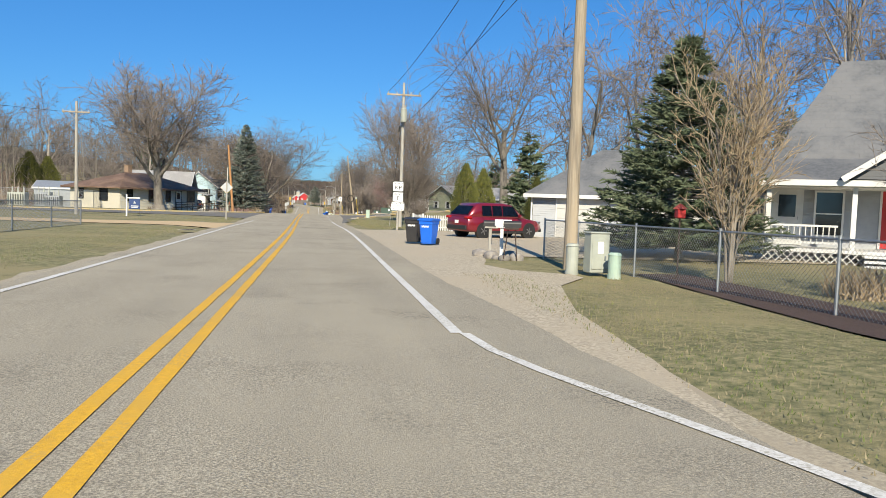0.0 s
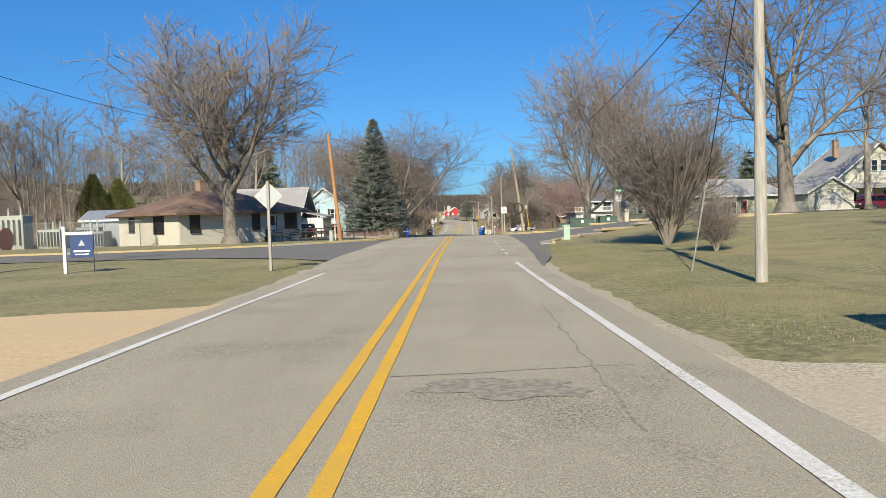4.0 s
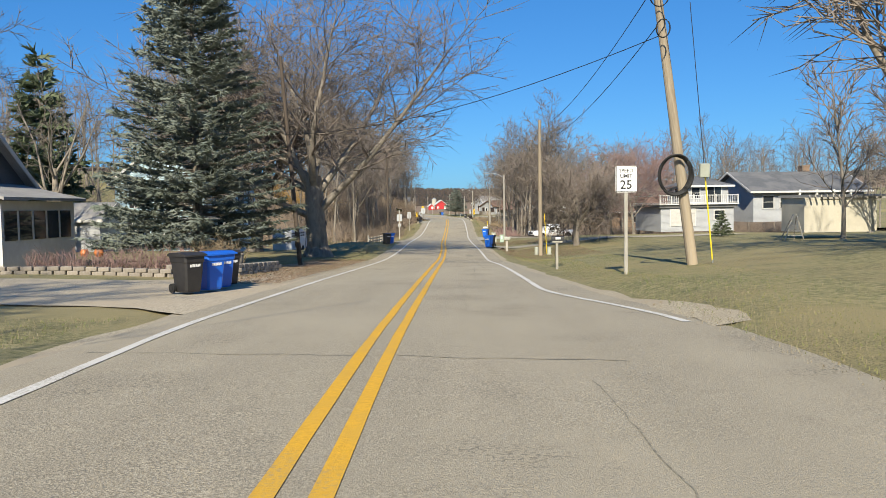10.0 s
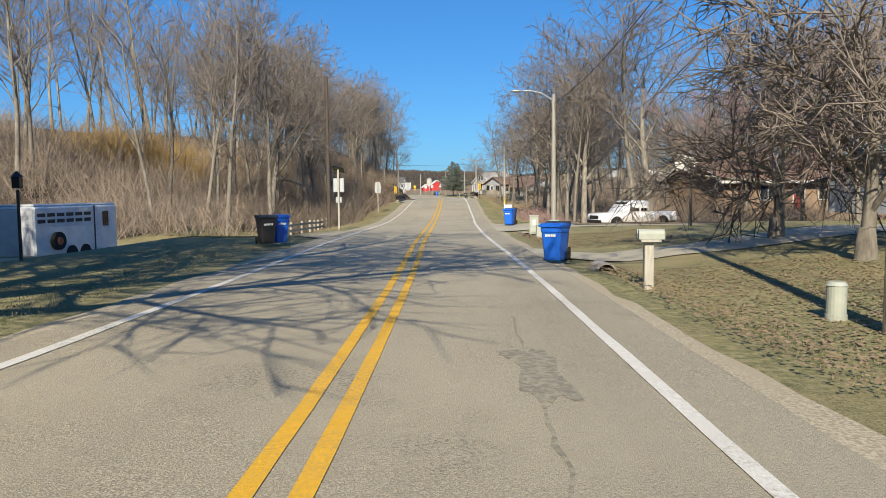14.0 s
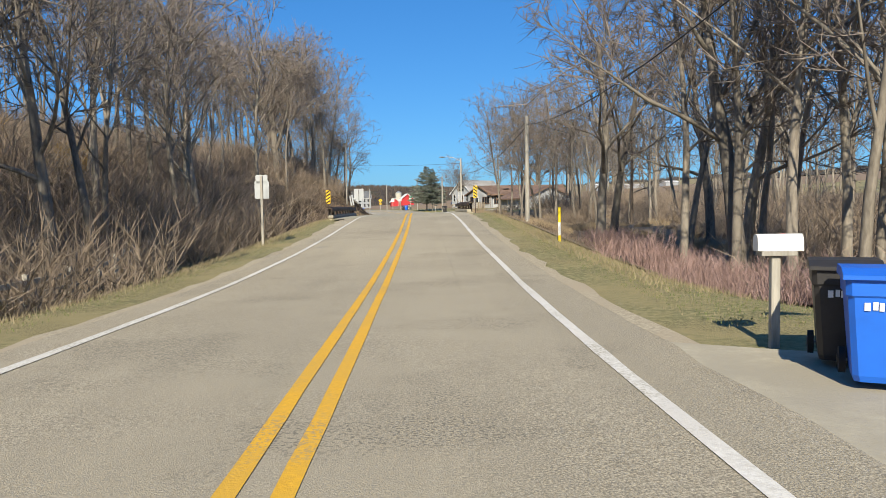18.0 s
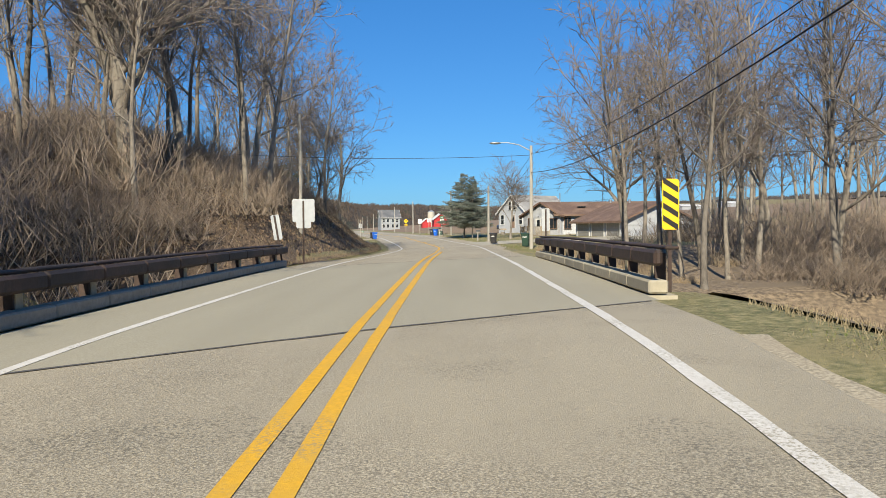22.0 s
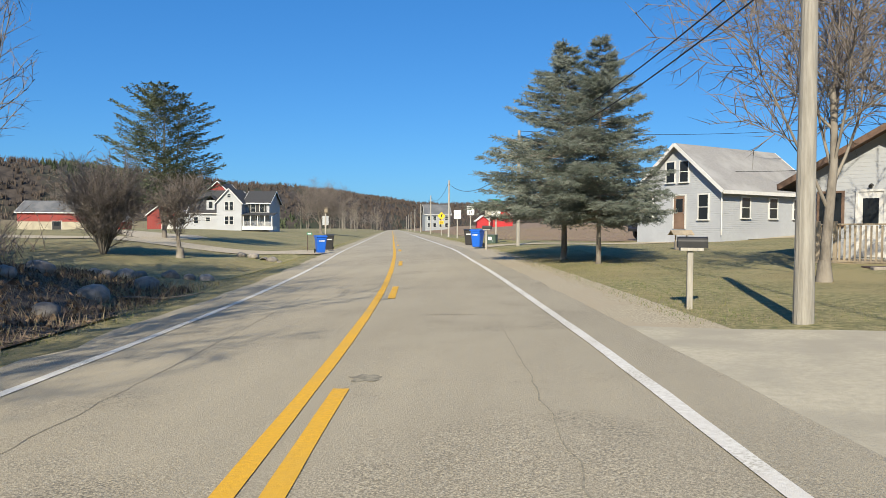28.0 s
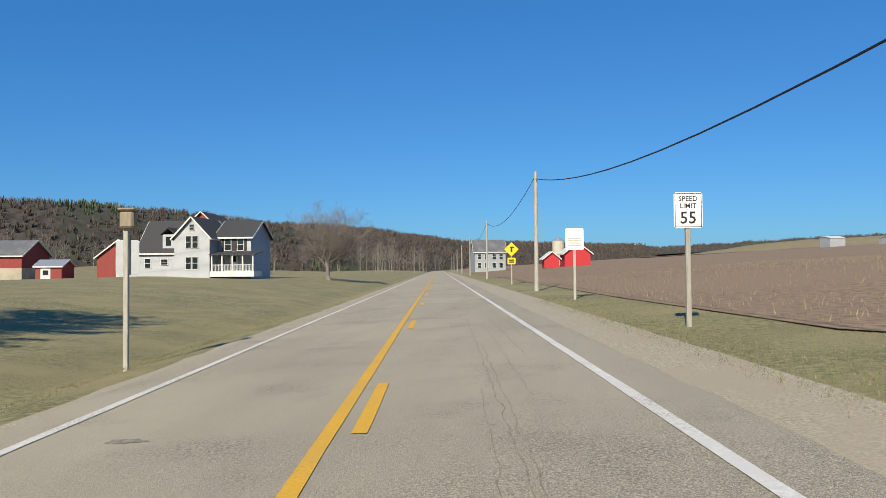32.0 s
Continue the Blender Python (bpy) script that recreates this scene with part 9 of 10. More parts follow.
rb = random.Random(31)
for i in range(34):
    y, d = rb.uniform(268, 322), rb.uniform(-12.5, -6.2)
    p = spot(y, d, 0.06)
    fb = bmesh.new()
    a, ln = rb.uniform(-0.9, 0.9) + (math.pi if i % 2 else 0), rb.uniform(0.8, 2.6)
    q, u = p.copy(), Vector((math.sin(a), math.cos(a), 0))
    for k in range(4):
        w = q + (u + Vector((rb.uniform(-.25, .25), rb.uniform(-.25, .25), 0))) * ln / 4
        w.z = float(ground(w.x, w.y)) + 0.05 + rb.uniform(0, 0.12)
        rod(fb, q, w, 0.035 * (1 - 0.2 * k), 0.035 * (0.8 - 0.2 * k), 6)
        if k:
            rod(fb, q, q + Vector((rb.uniform(-.4, .4), rb.uniform(-.4, .4), rb.uniform(0.05, 0.4))), 0.012, 0.004, 4)
        q = w
    tagged(part("fallen_branch", fb, "bark", None), "dead fallen branch on the leafy bank", "branch", "fallen branches")

# garden wall and pots by the left driveway
gw = thing("retaining_wall", Matrix(), "low stone block retaining wall by the driveway", "wall", "garden walls")
pts = [spot(130.2, -16.0), spot(130.6, -12.5), spot(131.0, -9.2), spot(132.6, -7.2), spot(136.5, -6.6)]
rb = random.Random(5)
blk = bmesh.new(); box(blk, (0, 0, 0.08), (0.38, 0.22, 0.15), bevel=0.02)
bme = bpy.data.meshes.new("block"); blk.to_mesh(bme); blk.free(); bme.materials.append(M["block"])
for i in range(len(pts) - 1):
    a, b = pts[i], pts[i + 1]
    n = int((b - a).length / 0.4)
    ang = math.atan2((b - a).y, (b - a).x)
    for c in range(3 if i > 1 else 2):
        for k in range(n):
            o = part_of("block", bme, "block", gw)
            q = a.lerp(b, (k + 0.5 + 0.5 * (c % 2)) / n)
            o.matrix_world = pose(q.x, q.y, q.z + 0.15 * c - 0.02, 0, 0, math.degrees(ang) + rb.uniform(-3, 3))
for y, d in ((132.8, -8.0), (134.0, -7.6)):
    po = thing("plant_pot", pose(*spot(y, d, 0.25)), "round grey stone planter on the garden wall", "plant pot", "plant pots")
    part("pot", rods(((0, 0, 0), (0, 0, 0.5), 0.2, 0.3), n=16), "block", po)
    part("rim", rods(((0, 0, 0.5), (0, 0, 0.56), 0.32), n=16), "block", po)
for y, d, k in ((150.6, -21.9, 1.0), (150.8, -21.1, 1.1)):
    po = thing("plant_pot", pose(*spot(y, d)) @ Matrix.Scale(k, 4), "round orange clay pot on a garden bed", "plant pot", "plant pots")
    part("pot", rods(((0, 0, 0), (0, 0, 0.22), 0.16, 0.27), ((0, 0, 0.22), (0, 0, 0.42), 0.27, 0.2), n=16), "clay", po)
    part("rim", rods(((0, 0, 0.42), (0, 0, 0.46), 0.21), n=16), "clay", po)
rs = random.Random(9)
rocks = [(317 + rs.random() * 14, -6.6 - rs.random() * 4) for i in range(7)] + [(23.2, 6.5), (22.7, 6.7), (22.3, 6.65), (21.9, 6.7), (21.5, 6.85), (21.6, 7.25), (22.6, 7.3)]
large = [(344.8, -8.3, .32), (344.9, -7.2, .3), (344.7, -6.75, .16), (344.7, -9.0, .26), (319.4, -6.6, .36), (323.1, -6.8, .36), (328.7, -8.0, .3), (328.7, -6.7, .26), (329.0, -7.4, .22), (316.7, -6.3, .28), (320.5, -8.5, .32), (322.0, -9.2, .24), (318.3, -8.1, .26), (325.6, -8.4, .3)]
for i, (y, d, s) in enumerate([(a, b, rs.uniform(0.12, 0.3)) for a, b in rocks] + large):
    bm = bmesh.new()
    bmesh.ops.create_icosphere(bm, subdivisions=2, radius=1)
    for v in bm.verts:
        v.co = Vector((v.co.x * s * rs.uniform(1.0, 1.15), v.co.y * s * rs.uniform(.9, 1.1), v.co.z * s * 0.7)) * (1 + 0.25 * noise.noise(v.co * 2 + Vector((i, 0, 0))))
    st = part("field_stone", bm, "stone", None, smooth=True)
    st.matrix_world = pose(*spot(y, d, s * .25), 0, 0, rs.uniform(0, 360))
    tagged(st, "rounded field stone on the verge", "stone", "field stones")

# ---------------- woods ----------------
rw = random.Random(77)
lite = [tree_mesh("lite", s, dict(TALL, kids=(13, 6, 5, 3), twigs=5, twig_len=1.1), 15.0, 0.19, 2, bark="bark" if s % 2 else "bark_pale") for s in (26, 27, 28)]
WL = "tall slender bare woodland tree"


def grove(n, ys, ds, kinds, smin, smax, clear=4.0, label=WL, group="woodland trees"):
    got = []
    tries = 0
    while len(got) < n and tries < n * 40:
        tries += 1
        y, d = rw.uniform(*ys), rw.uniform(*ds)
        if abs(y - 256) < 6 and abs(d) < 14:
            continue
        if any((y - a) ** 2 + (d - b) ** 2 < clear ** 2 for a, b in got):
            continue
        got.append((y, d))
        plant("tree", rw.choice(kinds), spot(y, d, -0.1), label, "tree", group, rw.uniform(0, 360), rw.uniform(smin, smax), 1.0, rw.uniform(-4, 4))


grove(20, (200, 246), (-18, -10.5), tall, 0.7, 1.05, 2.6)
grove(26, (192, 246), (-46, -18), lite, 0.8, 1.15, 3.2)
grove(16, (263, 312), (-16, -9.0), tall, 0.6, 0.95, 2.6)
grove(34, (262, 310), (-40, -16), lite, 0.7, 1.0, 3.4)
wide = [tree_mesh("wide", s, dict(BIG, segs=(7, 6, 3, 1), wiggle=0.16, lift=(0.03, 0.03, 0.01, 0), kids=(8, 6, 5, 4), bare=(0.34, .2, .12, .1), ratio=(0.56, .52, .48, .5), angle=((20, 52), (24, 58), (28, 62), (20, 60)), taper=(0.7, .85, .85, .6), twigs=6), 11.0, 0.27, bark="bark_pale" if s == 91 else "bark") for s in (91, 92, 93)]
for i, (y, d, s) in enumerate(((112, 40, 1.2), (120, 48, 1.25), (97, 46, 1.2), (86, 56, 1.3), (76, 46, 1.1), (66, 58, 1.2), (140, 44, 1.1), (118, -46, 1.1), (128, -40, 1.1), (104, -56, 1.2), (136, -44, 1.2), (145, -36, 1.1), (90, -60, 1.2), (152, -32, 1.15), (52, 25, 1.0), (46, 31, 1.1), (39, 37, 1.05), (142, -28, 1.15), (152, 33, 1.1), (58, 31, 1.15), (50, 38, 1.3), (44, 25, 1.05), (62, 24, 1.15), (36, 30, 1.2))):
    tree(y, d, wide[i % 3], s, 77 * i, "tall spreading bare tree behind the houses")
WD = "tall spreading bare tree beside the marsh"
for i, (y, d, s) in enumerate(((206.5, 11.5, 0.95), (213, 10.6, 1.0), (218, 13, 0.9), (229.4, 10.2, 0.95), (231.2, 11.4, 0.9), (228, 15.5, 0.9), (203, 15.5, 1.0), (279, 19.5, 0.75), (262, 21, 0.8), (270, 19, 0.75), (240, 22, 0.8), (248, 26, 0.8))):
    tree(y, d, wide[i % 3], s, 70 * i, WD, squash=1.05)
# Entries past y 309 are added to throw shade over the verge beyond.
for i, (y, d, s) in enumerate(((207, -12.5, 1.0), (216, -11.5, 0.95), (233, -11.6, 0.9), (272, -12.6, 0.85), (286, -12.8, 0.9), (304.5, -9.2, 0.78), (307.5, -11.5, 0.8), (309.5, -12.5, 0.8), (313.5, -13.5, 0.8), (317, -16.5, 0.8), (315, -11.5, 0.75), (321, -13, 0.75), (319, -20, 0.9), (324, -17.5, 0.8))):
    tree(y, d, wide[(i + 1) % 3], s, 50 * i, "tall spreading bare tree on the wooded bank")
for i, (y, d, s) in enumerate(((340, 36, 0.95), (331, 42, 0.9), (347, 46, 0.9), (322, 38, 0.8))):
    tree(y, d, wide[i % 3], s, 110 * i, "broad bare tree behind the ranch house", squash=1.3)
grove(10, (203, 226), (8.8, 16), tall, 0.7, 1.05, 2.6)
grove(28, (202, 300), (16, 46), lite, 0.65, 1.0, 3.8)
grove(14, (264, 279), (9.5, 19), tall, 0.6, 0.85, 1.6)
grove(14, (240, 268), (-42, -16), lite, 0.7, 1.0, 4)
far_brush = []
grove(14, (303, 336), (-34, -17), lite, 0.6, 0.9, 2.6)
for i in range(60):
    y, d = rw.uniform(300, 336), -15 - 18 * rw.random()
    far_brush.append((float(road_x(y)) + d, y, rw.uniform(0.8, 1.3), rw.uniform(0, 6.28), i % 3))
for i in range(16):
    y, d = rw.uniform(299, 317), rw.uniform(-15.5, -10.8)
    plant("brush", brush[i % 3], spot(y, d, -0.05), "tangled bare undergrowth on the bank", "brush", "undergrowth", rw.uniform(0, 360), rw.uniform(0.9, 1.3))
for i in range(120):
    y, d = rw.uniform(190, 306), -9 - 24 * rw.random() ** 1.4
    if d > -14 and 188 < y < 222 or abs(y - 256) < 6 and d > -14:
        continue
    if d < -15:
        far_brush.append((float(road_x(y)) + d, y, rw.uniform(0.7, 1.25), rw.uniform(0, 6.28), i % 3))
        continue
    plant("brush", brush[i % 3], spot(y, d, -0.05), "tangled bare undergrowth on the bank", "brush", "undergrowth", rw.uniform(0, 360), rw.uniform(0.7, 1.25))
for i in range(110):
    y, d = rw.uniform(262, 318), -11.0 - 9 * rw.random() ** 1.2
    plant("brush", brush[i % 3], spot(y, d, -0.05), "tangled bare undergrowth on the bank", "brush", "undergrowth", rw.uniform(0, 360), rw.uniform(0.4, 0.85))
for i in range(56):
    y, d = rw.uniform(200, 290), rw.uniform(8.4, 34)
    if abs(y - 256) < 6 or 226 < y < 262 and d < 15:
        continue
    plant("brush", brush[i % 3], spot(y, d, -0.05), "tangled bare undergrowth in the marsh", "brush", "undergrowth", rw.uniform(0, 360), rw.uniform(0.5, 1.0))
for i in range(46):
    y = rw.uniform(30, 180)
    x = -60 + 0.16 * (y - 30) + rw.uniform(-16, 0)
    far_brush.append((x, y, rw.uniform(1.2, 2.0), rw.uniform(0, 6.28), i % 3))
for i in range(70):
    y, d = rw.uniform(206, 251), -8.6 - 12 * rw.random() ** 1.2
    if y > 236 and d > -12:
        continue
    plant("brush", brush[i % 3], spot(y, d, -0.05), "tangled bare undergrowth on the bank", "brush", "undergrowth", rw.uniform(0, 360), rw.uniform(0.8, 1.5))
for i in range(44):
    y, d = rw.uniform(218, 268), -13 - 14 * rw.random()
    far_brush.append((float(road_x(y)) + d, y, rw.uniform(1.2, 1.8), rw.uniform(0, 6.28), i % 3))
for i in range(70):
    y, d = rw.uniform(194, 216), -13 - 26 * rw.random()
    far_brush.append((float(road_x(y)) + d, y, rw.uniform(1.0, 1.9), rw.uniform(0, 6.28), i % 3))
for i in range(60):
    y = rw.uniform(110, 190)
    far_brush.append((rw.uniform(-66, -40), y, rw.uniform(1.6, 2.6), rw.uniform(0, 6.28), i % 3))
gold = hedge_mesh("gold", 66, 2.2, 2.2, 4.6, 260, "twig_gold")
for y, d, s in ((214, -25, 1.15), (211, -28, 1.1), (217, -23, 0.9), (226, -21, 0.8), (232, -18, 0.6)):
    plant("willow", gold, spot(y, d), "thicket of bare golden-twigged willow", "willow", "willows", rw.uniform(0, 360), s)
redb = hedge_mesh("redbrush", 67, 1.5, 1.5, 1.6, 170, "twig_red")
for i in range(16):
    plant("brush", redb, spot(rw.uniform(203, 228), rw.uniform(8.0, 10.5)), "red-stemmed bare brush beside the verge", "brush", "undergrowth", rw.uniform(0, 360), rw.uniform(0.6, 1.0))
reed = hedge_mesh("reed", 68, 0.9, 0.9, 0.85, 220, "twig_tan", 1)
for i in range(110):
    y, d = rw.choice(((rw.uniform(224, 247), rw.uniform(7.6, 17)), (rw.uniform(238, 250), rw.uniform(7.8, 14)), (rw.uniform(266, 281), rw.uniform(5.8, 11)), (rw.uniform(238, 275), rw.uniform(10, 22))))
    if abs(y - 256) < 5:
        continue
    plant("reed_clump", reed, spot(y, d), "clump of dry tan reeds beside the creek", "reeds", "reeds", rw.uniform(0, 360), rw.uniform(0.4, 0.85))
redm = [tree_mesh("redtree", 76, dict(BIG, kids=(9, 8, 7, 4)), 4.6, 0.16, 3, 1, 0, "bark", "twig_red")]
for y, d, s in ((198, 24, 1.0), (160, 40, 1.2), (190, 19, 1.0), (184, 20, 0.9)):
    tree(y, d, redm[0], s, y * 3 % 360, "small bare tree with reddish twigs")


def wood_mass(name, spots, kinds, label, cat="woods", layers=((0, "bark"), (1, "twig"))):
    """A far wood as one sheet of joined trees."""
    for nm, mt in layers:
        VV, FF, o = [], [], 0
        for (x, y, s, a, k) in spots:
            me = kinds[k][nm][1]
            v = np.empty(len(me.vertices) * 3); me.vertices.foreach_get("co", v)
            v = v.reshape(-1, 3) * s
            c, q = math.cos(a), math.sin(a)
            w = np.stack([v[:, 0] * c - v[:, 1] * q + x, v[:, 0] * q + v[:, 1] * c + y, v[:, 2] + float(ground(x, y)) - .1], -1)
            f = np.empty(len(me.loops), int); me.loops.foreach_get("vertex_index", f)
            c4 = np.empty(len(me.polygons), int); me.polygons.foreach_get("loop_total", c4)
            FF += [q.tolist() for q in np.split(f + o, np.cumsum(c4)[:-1])]
            VV.append(w); o += len(v)
        me = mesh_from(name, np.concatenate(VV).tolist(), FF, True)
        tagged(part_of(name, me, mt, None), label, cat, kind="stuff")


sp = [(rw.uniform(-105, -48), rw.uniform(70, 205), rw.uniform(0.55, 0.95), rw.uniform(0, 6.28), rw.randrange(3)) for _ in range(95)]
sp += [(rw.uniform(-98, -44), rw.uniform(62, 145), rw.uniform(0.75, 1.05), rw.uniform(0, 6.28), rw.randrange(3)) for _ in range(60)]
sp += [(rw.uniform(-62, -38), rw.uniform(118, 190), rw.uniform(0.6, 0.9), rw.uniform(0, 6.28), rw.randrange(3)) for _ in range(40)]
sp += [(rw.uniform(-48, -33), rw.uniform(128, 200), rw.uniform(0.6, 0.85), rw.uniform(0, 6.28), rw.randrange(3)) for _ in range(22)]
sp += [(rw.uniform(-105, -48), rw.uniform(200, 320), rw.uniform(0.55, 0.95), rw.uniform(0, 6.28), rw.randrange(3)) for _ in range(25)]
thin = [tree_mesh("thin", s, dict(TALL, kids=(12, 6, 4, 3), twigs=2, twig_len=1.4, twig_r=0.022), 15.0, 0.19, 2) for s in (29, 30)]
sp = [(x, y, s, a, k % 2) for x, y, s, a, k in sp]
wood_mass("far_woods", sp, thin, "bare grey-brown woods on the rise behind the village")
sp = [(rw.uniform(52, 105), rw.uniform(10, 205), rw.uniform(0.6, 1.0), rw.uniform(0, 6.28), rw.randrange(3)) for _ in range(55)]
sp += [(rw.uniform(36, 60), rw.uniform(160, 240), rw.uniform(0.6, 0.9), rw.uniform(0, 6.28), rw.randrange(3)) for _ in range(30)]
sp += [(rw.uniform(46, 80), rw.uniform(240, 340), rw.uniform(0.5, 0.9), rw.uniform(0, 6.28), rw.randrange(3)) for _ in range(30)]
sp += [(float(road_x(y)) + rw.uniform(19, 52), y, rw.uniform(0.55, 0.85), rw.uniform(0, 6.28), rw.randrange(3)) for y in [rw.uniform(206, 300) for _ in range(60)]]
sp += [(rw.uniform(24, 42), rw.uniform(312, 345), rw.uniform(0.6, 0.95), rw.uniform(0, 6.28), rw.randrange(3)) for _ in range(14)]
sp += [(rw.uniform(24, 50), rw.uniform(40, 75), rw.uniform(0.7, 1.0), rw.uniform(0, 6.28), rw.randrange(3)) for _ in range(10)]
sp = [(x, y, s, a, k % 2) for x, y, s, a, k in sp]
wood_mass("far_woods", sp, thin, "bare grey-brown woods behind the houses")
sp = [(-90 + rw.uniform(-14, 30) + (y - 600) * -0.16, y, rw.uniform(0.5, 0.8), rw.uniform(0, 6.28), rw.randrange(3)) for y in [rw.uniform(560, 900) for _ in range(46)]]
sp += [(-130 + rw.uniform(-40, 30), rw.uniform(480, 640), rw.uniform(0.4, 0.7), rw.uniform(0, 6.28), rw.randrange(3)) for _ in range(30)]
sp = [(x, y, s, a, k % 2) for x, y, s, a, k in sp]
wood_mass("far_woods", sp, thin, "far bare trees along the road and fields")
for i in range(150):
    y, d = rw.uniform(202, 300), rw.uniform(17, 46)
    far_brush.append((float(road_x(y)) + d, y, rw.uniform(0.9, 1.6), rw.uniform(0, 6.28), i % 3))
for i in range(90):
    y, d = rw.uniform(222, 266), -11 - 22 * rw.random()
    far_brush.append((float(road_x(y)) + d, y, rw.uniform(1.0, 1.7), rw.uniform(0, 6.28), i % 3))
wood_mass("undergrowth", far_brush, [hedge_mesh("far_brush", k, 1.9, 1.9, 2.6, 100, "twig_brush", 2, 0.9) for k in (64, 65, 66)], "tangled bare brown undergrowth under the far trees", "undergrowth", ((0, "twig_brush"),))

# ---------------- grass blades, leaves ----------------
def scatter(name, mat, n, ys, ds, hmin, hmax, width, label, category, seed, flat=False, keep=None):
    r = np.random.RandomState(seed)
    y, d = r.uniform(*ys, n), r.uniform(*ds, n)
    if keep is not None:
        k = keep(y, d)
        y, d = y[k], d[k]
        n = len(y)
    x = road_x(y) + d
    z = ground(x, y) - 0.01
    a = r.uniform(0, 6.283, n)
    h = r.uniform(hmin, hmax, n)
    ux, uy = np.cos(a) * width, np.sin(a) * width
    if flat:
        t = r.uniform(0.0, 0.6, n)
        P = [np.stack([x - ux, y - uy, z + .035], -1), np.stack([x + uy, y - ux, z + .045 + 0.02 * t], -1), np.stack([x + ux, y + uy, z + .035 + .03 * t], -1), np.stack([x - uy, y + ux, z + .045], -1)]
        V = np.stack(P, 1).reshape(-1, 3)
        F = np.arange(4 * n).reshape(-1, 4)
    else:
        lx, ly = r.uniform(-.5, .5, n) * h, r.uniform(-.5, .5, n) * h
        P = [np.stack([x - ux, y - uy, z], -1), np.stack([x + ux, y + uy, z], -1), np.stack([x + lx, y + ly, z + h], -1)]
        V = np.stack(P, 1).reshape(-1, 3)
        F = np.arange(3 * n).reshape(-1, 3)
    return tagged(part_of(name, mesh_from(name, V.tolist(), F.tolist()), mat, None), label, category, kind="stuff")


M["blade_green"] = material("green_grass_blades", (0.125, 0.158, 0.037), (0.083, 0.108, 0.029), 3, 0.9, coords="World", c=(0.2, 0.183, 0.067), big=0.25)
M["blade_tan"] = material("dry_grass_blades", (0.275, 0.229, 0.138), (0.183, 0.15, 0.087), 3, 0.9, coords="World")
off_r = lambda y, d: ~(((y > 17) & (y < 47.5)) | ((y > 77) & (y < 110)) | ((y > 169) & (y < 178)) | ((y > 188) & (y < 200)) | ((y > 302) & (y < 315)) | ((y > 345) & (y < 353)) | ((y > 243) & (y < 269)))
off_l = lambda y, d: ~(((y > 41) & (y < 56)) | ((y > -6) & (y < 13)) | ((y > 70) & (y < 97)) | ((y > 118) & (y < 133)) | ((y > 243) & (y < 269)) | ((y > 345) & (y < 356)))
scatter("verge_grass", "blade_green", 110000, (2, 380), (4.9, 8.6), 0.015, 0.052, 0.007, "short green grass blades along the verge", "grass", 1, keep=off_r)
scatter("verge_grass", "blade_tan", 80000, (2, 380), (4.7, 8.6), 0.015, 0.052, 0.007, "short dry grass blades along the verge", "grass", 2, keep=off_r)
scatter("verge_grass", "blade_green", 70000, (15, 380), (-8.4, -4.8), 0.015, 0.052, 0.007, "short green grass blades along the verge", "grass", 3, keep=off_l)
scatter("verge_grass", "blade_tan", 60000, (15, 380), (-8.4, -4.7), 0.015, 0.055, 0.007, "short dry grass blades along the verge", "grass", 4, keep=off_l)
scatter("tall_dry_grass", "blade_tan", 15000, (204, 246), (5.4, 9.2), 0.03, 0.16, 0.009, "long dry grass on the road embankment", "grass", 5)
scatter("tall_dry_grass", "blade_tan", 12000, (188, 244), (-8.8, -5.2), 0.03, 0.18, 0.009, "long dry grass on the road embankment", "grass", 6)
M["leaf"] = material("fallen_brown_leaf", (0.3, 0.208, 0.125), (0.142, 0.096, 0.062), 6, 0.9, coords="World")
scatter("fallen_leaves", "leaf", 16000, (156, 190), (4.6, 11), 0, 0, 0.035, "scattered brown fallen leaves on the lawn", "leaves", 7, True, off_r)
scatter("fallen_leaves", "leaf", 30000, (264, 322), (-14, -5.2), 0, 0, 0.04, "scattered brown fallen leaves on the bank", "leaves", 8, True)
scatter("fallen_leaves", "leaf", 9000, (127, 150), (-7.6, -4.3), 0, 0, 0.035, "scattered brown fallen leaves beside the road", "leaves", 9, True)
scatter("leaf_clods", "leaf", 9000, (262, 324), (-15, -5.7), 0.04, 0.14, 0.10, "matted heaps of brown leaves on the bank", "leaves", 13)
scatter("leaf_clods", "leaf_litter", 9000, (262, 324), (-15, -5.7), 0.05, 0.17, 0.12, "dark matted leaves on the bank", "leaves", 14)
M["stalk"] = material("grey_brown_dead_stalks", (0.225, 0.167, 0.121), (0.058, 0.044, 0.035), 2, 0.95, coords="World", sharp=(0.42, 0.58))
scatter("dead_stalks", "blade_tan", 12000, (263, 326), (-12, -5.3), 0.06, 0.3, 0.011, "matted tan dead grass on the leafy bank", "dead plants", 15)
scatter("dead_stalks", "stalk", 14000, (263, 324), (-11, -5.4), 0.08, 0.34, 0.014, "matted dead stalks on the leafy bank", "dead plants", 11)
scatter("dead_stalks", "stalk", 9000, (224, 262), (7.2, 15), 0.10, 0.45, 0.012, "dry marsh stalks below the road", "dead plants", 12)
scatter("corn_stubble", "blade_tan", 9000, (362, 420), (8.6, 40), 0.06, 0.22, 0.02, "pale corn stubble in the ploughed field", "stubble", 10)

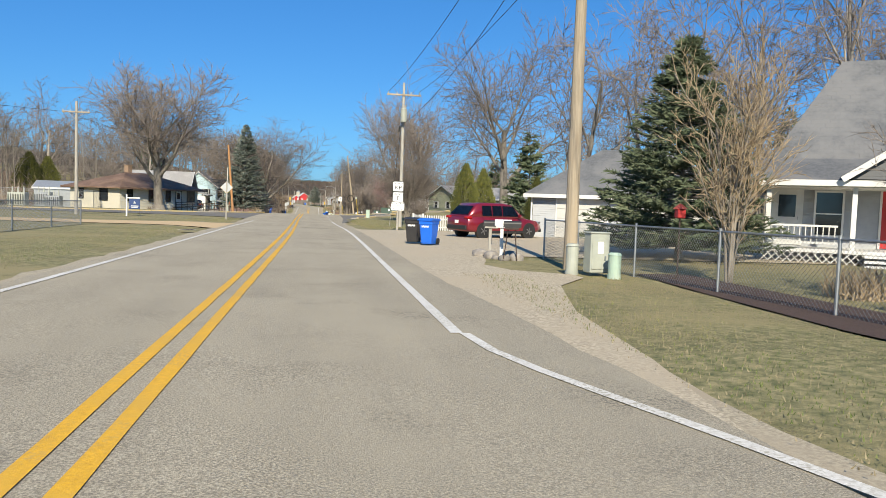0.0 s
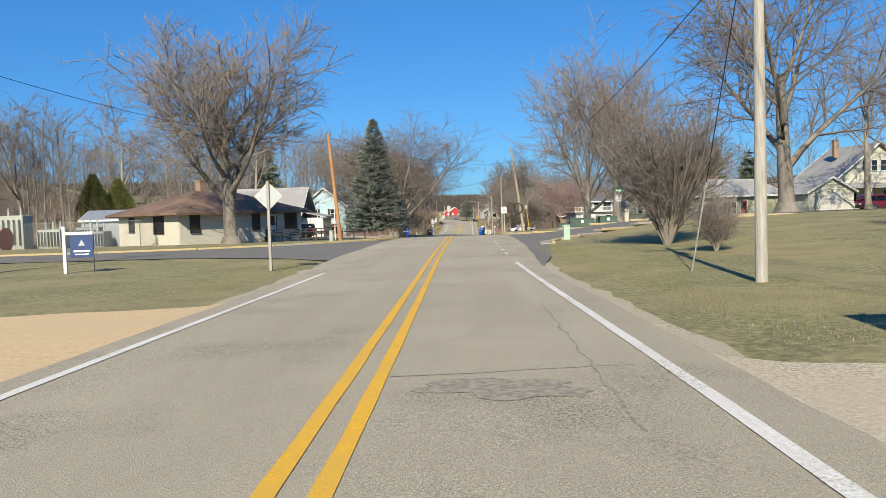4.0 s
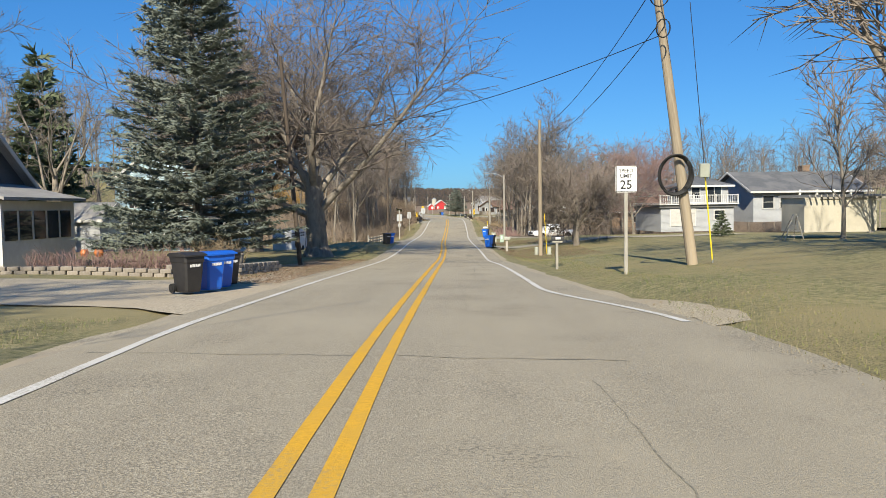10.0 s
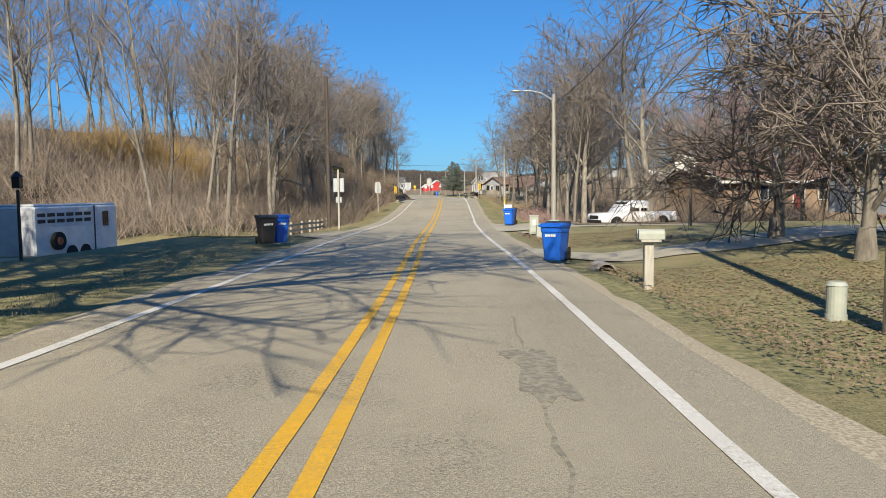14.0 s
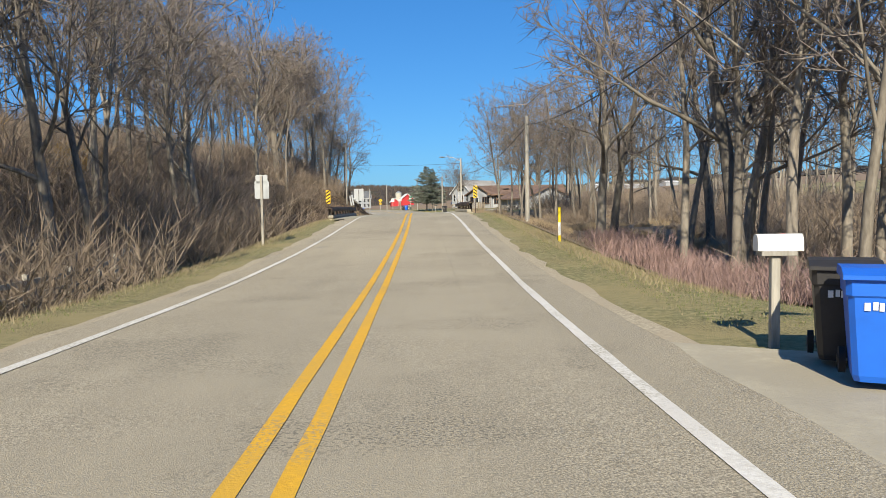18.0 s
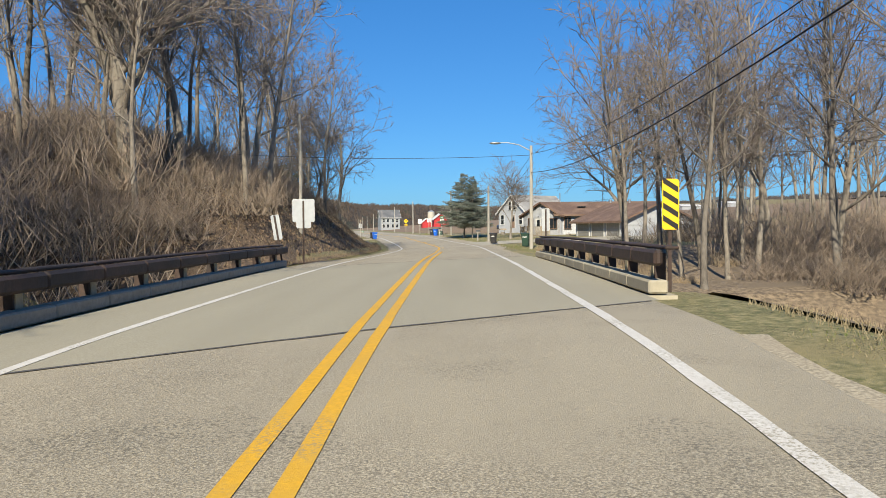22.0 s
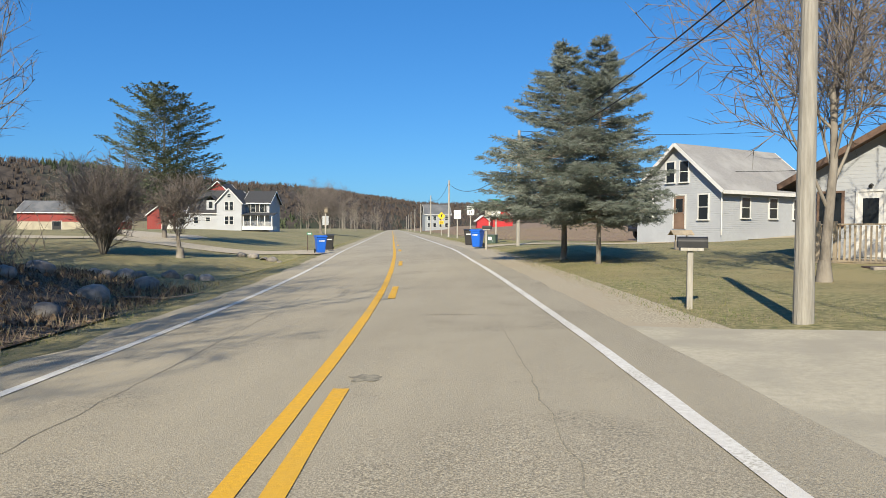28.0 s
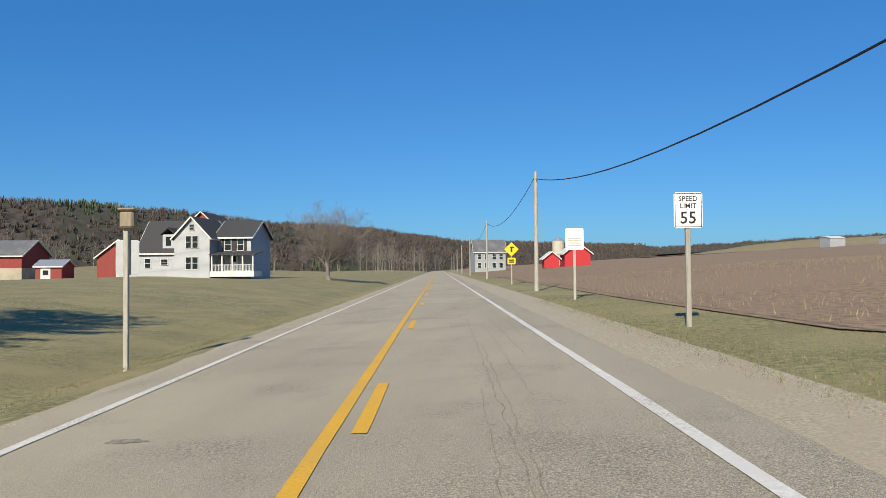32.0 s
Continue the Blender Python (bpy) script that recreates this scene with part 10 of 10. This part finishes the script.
# ---------------- road wear ----------------
def crack(y0, y1, d0, d1, w, seed, mat="patch"):
    r = random.Random(seed)
    n = max(3, int((y1 - y0) / 0.25))
    V, F = [], []
    d = d0
    for i in range(n + 1):
        t = i / n
        y = y0 + (y1 - y0) * t
        d = d0 + (d1 - d0) * t + 0.06 * noise.noise((y * 1.7, seed, 0)) + 0.03 * noise.noise((y * 6, seed, 1))
        ww = w * (0.35 + 0.9 * abs(noise.noise((y * 2.2, seed, 5))))
        z = surf(y, d) + 0.005
        x = float(road_x(y)) + d
        V += [(x - ww, y, z), (x + ww, y, z)]
    for i in range(n):
        F.append((2 * i, 2 * i + 1, 2 * i + 3, 2 * i + 2))
    return V, F


long_cracks = [crack(136, 150, 2.2, 1.9, .03, 1), crack(129, 137, 1.6, 1.75, .03, 2), crack(350, 372, 1.5, 1.75, .014, 3), crack(44, 52, 2.3, 2.5, .025, 5), crack(152, 160, 1.7, 1.9, .035, 6), crack(292, 300, 1.3, 1.4, .01, 7), crack(319, 334, 2.3, 2.1, .01, 8)]
long_cracks += [crack(346 + 4 * k, 353 + 5.5 * k, 0.9 + 0.37 * k, 1.1 + 0.33 * k, .009 + .002 * (k % 3), 20 + k) for k in range(6)]
long_cracks += [crack(a, b, u, v, .012, 40 + i) for i, (a, b, u, v) in enumerate(((60, 72, 1.3, 1.5), (100, 112, 2.1, 2.3), (118, 128, 1.2, 1.1), (160, 176, 2.5, 2.6), (205, 232, 1.75, 1.8), (300, 316, 1.9, 2.1), (372, 392, -1.6, -1.4), (306, 330, -2.1, -2.0)))]
for v, f in long_cracks:
    lay("road_crack", "stain", [(v, f)], "dark lengthwise crack in the road surface", "road crack")
cross = []
for i, (y, a, b) in enumerate(((113.5, -3.6, 2.9), (71, -4, 2.2), (67.5, -3.8, 2.4), (133.8, -3.3, -0.5), (145.5, -3.4, 0.8), (300.5, 0.8, 2.6), (317, 0.9, 2.6), (353.8, -0.2, 2.0), (323.5, -2, 0), (46, 0.2, 2.8))):
    V, F = [], []
    n = int((b - a) / 0.2)
    for k in range(n + 1):
        d = a + (b - a) * k / n
        yy = y + 0.16 * d * (1 if i % 2 else -1) + 0.10 * noise.noise((d * 1.4, i * 3.1, 0))
        ww = 0.008 + 0.016 * abs(noise.noise((d * 2, i, 4)))
        z = surf(yy, d) + 0.006
        x = float(road_x(yy)) + d
        V += [(x, yy - ww, z), (x, yy + ww, z)]
    F = [(2 * k, 2 * k + 2, 2 * k + 3, 2 * k + 1) for k in range(n)]
    lay("road_crack", "stain", [(V, F)], "narrow cross crack in the road surface", "road crack")


def patch(y, d, ly, ld, seed, mat="stain"):
    V = []
    n = 30
    for k in range(n):
        a = 2 * math.pi * k / n
        q = 0.85 + 0.5 * noise.noise((math.cos(a) * 1.6, math.sin(a) * 1.6, seed * 3.3)) + 0.25 * noise.noise((math.cos(a) * 5, math.sin(a) * 5, seed))
        yy, dd = y + ly * q * math.sin(a), d + ld * q * math.cos(a)
        V.append((float(road_x(yy)) + dd, yy, surf(yy, dd) + 0.0055))
    return V, [tuple(range(n))]


for i, (y, d, a, b) in enumerate(((147.2, 0.7, .5, .35), (146.0, 1.6, .35, .5), (149.3, 1.3, .3, .5), (151, 0.3, .25, .3), (156.5, 1.9, 1.2, .3), (45.5, 1.4, .5, .9), (31.0, 1.9, .2, .35), (306.4, 0.3, .25, .2), (311.2, 0.35, .2, .2), (144.6, 1.8, .5, .5), (152.8, .4, .2, .4), (157.3, 1.7, .22, .2), (356, -2.2, .12, .25))):
    lay("road_patch", "stain", [patch(y, d, a, b, i)], "dark worn patch in the road surface", "road patch")
for y, d in ((93.6, 8.6), (36.5, -4.6)):
    mc = thing("manhole_cover", pose(*spot(y, d, 0.045 if abs(d) > 4.2 else 0.02)), "dark iron manhole cover in the street", "manhole cover", "manhole covers")
    part("cover", rods(((0, 0, 0), (0, 0, 0.012), 0.34), n=24), "rust", mc)
    part("frame", rods(((0, 0, 0), (0, 0, 0.008), 0.42), n=24), "concrete", mc)
